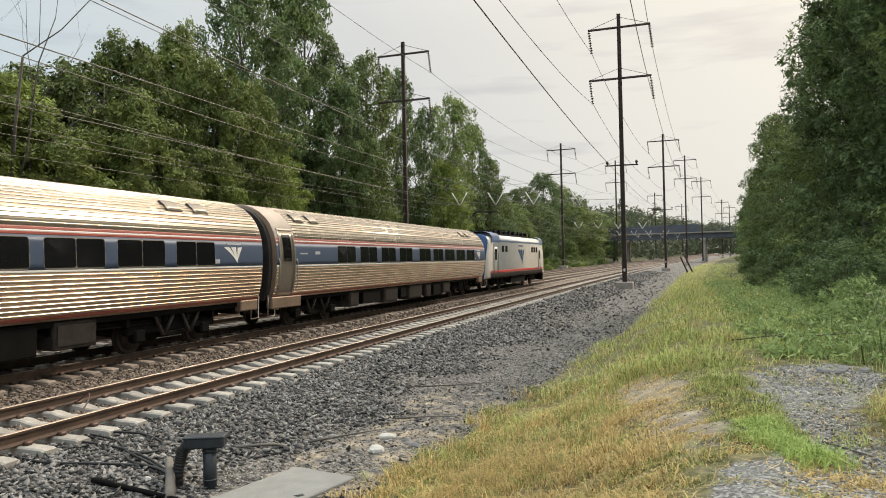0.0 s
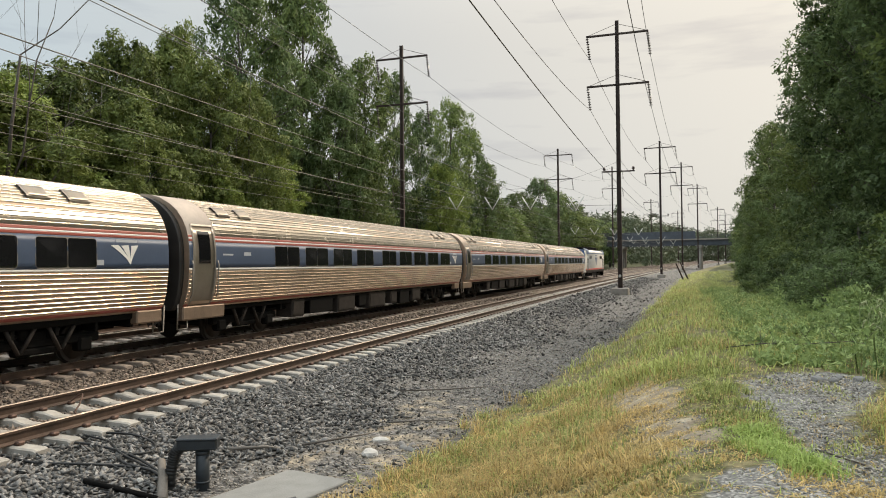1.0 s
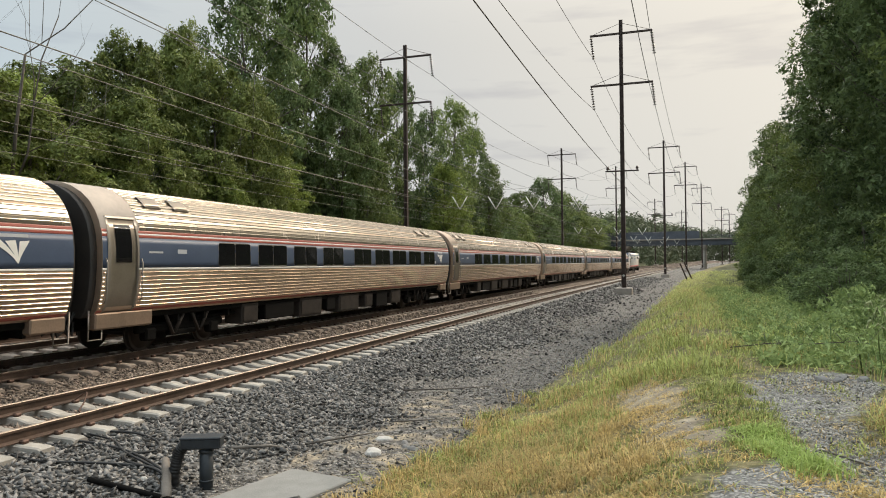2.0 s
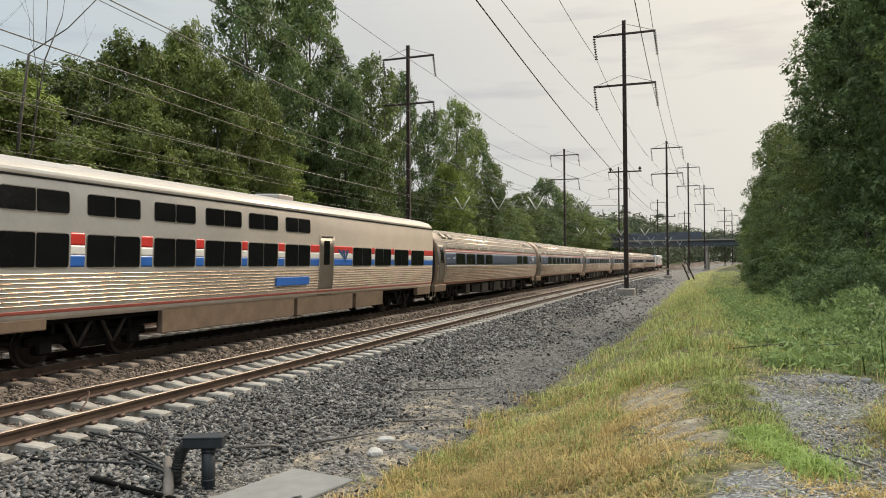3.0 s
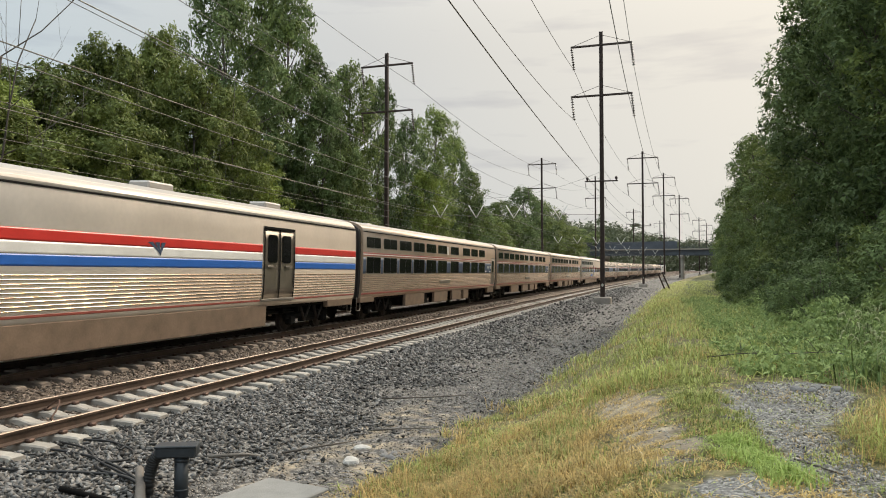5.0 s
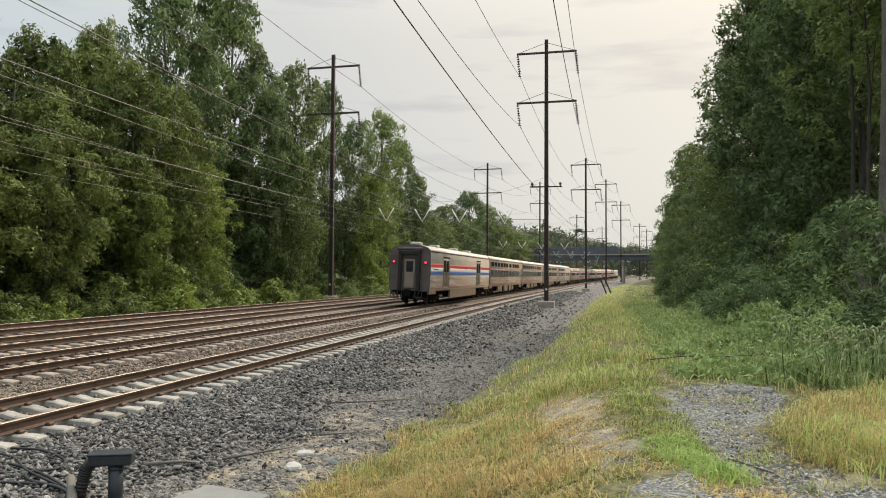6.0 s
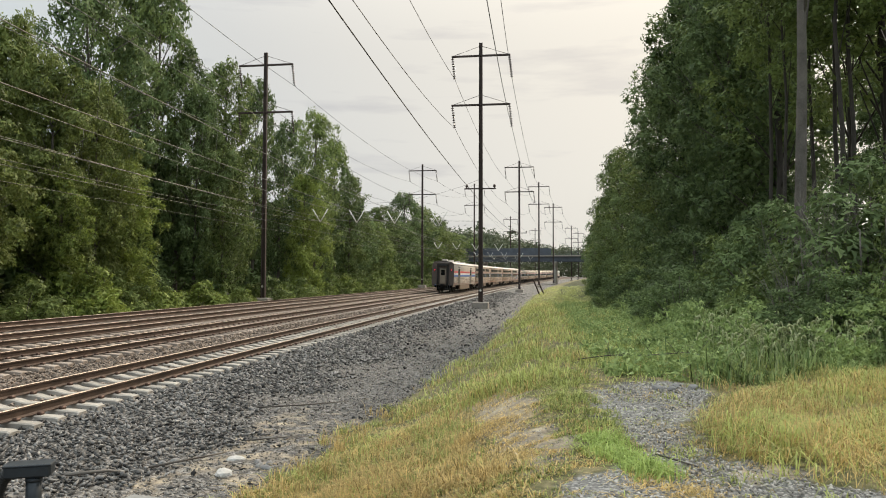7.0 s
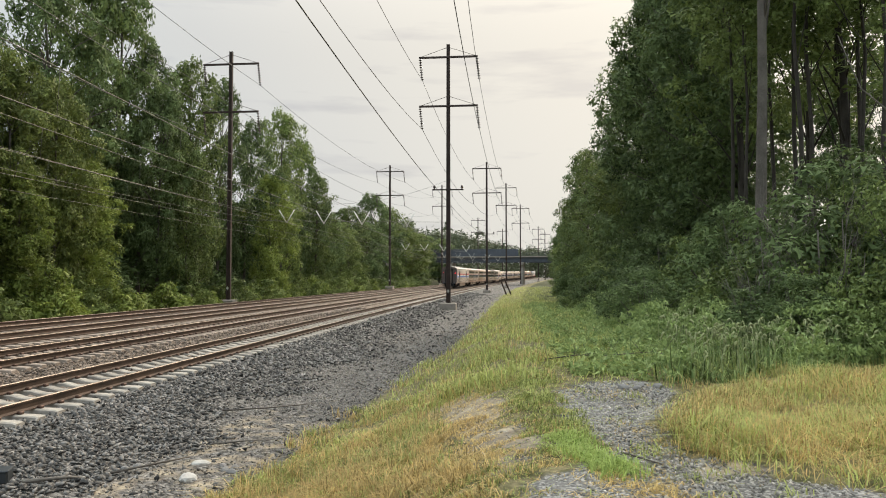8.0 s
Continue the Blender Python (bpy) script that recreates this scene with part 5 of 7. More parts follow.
# ---- trees ----
def leaf_cloud(rng, centers, radii, per, size, droop=0.3):
    """Small leaves gathered loosely in clumps."""
    n = len(centers) * per
    c = np.repeat(centers, per, axis=0)
    r = np.repeat(radii, per)
    d = rng.normal(size=(n, 3))
    d /= np.linalg.norm(d, axis=1)[:, None]
    rad = r * np.minimum(np.abs(rng.normal(0, 0.7, n)), 1.3)
    p = c + d * rad[:, None] * np.array([1, 1, 0.72])
    nrm = d * 0.5 + rng.normal(size=(n, 3)) * 0.6 + np.array([0, 0, 0.5])
    nrm /= np.linalg.norm(nrm, axis=1)[:, None]
    a = np.cross(nrm, rng.normal(size=(n, 3)))
    a /= np.linalg.norm(a, axis=1)[:, None]
    a[:, 2] -= droop
    b = np.cross(nrm, a)
    s = size * rng.uniform(0.55, 1.35, n)[:, None]
    v = np.stack([p - a * s * 0.5 + b * s * 0.1, p + b * s * 0.42, p + a * s * 0.6 - b * s * 0.15], 1).reshape(-1, 3)
    return v, np.arange(n * 3).reshape(-1, 3)


def puff_leaves(rng, centers, radii, count, size, up=0.55, fill=0.3):
    """Leaves in sprays over the outside of rounded clumps, facing outwards and up: lit tops, dark undersides."""
    spray = 6
    ns = count // spray
    w = radii ** 2
    k = rng.choice(len(centers), ns, p=w / w.sum())
    d = rng.normal(size=(ns, 3))
    d[:, 2] += up
    d /= np.linalg.norm(d, axis=1)[:, None]
    lump = 1 + 0.16 * np.sin(4.3 * d[:, 0] + 1.7 * k) * np.sin(3.7 * d[:, 2] + 2.3 * k) + 0.12 * np.sin(9 * d[:, 1] + k)
    rad = radii[k] * lump * (1.06 - fill * rng.uniform(size=ns) ** 2.2)
    p = centers[k] + d * rad[:, None] * np.array([1, 1, 0.8])
    p = np.repeat(p, spray, axis=0) + rng.normal(size=(ns * spray, 3)) * size * 0.5
    dn = np.repeat(d, spray, axis=0)
    n = ns * spray
    nrm = dn * 1.0 + rng.normal(size=(n, 3)) * 0.42 + np.array([0, 0, 0.2])
    nrm /= np.linalg.norm(nrm, axis=1)[:, None]
    a = np.cross(nrm, rng.normal(size=(n, 3)))
    a /= np.linalg.norm(a, axis=1)[:, None]
    b = np.cross(nrm, a)
    s = size * rng.uniform(0.6, 1.35, n)[:, None]
    v = np.stack([p - a * s * 0.5 + b * s * 0.1, p + b * s * 0.45, p + a * s * 0.6 - b * s * 0.15], 1).reshape(-1, 3)
    return v, np.arange(n * 3).reshape(-1, 3)


def make_tree(seed, h, spread, base, puffs, leaves, leaf, mat, bark=M_BARK, name="tree", label="", trunk_r=None, category="tree", group="trees along the line", puff_r=(0.14, 0.3), limbs=0.4, belly=1.25, fill=0.3):
    """A tree at the origin: trunk, forked limbs and an uneven crown of rounded leaf clumps at the limbs' ends."""
    rng = np.random.default_rng(seed)
    t = thing(name, Matrix(), label, category, group)
    r0 = trunk_r or 0.014 * h
    bm = bmesh.new()
    lean = rng.normal(0, 0.02 * h, 2)
    spine = [Vector((lean[0] * f * f + rng.normal(0, 0.07), lean[1] * f * f + rng.normal(0, 0.07), h * 0.93 * f - 0.4 * (f == 0))) for f in np.linspace(0, 1, 8)]
    tube(bm, spine, [r0 * (1.25 if i == 0 else 1 - 0.88 * i / 7) for i in range(8)], 8)
    centers, radii = [], []
    for i in range(puffs):
        g = (i + rng.uniform(0.1, 0.9)) / puffs
        f = base + (0.96 - base) * g
        shape = math.sin(math.pi * min(1, 0.12 + 0.84 * g ** belly)) ** 0.55
        ang = i * 2.4 + rng.uniform(-0.6, 0.6)
        pr = spread * rng.uniform(*puff_r) * (0.65 + 0.35 * shape)
        rr = max(0.0, spread * shape * rng.uniform(0.55, 1.25) - 0.6 * pr) * (1 if rng.uniform() < 0.75 else rng.uniform(0.1, 0.6))
        k = min(6, int(f * 7))
        s = spine[k].lerp(spine[k + 1], f * 7 - k)
        tip = Vector((s.x + rr * math.cos(ang), s.y + rr * math.sin(ang), h * f - 0.3 * pr * (g > 0.9)))
        centers.append(tip)
        radii.append(pr)
        if rng.uniform() < limbs:
            fr = max(0.04, f - rng.uniform(0.06, 0.17)) * 7
            root = spine[int(fr)].lerp(spine[int(fr) + 1], fr - int(fr))
            midp = root.lerp(tip, 0.5) + Vector((0, 0, 0.06 * rr))
            tube(bm, [root, midp, tip], [r0 * 0.34 * (1 - 0.6 * f), r0 * 0.2 * (1 - 0.5 * f), 0.02], 5)
    part("trunk", bm, bark, t)
    v, f = puff_leaves(rng, np.array([c[:] for c in centers]), np.array(radii), leaves, leaf, fill=fill)
    raw_mesh("crown", v, f, mat, t)
    return t


def make_bush(seed, h, spread, clumps, leaves, leaf, mat, label, name="shrub", group="shrubs at the woods' edge"):
    """A shrub: many stems from one foot, leaves over rounded clumps."""
    rng = np.random.default_rng(seed)
    t = thing(name, Matrix(), label, "shrub", group)
    bm = bmesh.new()
    centers, radii = [], []
    for i in range(clumps):
        a, rr, z = rng.uniform(0, 6.28), spread * rng.uniform(0, 1) ** 0.6, rng.uniform(0.1, 0.95)
        z *= h * (1 - 0.6 * (rr / spread) ** 2)
        p = Vector((rr * math.cos(a), rr * math.sin(a), z))
        centers.append(p)
        radii.append(rng.uniform(0.13, 0.27) * min(h, spread))
        tube(bm, [(p.x * 0.15, p.y * 0.15, -0.2), (p.x * 0.6, p.y * 0.6, p.z * 0.65), p], [0.035, 0.022, 0.008], 5)
    part("stem", bm, M_BARK, t)
    v, f = puff_leaves(rng, np.array([c[:] for c in centers]), np.array(radii), leaves, leaf)
    v[:, 2] = np.maximum(v[:, 2], -0.1)
    raw_mesh("foliage", v, f, mat, t)
    return t


def plant(proto, used, x, y, rz, scale, sz=None, sink=0.15, label=""):
    """First use moves the prototype itself; later ones are copies sharing its meshes."""
    m = pose(x, y, float(ground_z(x, y)) - sink, 0, 0, rz)
    if proto in used:
        ob = copy_thing(proto, m)
    else:
        used.add(proto)
        ob = proto
        ob.matrix_basis = m
    ob.scale = (scale, scale, sz or scale)
    return ob


def build_woods():
    rng = random.Random(11)
    used = set()
    LT = [make_tree(1, 20, 5, 0.10, 92, 21000, 0.34, M_LEAF, label="tall broadleaf tree with dense dark green crown"),
          make_tree(2, 20, 5, 0.08, 90, 26000, 0.34, M_LEAF_OLIVE, label="tall broadleaf tree with olive green crown"),
          make_tree(3, 20, 5, 0.16, 80, 18000, 0.33, M_LEAF_DARK, label="tall broadleaf tree with open dark crown", puff_r=(0.12, 0.25)),
          make_tree(4, 20, 5, 0.04, 90, 26000, 0.34, M_LEAF_LIGHT, label="leafy tree with light green crown")]
    LB = [make_bush(5, 3.2, 2.6, 30, 5000, 0.30, M_LEAF_LIGHT, "rounded light green shrub beside the tracks"),
          make_bush(6, 4.2, 3.0, 30, 5000, 0.30, M_LEAF, "dense green shrub beside the tracks")]
    # Back-row bushes of dark leaves stand in for deeper shade behind the trees.
    LD = make_bush(7, 4.2, 3.0, 18, 4800, 0.30, M_LEAF_DARK, "deep green undergrowth added to darken the shade behind the trees")
    # the woods left of the line: (distance along, offset behind the edge, height, crown radius, kind)
    wood = [(10, 2, 11, 4.5, 0), (14.5, 1, 10.5, 4.2, 1), (18.7, 2, 10.8, 4.5, 1), (21.6, 3, 11.4, 4.5, 3), (23.5, 2, 11.7, 4.5, 1), (26, 2, 11.7, 4.2, 3), (26.7, 0, 10.2, 3.6, 1), (31.6, 5, 13.3, 4.2, 1), (32.8, 3, 13.7, 3.4, 1), (36.1, 3, 16.1, 3.2, 1),
            (33.4, -0.5, 11.8, 2.8, 1), (41.2, 4, 16.9, 3.6, 1), (41.9, 3, 18.6, 2.4, 1), (41.3, 0, 15.5, 3.2, 1), (53.2, 5, 26.3, 4.8, 2), (62.7, 5.5, 28.5, 4.6, 2), (60.5, 7, 30.3, 4.6, 0), (44.9, -0.5, 15, 2.5, 1), (40.3, -1.2, 8.9, 2.4, 3), (47.5, -0.8, 10.5, 2.8, 3),
            (64, 4, 22.9, 3.6, 2), (62.7, 1.5, 18.9, 3.2, 2), (71.3, 2.5, 23.8, 3.8, 0), (79.6, 3, 24, 3.4, 2), (64, -0.6, 14.7, 2.8, 0), (85, 2, 20.9, 3.6, 2), (96.9, 1.5, 24.7, 4.2, 0), (85.3, -1, 14.6, 3, 3), (104.4, 1, 22.3, 3.6, 2), (108.8, 0, 17.6, 3.4, 0),
            (119.8, 1.5, 14.6, 3.5, 2), (128, 1, 12, 4, 0), (137.8, 2, 15.5, 5, 0), (152, 1, 14, 4.5, 2), (164.2, 3, 21.1, 6.5, 2), (181.3, 2, 19.4, 5.5, 0), (201.2, 2, 15.6, 6, 1), (221, 2, 15.5, 6, 0), (247.8, 3, 15.7, 7, 2), (272, 3, 16, 7, 0)]
    for y, back, h, r, k in wood:
        plant(LT[k], used, -29.5 - back + float(line_x(y)) * 0.8, y, rng.uniform(0, 360), r / 5, h / 18.6)
    for y, h in ((8, 9), (20, 9), (33, 10), (47, 13), (57, 16), (68, 16), (80, 16), (93, 16), (106, 14), (120, 10), (138, 11), (160, 13)):
        plant(LT[(0, 2)[int(y) % 2]], used, -40 + float(line_x(y)) * 0.8 - rng.uniform(0, 3), y, rng.uniform(0, 360), 1.2, h / 20)
    for i in range(44):
        y = 6 + i * 4.3 + rng.uniform(-1.4, 1.4)
        s = rng.uniform(0.5, 1.05)
        plant(LB[i % 2], used, -26.9 + float(line_x(y)) * 0.9 - rng.uniform(0, 1.6), y, rng.uniform(0, 360), s, s * rng.uniform(0.8, 1.15))
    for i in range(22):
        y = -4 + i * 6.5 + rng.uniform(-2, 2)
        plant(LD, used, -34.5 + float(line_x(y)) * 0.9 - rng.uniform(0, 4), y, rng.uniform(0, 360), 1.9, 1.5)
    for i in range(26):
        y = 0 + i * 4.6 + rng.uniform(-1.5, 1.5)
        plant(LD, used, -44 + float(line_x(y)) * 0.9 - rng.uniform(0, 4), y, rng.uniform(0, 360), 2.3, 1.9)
    # the woods right of the line, nearer
    RT = [make_tree(21, 24, 4.4, 0.06, 110, 27000, 0.28, M_LEAF_DARK, label="tall narrow tree with deep green crown against the light", trunk_r=0.24, puff_r=(0.14, 0.28), belly=0.7),
          make_tree(22, 24, 4.2, 0.10, 100, 25000, 0.28, M_LEAF_DARK, label="tall narrow tree with dark green crown against the light", trunk_r=0.22, puff_r=(0.14, 0.28), belly=0.7),
          make_tree(23, 24, 4.8, 0.04, 110, 27000, 0.28, M_LEAF, label="tall dense tree overgrown with vines", trunk_r=0.26, puff_r=(0.14, 0.28), belly=0.7),
          make_tree(26, 24, 4.0, 0.34, 46, 9000, 0.26, M_LEAF, M_BARK_SHADED, label="tall open tree with high thin crown against the light", trunk_r=0.2)]
    right = [(29, 13.5, 24, 3), (33, 13.6, 25, 3), (37.5, 12.0, 25, 3), (41, 13.0, 26, 1), (45, 11.4, 26, 1), (49.5, 13, 27, 0), (54, 11.4, 26, 1),
             (59, 11.8, 26, 0), (56, 11.6, 26, 3), (63, 10.2, 19, 2), (70, 10.2, 15, 0), (76, 9.6, 15.5, 1), (83, 9.0, 17.5, 2), (90, 9.2, 17.5, 0), (97, 8.8, 15, 1), (104, 8.6, 14, 2), (113, 8.4, 12.5, 0), (124, 8.2, 12, 1), (136, 8.4, 11, 2), (150, 8.8, 11, 0), (167, 9.5, 11, 1), (188, 10.5, 12, 2),
             (58, 18, 25, 2), (68, 18, 22, 1), (41, 21, 15, 1), (50, 22, 17, 0)]
    for y, u, h, k in right:
        s = h / 24
        plant(RT[k], used, u + float(line_x(y)), y, rng.uniform(0, 360), s * rng.uniform(0.9, 1.1), s)
    RB = [make_bush(31, 3.4, 2.4, 44, 7200, 0.17, M_LEAF, "tangled green shrub at the woods' edge"),
          make_bush(32, 2.6, 2.2, 44, 7200, 0.16, M_LEAF_DARK, "vine-covered dark green shrub at the woods' edge"),
          make_bush(33, 4.6, 2.6, 48, 8400, 0.18, M_LEAF_DARK, "tall leafy shrub at the woods' edge"),
          make_bush(34, 4.2, 2.6, 60, 14000, 0.10, M_LEAF, "fresh green leafy shrub at the woods' edge")]
    for i in range(42):
        y = 12 + i * 3.0 + rng.uniform(-1, 1)
        u = 7.6 + rng.uniform(-0.5, 1.6) + 0.012 * y + (1.5 if y < 18.5 else 0)
        s = rng.uniform(0.75, 1.2)
        plant(RB[i % 3], used, u + float(line_x(y)), y, rng.uniform(0, 360), s, s * rng.uniform(0.8, 1.2))
    for x, y, s in ((9.2, 16.2, 1.0), (10.6, 18.5, 1.3), (8.6, 13.8, 0.7)):
        plant(RB[3], used, x, y, 100 * s, s, s * 1.15)
    bole = make_tree(24, 30, 3.4, 0.45, 34, 14000, 0.22, M_LEAF_DARK, label="tall slim tree with a bare grey trunk", trunk_r=0.2, limbs=0.3)
    slim = make_tree(25, 28, 3.2, 0.42, 26, 7000, 0.24, M_LEAF, M_BARK_SHADED, label="slim tall tree with thin trunk painted shade-dark", trunk_r=0.11, limbs=0.3)
    plant(bole, used, 8.3, 23.6, 40, 1.0)
    for x, y, r, k in ((10.4, 25.5, 120, 0.9), (11.6, 29, 200, 0.95), (12.8, 26.5, 290, 0.85), (10.2, 32.5, 15, 0.9), (14.2, 31, 75, 0.95), (13.0, 35, 160, 1.0), (12.2, 23.8, 250, 0.8), (9.4, 28.4, 330, 0.75), (11.3, 27, 60, 0.9), (13.6, 28.4, 10, 0.95)):
        plant(slim, used, x, y, r, k, k)
    for i in range(44):
        y = 15.5 * (60 / 15.5) ** rng.uniform(0, 1)
        u = rng.uniform(3.6 + (1.6 if y < 18 else 0), 7.6)
        s = rng.uniform(0.22, 0.5)
        plant(RB[i % 3], used, u + float(line_x(y)), y, rng.uniform(0, 360), s * 1.3, s)
    # far wooded ridge closing the view
    rngn = np.random.default_rng(5)
    n = 760
    yy = rngn.uniform(290, 700, n)
    side = rngn.uniform(size=n)
    xx = np.where(side < 0.62, rngn.uniform(-150, -20, n) + line_x(yy) * 0.8, rngn.uniform(28, 130, n) + line_x(yy) * 0.75)
    xx = np.where(yy > 470, rngn.uniform(-110, 75, n), xx)
    hh = rngn.uniform(12, 17, n) + np.clip((yy - 300) / 45, 0, 8) + 10 * np.exp(-((xx + 50) / 45) ** 2)
    cz = ground_z(xx, yy)
    cent = np.concatenate([np.stack([xx + rngn.normal(0, 2.5, n), yy + rngn.normal(0, 2.5, n), cz + hh * o], -1) for o in (0.12, 0.4, 0.62, 0.84)])
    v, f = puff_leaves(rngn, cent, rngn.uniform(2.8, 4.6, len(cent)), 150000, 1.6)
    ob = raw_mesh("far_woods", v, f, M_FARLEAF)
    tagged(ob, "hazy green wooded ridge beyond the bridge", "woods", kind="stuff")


build_woods()


# ---- ballast, gravel, grass ----
def scatter_stones(name, seed, n, region, size, mat, label, keep=None):
    """Loose angular stones lying on the ground: each an uneven octahedron."""
    rng = np.random.default_rng(seed)
    u0, u1, y0, y1 = region
    f = rng.uniform(size=n)
    y = y0 * (y1 / y0) ** f if y0 > 0 else y0 + (y1 - y0) * f
    u = rng.uniform(u0, u1, n)
    x = u + line_x(y)
    if keep is not None:
        k = keep(x, y, u, rng)
        x, y = x[k], y[k]
        n = len(x)
    s = size * rng.uniform(0.55, 1.5, n) * (1 + np.clip((y - 12) / 40, 0, 1.2))
    base = np.array([[1, 0, 0], [-1, 0, 0], [0, 1, 0], [0, -1, 0], [0, 0, 0.5], [0, 0, -0.5]])
    v = base[None] + rng.uniform(-0.38, 0.38, (n, 6, 3))
    a = rng.uniform(0, 6.28, n)
    tilt = rng.normal(0, 0.5, n)
    ca, sa, ct, st = np.cos(a), np.sin(a), np.cos(tilt), np.sin(tilt)
    vx, vy, vz = v[..., 0] * rng.uniform(0.9, 1.8, n)[:, None], v[..., 1], v[..., 2]
    vx, vz = vx * ct[:, None] - vz * st[:, None], vx * st[:, None] + vz * ct[:, None]
    vx, vy = vx * ca[:, None] - vy * sa[:, None], vx * sa[:, None] + vy * ca[:, None]
    z = ground_z(x, y) + s * rng.uniform(0.0, 0.45, n)
    P = np.stack([x[:, None] + vx * s[:, None] * 0.5, y[:, None] + vy * s[:, None] * 0.5, z[:, None] + vz * s[:, None] * 0.5], -1).reshape(-1, 3)
    tri = np.array([[0, 2, 4], [2, 1, 4], [1, 3, 4], [3, 0, 4], [2, 0, 5], [1, 2, 5], [3, 1, 5], [0, 3, 5]])
    F = (np.arange(n)[:, None, None] * 6 + tri[None]).reshape(-1, 3)
    tagged(raw_mesh(name, P, F, mat), label, "ballast", kind="stuff")


def off_ties(x, y, u, rng):
    """Keep clear of the rails."""
    k = np.ones(len(x), bool)
    for off in (T1, T2, T3, T4):
        for r in (-0.755, 0.755):
            k &= np.abs(u - off - r) > 0.12
    return k


def thinning(x, y, u, rng):
    """Dense on the shoulder, thinning out over the lane."""
    edge = u + 0.5 * np.sin(0.9 * y) + 0.35 * np.sin(2.3 * y + 1)
    return off_ties(x, y, u, rng) & (rng.uniform(size=len(x)) < 1 - 0.97 * sstep(-6.5, -5.1, edge))


def thinning_far(x, y, u, rng):
    """Farther along, stones lie over most of the lane."""
    return off_ties(x, y, u, rng) & (rng.uniform(size=len(x)) < 1 - 0.92 * sstep(-6.4, -4.4, u + 0.5 * np.sin(0.4 * y)))


scatter_stones("ballast_shoulder", 41, 42000, (T1 + 0.9, -2.8, 5.0, 30.0), 0.066, M_STONE, "coarse grey crushed-stone ballast shoulder", thinning)
scatter_stones("ballast_shoulder", 42, 17000, (T1 + 1.1, -2.2, 24.0, 130.0), 0.07, M_STONE, "coarse grey crushed-stone ballast shoulder", thinning_far)
scatter_stones("ballast_bed", 43, 30000, (T2 - 1.6, T1 + 0.7, 6.0, 60.0), 0.06, M_STONE_BROWN, "rust-brown ballast between the rails", off_ties)
scatter_stones("ballast_bed", 44, 9000, (T4 - 2.2, T2 - 1.2, 14.0, 80.0), 0.06, M_STONE_BROWN, "rust-brown ballast between the rails", off_ties)
M_GRAVEL = material("pale_gravel_stone", (0.35, 0.325, 0.29), 0.85, 0, 0.3, 1.5, 0.1, 60, island=0.7)
M_RUBBLE = material("brown_grit_stone", (0.20, 0.18, 0.155), 0.9, 0, 0.3, 1.5, 0.1, 60, island=0.8)
scatter_stones("lane_gravel", 45, 26000, (0.0, 7.5, 4.4, 12.5), 0.026, M_GRAVEL, "pale loose gravel on the lane", lambda x, y, u, r: zones(x, y)[0] > r.uniform(0.3, 1.0, len(x)))
scatter_stones("rut_grit", 47, 9000, (-2.6, 1.2, 4.2, 15.0), 0.02, M_GRAVEL, "grit and pebbles in the wheel ruts", lambda x, y, u, r: zones(x, y)[1] > r.uniform(0.2, 1.0, len(x)))
scatter_stones("verge_rubble", 46, 22000, (-6.2, -1.8, 6.0, 40.0), 0.03, M_RUBBLE, "crumbled stone and grit on bare verge", lambda x, y, u, r: (u < grass_edge(y) + 0.3) & (r.uniform(size=len(x)) < 0.85))


def blades(name, seed, xs, ys, h, w, mat, label, category="grass", bend=0.45, lift=0.0):
    """Grass blades: two-part bent strips with a pointed tip, heights and widths by blade."""
    rng = np.random.default_rng(seed)
    n = len(xs)
    z = ground_z(xs, ys) - 0.015 + lift
    h = h * rng.uniform(0.4, 1.25, n) * (0.72 + 0.38 * np.sin(1.7 * xs + 1.9 * np.sin(0.9 * ys)) * np.sin(1.3 * ys + 1.4 * np.sin(1.1 * xs)) + 0.2 * np.sin(6.1 * xs + 3 * np.sin(4.3 * ys)))
    a = rng.uniform(0, 6.28, n)
    lean = rng.normal(0, 0.62, n) + 0.2
    b = bend * rng.uniform(0.3, 1.4, n)
    dx, dy = np.cos(a), np.sin(a)
    wx, wy = -dy * w * 0.5, dx * w * 0.5
    m_out, t_out = h * (lean * 0.5 + b * 0.15), h * (lean + b)
    m_up, t_up = h * 0.6, h * np.clip(1.0 - b * 0.55, 0.25, 1)
    V = np.zeros((n, 5, 3))
    V[:, 0] = np.stack([xs - wx, ys - wy, z], -1)
    V[:, 1] = np.stack([xs + wx, ys + wy, z], -1)
    V[:, 2] = np.stack([xs + dx * m_out + wx * 0.8, ys + dy * m_out + wy * 0.8, z + m_up], -1)
    V[:, 3] = np.stack([xs + dx * m_out - wx * 0.8, ys + dy * m_out - wy * 0.8, z + m_up], -1)
    V[:, 4] = np.stack([xs + dx * t_out, ys + dy * t_out, z + t_up], -1)
    tri = np.array([[0, 1, 2], [0, 2, 3], [3, 2, 4]])
    F = (np.arange(n)[:, None, None] * 5 + tri[None]).reshape(-1, 3)
    return tagged(raw_mesh(name, V.reshape(-1, 3), F, mat), label, category, kind="stuff")


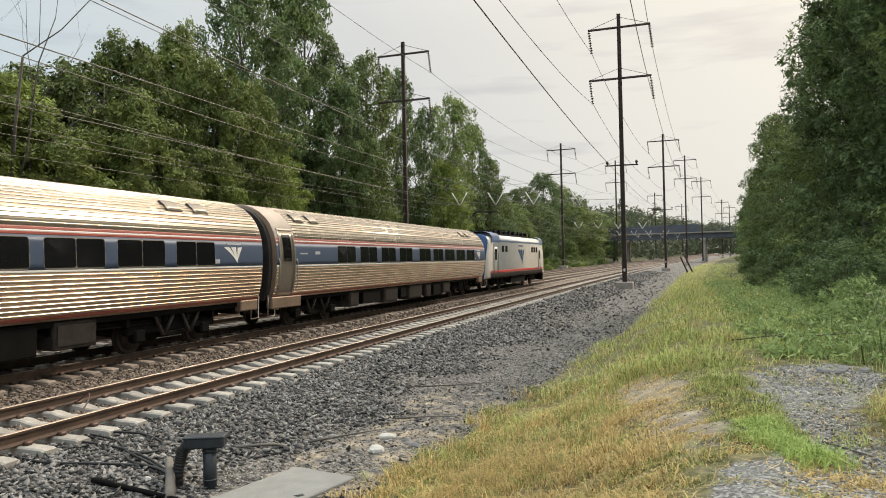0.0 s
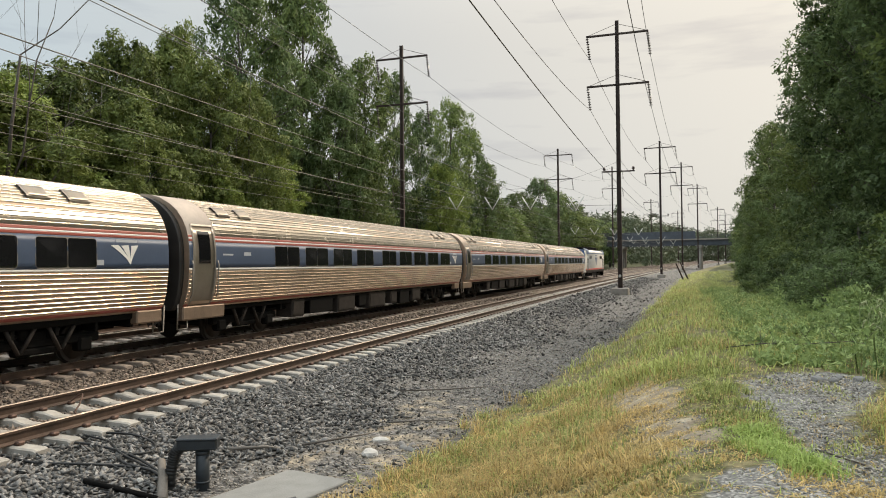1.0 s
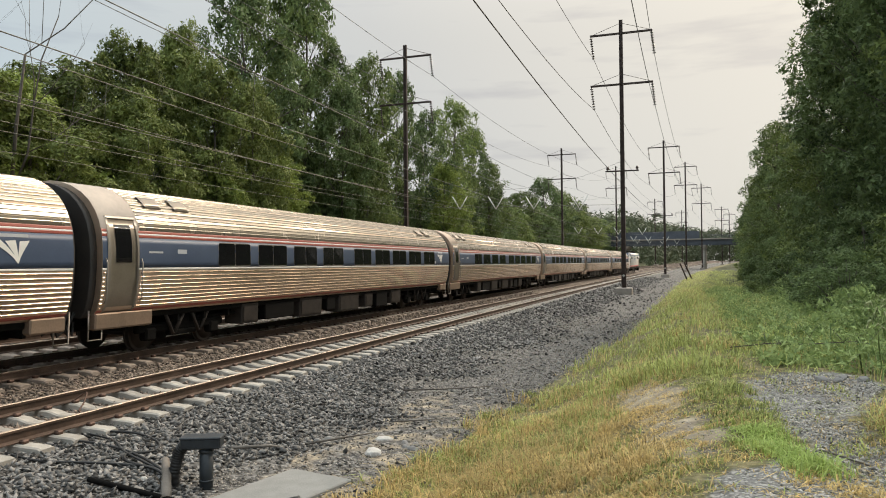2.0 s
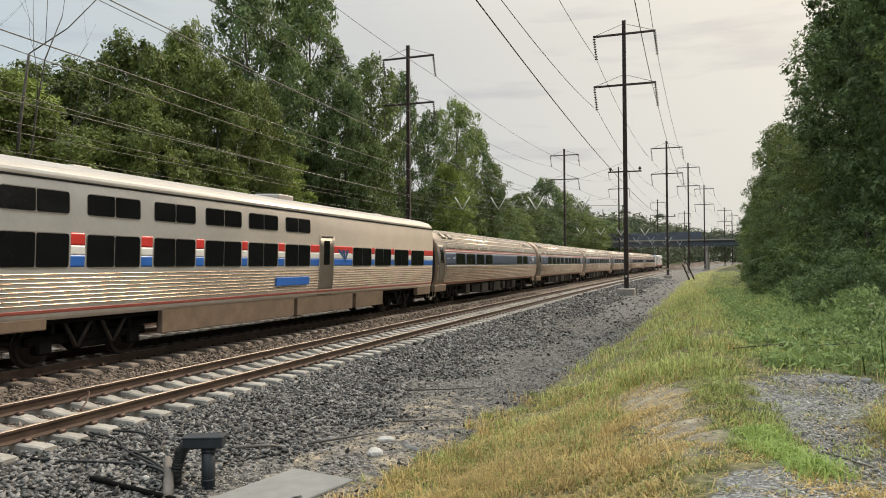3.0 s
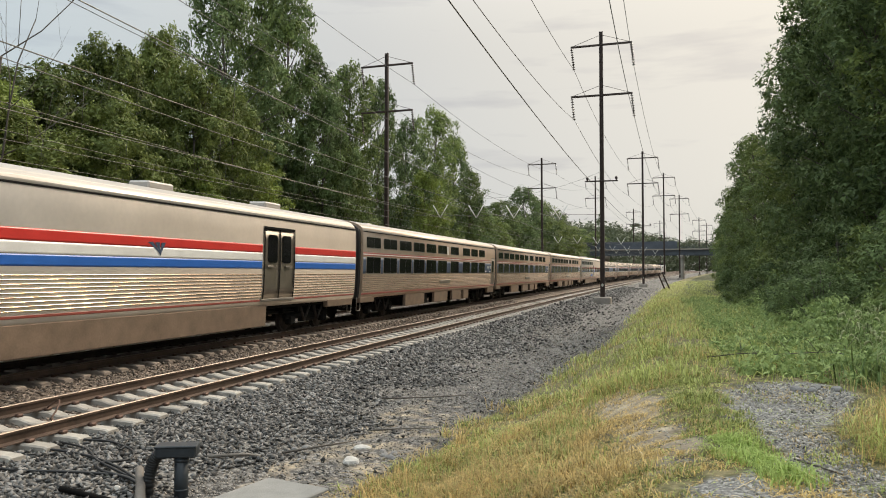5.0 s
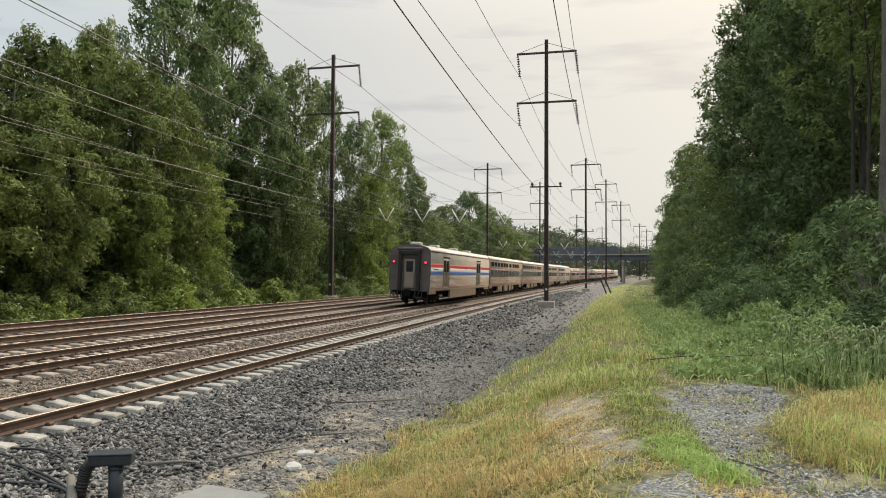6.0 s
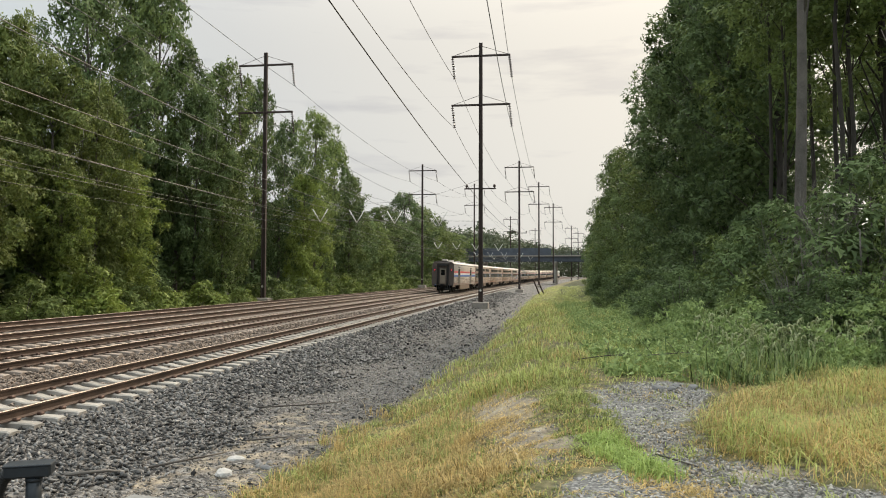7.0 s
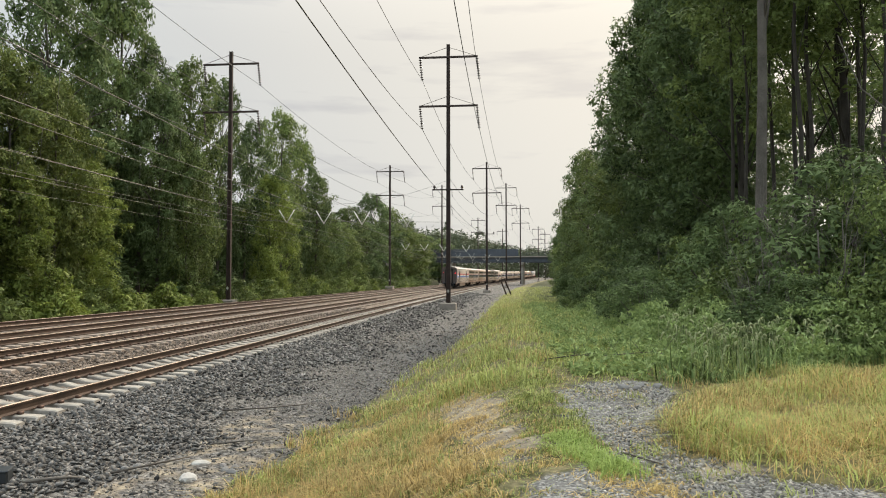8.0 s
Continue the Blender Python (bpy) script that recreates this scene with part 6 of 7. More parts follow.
def patchy(rng, n, x0, x1, y0, y1, dens, tuft=7, spread=0.07):
    """Clustered positions: tufts kept where a smooth random field and the density allow."""
    k = n // tuft
    f = rng.uniform(size=k * 4)
    ty = y0 * (y1 / y0) ** f
    tx = rng.uniform(x0, x1, k * 4) + line_x(ty)
    field = 0.5 + 0.5 * np.sin(tx * 2.3 + 1.3 * np.sin(ty * 1.1)) * np.sin(ty * 1.7 + 1.1 * np.cos(tx * 1.9))
    wx = tx + 0.12 * np.sin(1.7 * ty + 1.2 * np.sin(2.3 * tx)) + 0.1 * rng.normal(size=len(tx))
    wy = ty + 0.12 * np.sin(1.5 * tx + 0.6) + 0.1 * np.sin(3.7 * tx + 1) + 0.18 * rng.normal(size=len(ty))
    keep = rng.uniform(size=k * 4) < dens(wx, wy) * (0.25 + 0.75 * field)
    tx, ty = tx[keep][:k], ty[keep][:k]
    s = spread * (1 + np.clip((ty - 10) / 30, 0, 3))
    xs = np.repeat(tx, tuft) + rng.normal(size=len(tx) * tuft) * np.repeat(s, tuft)
    ys = np.repeat(ty, tuft) + rng.normal(size=len(tx) * tuft) * np.repeat(s, tuft)
    return xs, ys


def field(x, y, k=1.0, o=0.0):
    """A smooth uneven field between 0 and 1."""
    return 0.5 + 0.25 * np.sin(k * x * 2.1 + 1.7 * np.sin(k * y * 1.3 + o) + o) + 0.25 * np.sin(k * y * 1.9 + 1.5 * np.sin(k * x * 1.7 - o) + 2 * o)


def weed_front(x):
    """How far along the tall weeds begin."""
    return np.interp(x, [0.4, 1.0, 2.0, 3.1, 3.6, 4.9, 6.1, 9.0], [15.5, 12.8, 12.0, 11.2, 11.3, 13.0, 12.4, 12.4])


def grass_all():
    rng = np.random.default_rng(77)

    def worn(x, y):
        return (1 - 0.95 * sstep(0.25, 0.6, np.exp(-((x - rut_x(y)) / 0.56) ** 2) * (1 - sstep(13, 17, y)))) * (1 - zones(x, y)[0])

    def strip_left(x, y):
        u = x - line_x(y)
        return sstep(0.0, 0.5, u - grass_edge(y)) * (1 - sstep(-0.6, -0.35, x - rut_x(y))) * worn(x, y)

    def strip_mid(x, y):
        return sstep(0.3, 0.5, x - rut_x(y)) * (1 - sstep(-0.1, 0.15, x - gravel_left(y))) * worn(x, y) * (0.25 + field(x, y, 1.6, 2))

    def right_patch(x, y):
        return (1 - zones(x, y)[0]) * sstep(0.0, 0.5, x - gravel_right(y)) * (1 - sstep(-0.2, 0.6, y - weed_front(x)))

    def verge(x, y):
        u = x - line_x(y)
        return sstep(0.0, 0.6, u - grass_edge(y)) * (1 - sstep(5, 9, u)) * sstep(11.5, 14, y) * (1 - zones(x, y)[0]) * (0.12 + 1.2 * field(x, y, 0.8, 1) ** 2)

    def weeds(x, y):
        u = x - line_x(y)
        return sstep(0.4, 1.8, u) * (1 - sstep(8.0, 9.5, u)) * sstep(-0.1, 0.7, y - weed_front(x) + 0.25 * np.sin(5 * x)) * (0.35 + field(x, y, 1.1, 4))

    def tall(x, y):
        return weeds(x, y) * sstep(2.5, 4.4, x - 0.08 * (y - 13)) * (1 - 0.8 * sstep(16.5, 20, y)) * (0.15 + 1.3 * field(x, y, 1.5, 3) ** 2)

    xs, ys = patchy(rng, 30000, -4.3, 0.2, 4.6, 15.5, lambda x, y: strip_left(x, y) * (1.15 - 0.75 * sstep(7.5, 11, y)), 14, 0.06)
    blades("dry_grass", 51, xs, ys, 0.29, 0.011, M_DRYGRASS, "straw-yellow seeding grass along the bank", bend=0.9)
    xs, ys = patchy(rng, 15000, -4.2, 0.5, 4.6, 16, lambda x, y: strip_left(x, y) * (0.35 + 0.8 * sstep(7, 10, y)) * (0.2 + field(x, y, 1.3)), 16, 0.06)
    blades("green_grass", 52, xs, ys, 0.22, 0.013, M_GRASS, "yellowish green grass among straw", bend=0.8)
    xs, ys = patchy(rng, 17000, -2.2, 1.4, 5.0, 15, strip_mid, 12, 0.06)
    blades("green_grass", 53, xs, ys, 0.17, 0.013, M_GRASS, "green grass tufts between the wheel ruts", bend=0.8)
    xs, ys = patchy(rng, 22000, -2.0, 1.6, 4.8, 17, lambda x, y: (np.abs(x - rut_x(y)) < 0.85) * 0.9 + 0.12 * (1 - zones(x, y)[0]), 5, 0.1)
    blades("dead_thatch", 54, xs, ys, 0.09, 0.011, M_DRYGRASS, "flattened dead grass in the ruts", bend=1.6)
    xs, ys = patchy(rng, 24000, 1.4, 8.5, 5.35, 14.5, lambda x, y: right_patch(x, y) * (0.3 + field(x, y, 1.2, 5)), 9, 0.09)
    blades("dry_grass", 55, xs, ys, 0.42, 0.008, M_DRYGRASS, "straw-yellow seeding grass beside the gravel", bend=1.1)
    xs, ys = patchy(rng, 22000, 1.4, 8.5, 5.35, 14.5, lambda x, y: right_patch(x, y) * (0.2 + field(x, y, 1.4, 3)), 14, 0.1)
    blades("green_grass", 56, xs, ys, 0.38, 0.012, M_GRASS, "yellowish green tangled grass among straw", bend=1.0)
    xs, ys = patchy(rng, 46000, -2.9, 8.0, 12, 190, verge, 9, 0.12)
    blades("verge_grass", 57, xs, ys, 0.36, 0.02, M_GRASS, "rank green grass on the verge", bend=0.8)
    xs, ys = patchy(rng, 10000, -2.9, 3.0, 11.5, 70, lambda x, y: verge(x, y) * field(x, y, 1.1, 6), 9, 0.12)
    blades("dry_grass", 58, xs, ys, 0.36, 0.012, M_DRYGRASS, "straw-yellow grass edging the lane", bend=0.8)
    xs, ys = patchy(rng, 26000, -3.6, 7.5, 3.9, 14, lambda x, y: 0.85 * worn(x, y), 5, 0.12)
    blades("short_turf", 64, xs, ys, 0.07, 0.008, M_GRASS, "short worn turf", bend=1.0)
    xs, ys = patchy(rng, 20000, -3.6, 7.5, 3.9, 14, lambda x, y: 0.85 * (1 - zones(x, y)[0]), 5, 0.12)
    blades("short_turf", 65, xs, ys, 0.06, 0.007, M_DRYGRASS, "short dead turf", bend=1.3)
    # stray tufts on the gravel and in the rut
    xs, ys = patchy(rng, 4200, 0.0, 3.4, 5.2, 13.0, lambda x, y: (field(x, y, 2.2, 1) > 0.66) * 0.6, 18, 0.09)
    blades("green_grass", 66, xs, ys, 0.12, 0.010, M_GRASS, "stray grass tufts on the gravel", bend=1.0)
    xs, ys = patchy(rng, 4500, 0.0, 3.6, 5.2, 13.0, lambda x, y: (field(x, y, 1.3, 4) > 0.5) * 0.8, 9, 0.14)
    blades("dead_litter", 68, xs, ys, 0.06, 0.009, M_DRYGRASS, "flattened straw litter on the gravel", bend=1.8)
    k = 3200
    xs, ys = rng.uniform(-0.75, 0.3, k) + rng.normal(0, 0.08, k), rng.uniform(4.7, 6.9, k)
    blades("green_grass", 69, xs, ys, 0.17, 0.010, M_GRASS, "yellowish green grass at the foot of the rut", bend=0.9)
    blades("dry_grass", 70, xs[::2] + 0.03, ys[::2] + 0.05, 0.18, 0.009, M_DRYGRASS, "straw-yellow grass at the foot of the rut", bend=1.1)
    # bright tuft beside the gravel
    k = 2600
    f = rng.uniform(size=k)
    xs, ys = 0.58 + 0.45 * f + rng.normal(0, 0.12, k), 7.9 - 1.55 * f + rng.normal(0, 0.14, k)
    blades("green_grass", 59, xs, ys, 0.22, 0.011, M_FRESH, "bright green tuft of fresh grass", bend=0.8)

    # low tangled growth, then tall foxtail weeds
    xs, ys = patchy(rng, 14000, 0.4, 7.0, 11.5, 60, weeds, 12, 0.16)
    blades("low_weeds", 67, xs, ys, 0.4, 0.014, M_GRASS, "low tangled grey-green weeds before the woods", "weeds", 1.0)
    xs, ys = patchy(rng, 24000, 1.8, 9.0, 11.2, 40, tall, 16, 0.16)
    blades("tall_weeds", 60, xs, ys, 0.78, 0.022, M_WEED, "tall rank green weeds before the woods", "weeds", 0.9)
    xs, ys = patchy(rng, 5000, 2.5, 9.0, 11.5, 40, tall, 16, 0.2)
    blades("tall_weeds", 61, xs, ys, 0.85, 0.026, M_LEAF, "tall dark weeds before the woods", "weeds", 0.9)
    # broad-leaved weed clumps
    n = 4200
    ty = 11.8 * (60 / 11.8) ** rng.uniform(size=n)
    tx = rng.uniform(1.2, 7.6, n) + line_x(ty)
    ok = (weeds(tx, ty) > rng.uniform(0.15, 0.8, n)) & ~((tx > 3.2) & (tx < 5.2) & (ty < 15)) & ((tx > 3.4) | (rng.uniform(size=n) < 0.6))
    tx, ty = tx[ok], ty[ok]
    high = 0.3 + 0.9 * sstep(2.3, 4.2, tx - 0.05 * (ty - 13))
    cent = np.stack([tx, ty, ground_z(tx, ty) + high * rng.uniform(0.1, 1.0, len(tx)) * (0.4 + 0.6 * field(tx, ty, 1.3, 2))], -1)
    v, f = leaf_cloud(rng, cent, rng.uniform(0.1, 0.3, len(tx)), 36, 0.10)
    tagged(raw_mesh("broadleaf_weeds", v, f, M_WEED), "broad-leaved green weeds tangled with grass", "weeds", kind="stuff")
    # nodding foxtail seed heads
    n = 2600
    ty = 11.3 * (24 / 11.3) ** rng.uniform(size=n)
    tx = rng.uniform(2.4, 8.6, n)
    ok = tall(tx, ty) > rng.uniform(0.1, 0.7, n)
    tx, ty = tx[ok], ty[ok]
    tz = ground_z(tx, ty)
    vs, fs = [], []
    for i in range(len(tx)):
        h = rng.uniform(0.45, 0.95)
        a = rng.uniform(0, 6.28)
        pts = [(0.0, h - 0.12), (0.02, h - 0.03), (0.06, h), (0.105, h - 0.03), (0.125, h - 0.08)]
        rad = [0.005, 0.014, 0.017, 0.015, 0.005]
        b0 = len(vs)
        for (o, zz), r in zip(pts, rad):
            for k in range(4):
                ang = k * math.pi / 2
                out = o + r * math.cos(ang) * 0.7
                vs.append((tx[i] + math.cos(a) * out - math.sin(a) * r * math.sin(ang), ty[i] + math.sin(a) * out + math.cos(a) * r * math.sin(ang), tz[i] + zz + r * math.cos(ang)))
        for j in range(4):
            for k in range(4):
                p, q = b0 + j * 4, b0 + j * 4 + 4
                fs.append((p + k, p + (k + 1) % 4, q + (k + 1) % 4, q + k))
        b1 = len(vs)
        for o, zz, w in ((-0.05, 0.0, 0.006), (0.0, h - 0.11, 0.003)):
            vs.append((tx[i] + math.cos(a) * o - math.sin(a) * w, ty[i] + math.sin(a) * o + math.cos(a) * w, tz[i] + zz))
            vs.append((tx[i] + math.cos(a) * o + math.sin(a) * w, ty[i] + math.sin(a) * o - math.cos(a) * w, tz[i] + zz))
        fs.append((b1, b1 + 1, b1 + 3, b1 + 2))
    tagged(raw_mesh("foxtail_grass", np.array(vs), np.array(fs), M_SEED), "nodding pale foxtail seed heads over the weeds", "grass", kind="stuff")


grass_all()


# ---- clutter by the track ----
def gz(x, y):
    return float(ground_z(x, y))


def rock(name, x, y, sx, sy, sz, mat, label, seed):
    rng = random.Random(seed)
    bm = bmesh.new()
    bmesh.ops.create_icosphere(bm, subdivisions=2, radius=0.5)
    for v in bm.verts:
        d = 1 + 0.28 * noise.noise(v.co * 2.3 + Vector((seed, 0, 0))) + rng.uniform(-0.05, 0.05)
        v.co = Vector((v.co.x * sx * d, v.co.y * sy * d, max(-0.3, v.co.z) * sz * d))
    ob = part(name, bm, mat)
    ob.matrix_basis = pose(x, y, gz(x, y) + sz * 0.12, 0, 0, seed * 37)
    return tagged(ob, label, "stone", "loose stones on the verge")


M_PALE = material("pale_limestone", (0.46, 0.44, 0.41), 0.85, 0, 0.2, 6, 0.4, 20)
rock("stone", -4.44, 10.2, 0.36, 0.26, 0.16, M_PALE, "pale angular rock lying on the bare verge", 3)
rock("stone", -4.62, 11.05, 0.30, 0.22, 0.10, M_PALE, "pale flat stone half buried in grit", 5)
rock("stone", -3.55, 13.6, 0.24, 0.2, 0.10, M_CONCRETE, "tan stone half buried in grit", 8)
rock("stone", -6.35, 7.35, 0.22, 0.18, 0.14, M_CONCRETE, "grey rounded stone beside the cables", 9)
rock("stone", -6.6, 7.75, 0.10, 0.09, 0.09, M_PALE, "small pale stone beside the cables", 2)
for i, (x, y) in enumerate([(-4.1, 10.7), (-4.0, 10.85), (-4.2, 10.9), (-3.95, 10.6), (-5.6, 10.6), (-5.5, 10.8), (-2.3, 16.6), (1.9, 11.4), (2.2, 11.6), (2.45, 11.5), (2.1, 11.3), (-3.3, 21)]):
    rock("stone", x, y, 0.14 + 0.03 * (i % 4), 0.11, 0.10, M_STONE, "dark grey broken stone", 11 + i)


def build_slab():
    bm = bmesh.new()
    bbox(bm, -0.52, 0.52, -1.1, 0.52, -0.22, 0.05, 0.015)
    ob = part("concrete_lid", bm, M_SLAB)
    ob.matrix_basis = pose(-4.75, 8.38, gz(-4.75, 8.4) + 0.0, 0, 0, -13)
    tagged(ob, "flat grey concrete cover slab set in ballast", "slab")


build_slab()


def build_pedestal():
    x, y = -5.79, 7.95
    z = gz(x, y)
    t = thing("cable_pedestal", pose(x, y, z, 0, 0, 22), "dark grey plastic cable pedestal with bent conduit", "pedestal")
    bm = bmesh.new()
    tube(bm, [(0, 0, -0.15), (0, 0, 0.52)], 0.085, 14)
    tube(bm, [(0, 0, 0.09), (0, 0, 0.12)], 0.092, 14)
    tube(bm, [(0, 0, 0.46), (0, 0, 0.5)], 0.092, 14)
    part("post", bm, M_PLASTIC, t)
    bm = bmesh.new()
    bbox(bm, -0.30, 0.20, -0.12, 0.12, 0.52, 0.66, 0.02)
    bbox(bm, -0.31, 0.21, -0.13, 0.13, 0.645, 0.675, 0.01)
    part("head_box", bm, M_PLASTIC, t, "dark box with a flat lid")
    bm = bmesh.new()
    pts = [(-0.27, 0, 0.56), (-0.34, 0, 0.48), (-0.37, 0, 0.36), (-0.40, -0.02, 0.2), (-0.40, -0.03, -0.1)]
    ribs, radii = [], []
    for k, (a, b) in enumerate(zip(pts, pts[1:])):
        for i in range(4):
            for o, r in ((0.0, 0.068), (0.12, 0.079), (0.14, 0.068)):
                ribs.append(Vector(a).lerp(Vector(b), i / 4 + o))
                radii.append(r)
    tube(bm, ribs + [pts[-1]], radii + [0.07], 12)
    part("conduit", bm, M_CABLE, t, "ribbed black conduit")


build_pedestal()


def cable(name, pts, r, label, mat=M_CABLE):
    """A cable lying on the ground through plan points (x, y, height above ground)."""
    P = [Vector((x, y, gz(x, y) + h)) for x, y, h in pts]
    out = []
    for i in range(len(P) - 1):
        p0, p1, p2, p3 = P[max(i - 1, 0)], P[i], P[i + 1], P[min(i + 2, len(P) - 1)]
        for k in range(6):
            f = k / 6
            out.append(0.5 * ((2 * p1) + (p2 - p0) * f + (2 * p0 - 5 * p1 + 4 * p2 - p3) * f * f + (3 * p1 - p0 - 3 * p2 + p3) * f ** 3))
    out.append(P[-1])
    bm = bmesh.new()
    tube(bm, out, r, 7)
    tagged(part(name, bm, mat), label, "cable", "cables beside the track")


cable("track_cable", [(-8.75, 7.6, 0.06), (-8.1, 7.55, 0.04), (-7.5, 7.75, 0.05), (-7.0, 8.0, 0.05), (-6.7, 8.05, 0.06), (-6.3, 7.95, 0.03)], 0.019, "thick black cable lying across the ballast")
cable("track_cable", [(-8.7, 8.45, 0.05), (-8.2, 8.5, 0.06), (-7.6, 8.45, 0.05), (-7.1, 8.3, 0.06), (-6.7, 8.1, 0.08), (-6.35, 8.0, 0.03)], 0.019, "thick black cable lying across the ballast")
cable("track_cable", [(-8.4, 9.1, 0.06), (-7.9, 9.15, 0.07), (-7.35, 8.95, 0.06), (-7.15, 8.6, 0.06), (-7.35, 8.3, 0.05), (-7.1, 8.05, 0.06), (-6.6, 8.0, 0.07), (-6.25, 7.85, 0.02)], 0.019, "looped black cable running from the rail")
cable("track_cable", [(-8.6, 8.9, 0.05), (-8.0, 8.75, 0.05), (-7.5, 8.4, 0.05), (-7.0, 8.15, 0.08), (-6.4, 8.05, 0.03)], 0.016, "thin black cable running from the rail")
cable("bond_cable", [(-10.25, 10.3, 0.18), (-10.05, 10.35, 0.32), (-9.9, 10.15, 0.2), (-9.75, 9.9, 0.08), (-9.2, 9.7, 0.06)], 0.015, "curled rusty bond wire on the rail", M_CLIP)


def limb(name, pts, r0, r1, label, mat=M_DEADWOOD, category="branch", twigs=0, seed=1):
    rng = random.Random(seed)
    P = [Vector((x, y, gz(x, y) + h)) for x, y, h in pts]
    bm = bmesh.new()
    n = len(P)
    tube(bm, P, [r0 + (r1 - r0) * i / (n - 1) for i in range(n)], 7)
    for i in range(twigs):
        k = rng.randrange(1, n)
        q = P[k - 1].lerp(P[k], rng.random())
        d = Vector((rng.uniform(-1, 1), rng.uniform(-1, 1), rng.uniform(0.0, 0.9))) * rng.uniform(0.25, 0.7)
        tube(bm, [q, q + d * 0.5 + Vector((0, 0, 0.04)), q + d], [r1 * 0.9, r1 * 0.6, r1 * 0.3], 5)
    tagged(part(name, bm, mat), label, category, "fallen wood")


limb("broken_timber", [(-6.42, 7.95, 0.25), (-6.2, 7.7, 0.17), (-5.98, 7.42, 0.06), (-5.9, 7.3, 0.02)], 0.05, 0.075, "splintered grey timber leaning on the cables", category="timber")
limb("old_pipe", [(-7.0, 7.25, 0.07), (-6.4, 7.3, 0.06), (-5.8, 7.3, 0.05)], 0.035, 0.035, "old dark pipe lying on ballast", M_SHADED_GRIME, "pipe")
limb("stick", [(-5.9, 15.1, 0.05), (-5.0, 15.6, 0.07), (-4.2, 16.3, 0.05)], 0.02, 0.01, "dark fallen stick on the ballast", M_BARK)
limb("stick", [(-5.6, 10.2, 0.06), (-5.1, 10.9, 0.07), (-4.9, 11.3, 0.05)], 0.018, 0.009, "dark fallen stick on the ballast", M_BARK)
limb("stick", [(-4.9, 12.2, 0.05), (-4.3, 12.5, 0.06), (-3.9, 12.6, 0.05)], 0.016, 0.008, "weathered fallen stick on the verge")
limb("stick", [(-6.4, 9.4, 0.06), (-6.0, 9.8, 0.07), (-5.8, 9.9, 0.05)], 0.028, 0.014, "weathered fallen stick on the ballast")
limb("stick", [(1.16, 7.07, 0.02), (1.28, 6.85, 0.03), (1.45, 6.66, 0.015)], 0.011, 0.007, "thin dark stick on the gravel", M_BARK)
limb("fallen_branch", [(0.9, 14.4, 0.10), (1.5, 14.1, 0.22), (2.0, 14.2, 0.20), (2.8, 13.6, 0.34), (3.4, 13.3, 0.25)], 0.011, 0.004, "long bare fallen branch lying over the weeds", M_BARK, twigs=26, seed=4)
limb("leaning_post", [(1.3, 118, 0.0), (0.3, 116, 2.6)], 0.12, 0.1, "dark leaning timber post beside the lane", M_POLE, "post")
limb("leaning_post", [(2.0, 118.5, 0.0), (0.9, 116, 2.7)], 0.12, 0.1, "dark leaning timber post beside the lane", M_POLE, "post")


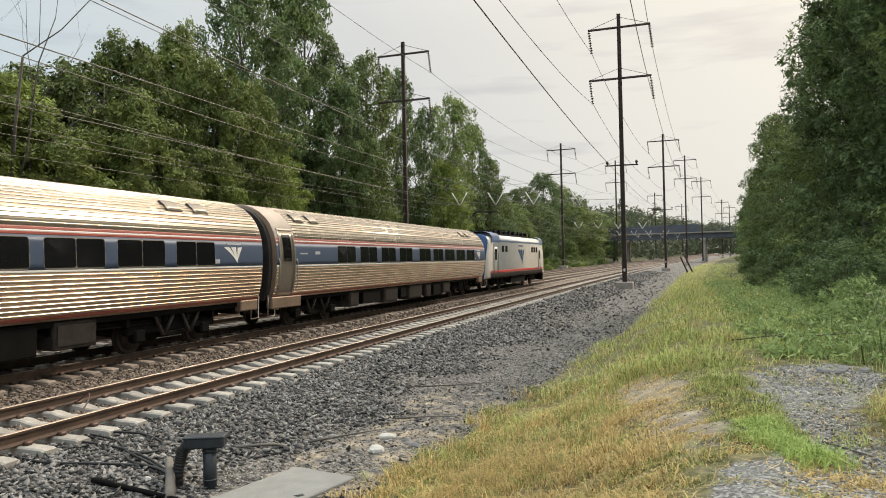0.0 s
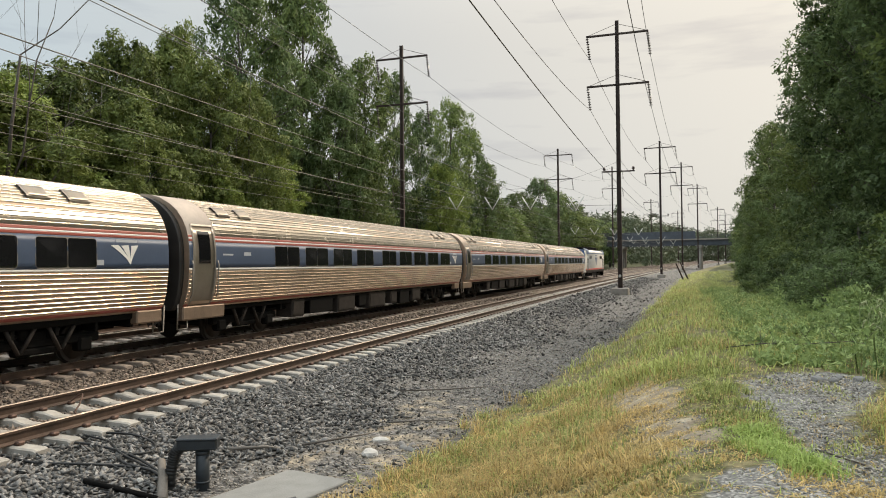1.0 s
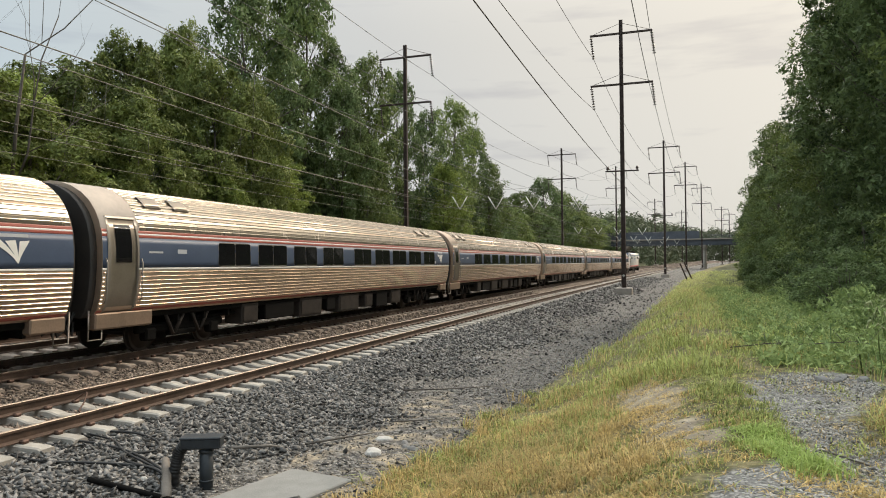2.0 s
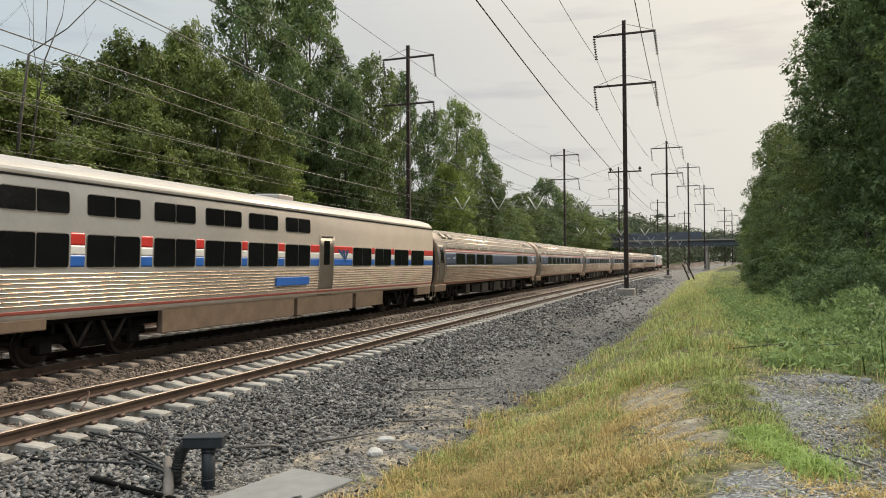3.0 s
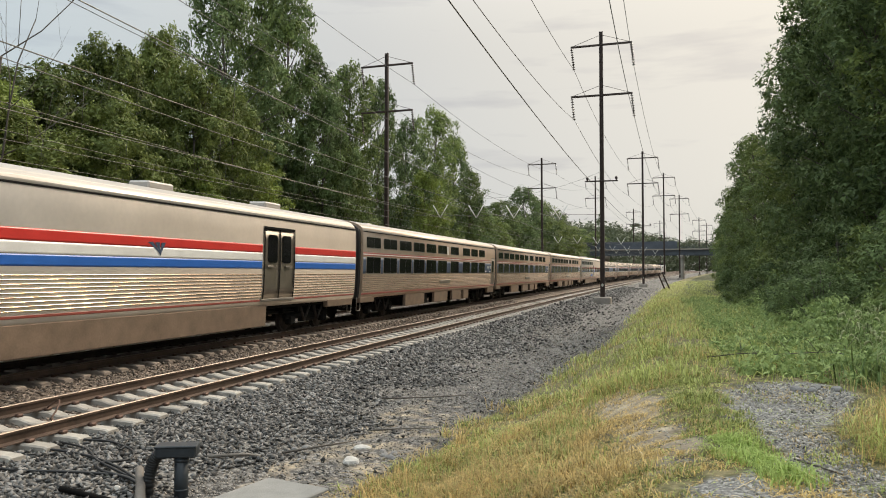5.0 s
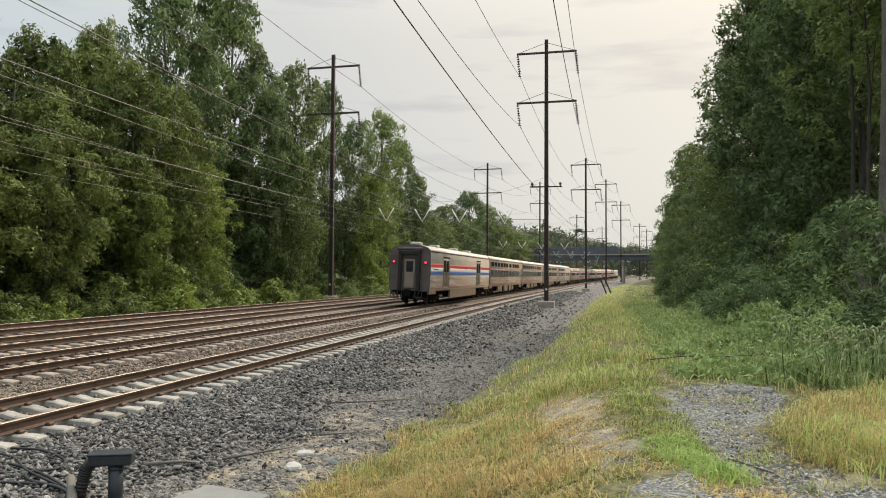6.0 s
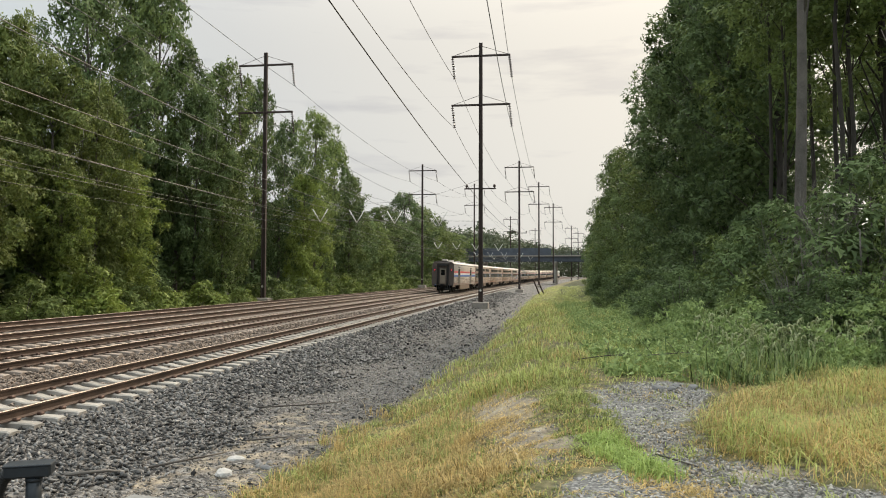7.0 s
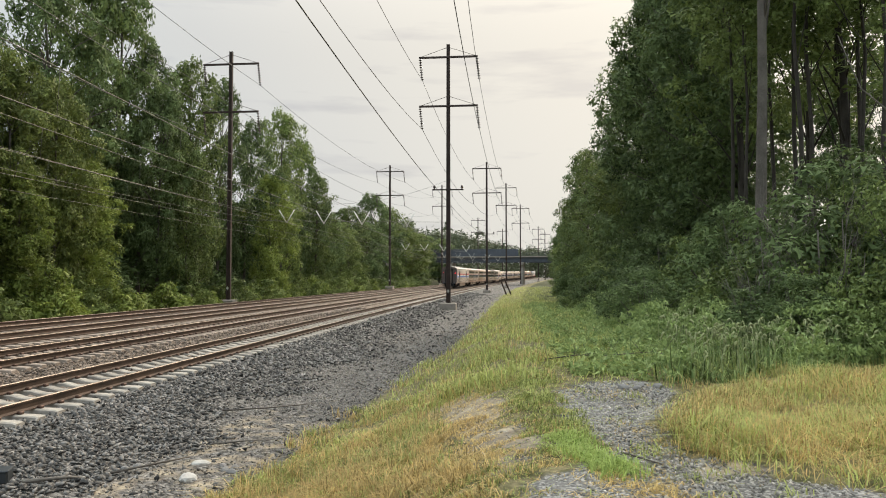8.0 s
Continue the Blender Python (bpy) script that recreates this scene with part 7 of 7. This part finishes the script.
def bare_tree(name, x, y, h, seed, label, mat=M_DEADWOOD, stems=1, r0=0.12, category="tree"):
    """A leafless tree or shrub: forked, tapering, crooked limbs."""
    rng = random.Random(seed)
    bm = bmesh.new()

    def grow(p, d, length, r, depth):
        pts, rad = [p], [r]
        for i in range(4):
            d = (d + Vector((rng.uniform(-0.22, 0.22), rng.uniform(-0.22, 0.22), rng.uniform(-0.02, 0.16)))).normalized()
            pts.append(pts[-1] + d * length / 4)
            rad.append(r * (1 - 0.16 * (i + 1)))
        tube(bm, pts, rad, 6)
        if depth:
            for k in range(rng.randint(2, 4)):
                i = rng.randint(1, 4)
                side = Vector((rng.uniform(-1, 1), rng.uniform(-1, 1), rng.uniform(0.2, 1.0))).normalized()
                grow(pts[i], (d * 0.45 + side * 0.8).normalized(), length * rng.uniform(0.45, 0.75), rad[i] * 0.6, depth - 1)

    for s in range(stems):
        o = Vector((rng.uniform(-0.6, 0.6), rng.uniform(-0.6, 0.6), 0)) * (stems > 1)
        tilt = Vector((rng.uniform(-0.45, 0.45), rng.uniform(-0.45, 0.45), 1)) if stems > 1 else Vector((0.03, 0, 1))
        grow(Vector((0, 0, -0.2)) + o, tilt.normalized(), h * rng.uniform(0.42, 0.55), r0 * rng.uniform(0.6, 1), 3 if stems == 1 else 2)
    ob = part(name, bm, mat)
    ob.matrix_basis = pose(x, y, gz(x, y))
    tagged(ob, label, category, "bare trees")


bare_tree("dead_tree", -29.2, 26.2, 27, 3, "leafless grey dead tree among green crowns", M_BARK, r0=0.16)
bare_tree("dead_tree", -29.0, 28.8, 21, 8, "leafless grey dead tree among green crowns", M_BARK, r0=0.09)
bare_tree("bare_shrub", 6.7, 17.0, 5.4, 5, "leafless grey thicket of thin upright stems", stems=9, r0=0.035, category="shrub")
bare_tree("bare_shrub", 7.3, 17.6, 5.8, 6, "leafless grey thicket of thin upright stems", stems=8, r0=0.04, category="shrub")
bare_tree("bare_shrub", 6.0, 17.8, 4.2, 7, "leafless grey thicket of thin upright stems", stems=7, r0=0.03, category="shrub")
limb("arching_branch", [(8.9, 15.5, 4.6), (8.3, 15.7, 4.9), (7.7, 15.9, 5.6), (7.3, 16.0, 6.8)], 0.024, 0.007, "pale bare branch arching out of the woods", twigs=5, seed=9)

build_track(T1, "track_1", "near track of rusty rails on pale concrete ties", 3.0, 240, TIE_ME)
build_track(T2, "track_2", "second track of worn rails on concrete ties", 8.0, 120, TIE_BROWN_ME)
build_track(T3, "track_3", "third track of rusty rails on concrete ties", 0, 0, TIE_BROWN_ME)
build_track(T4, "track_4", "far track of rusty rails on concrete ties", 0, 0, TIE_BROWN_ME)
motions()
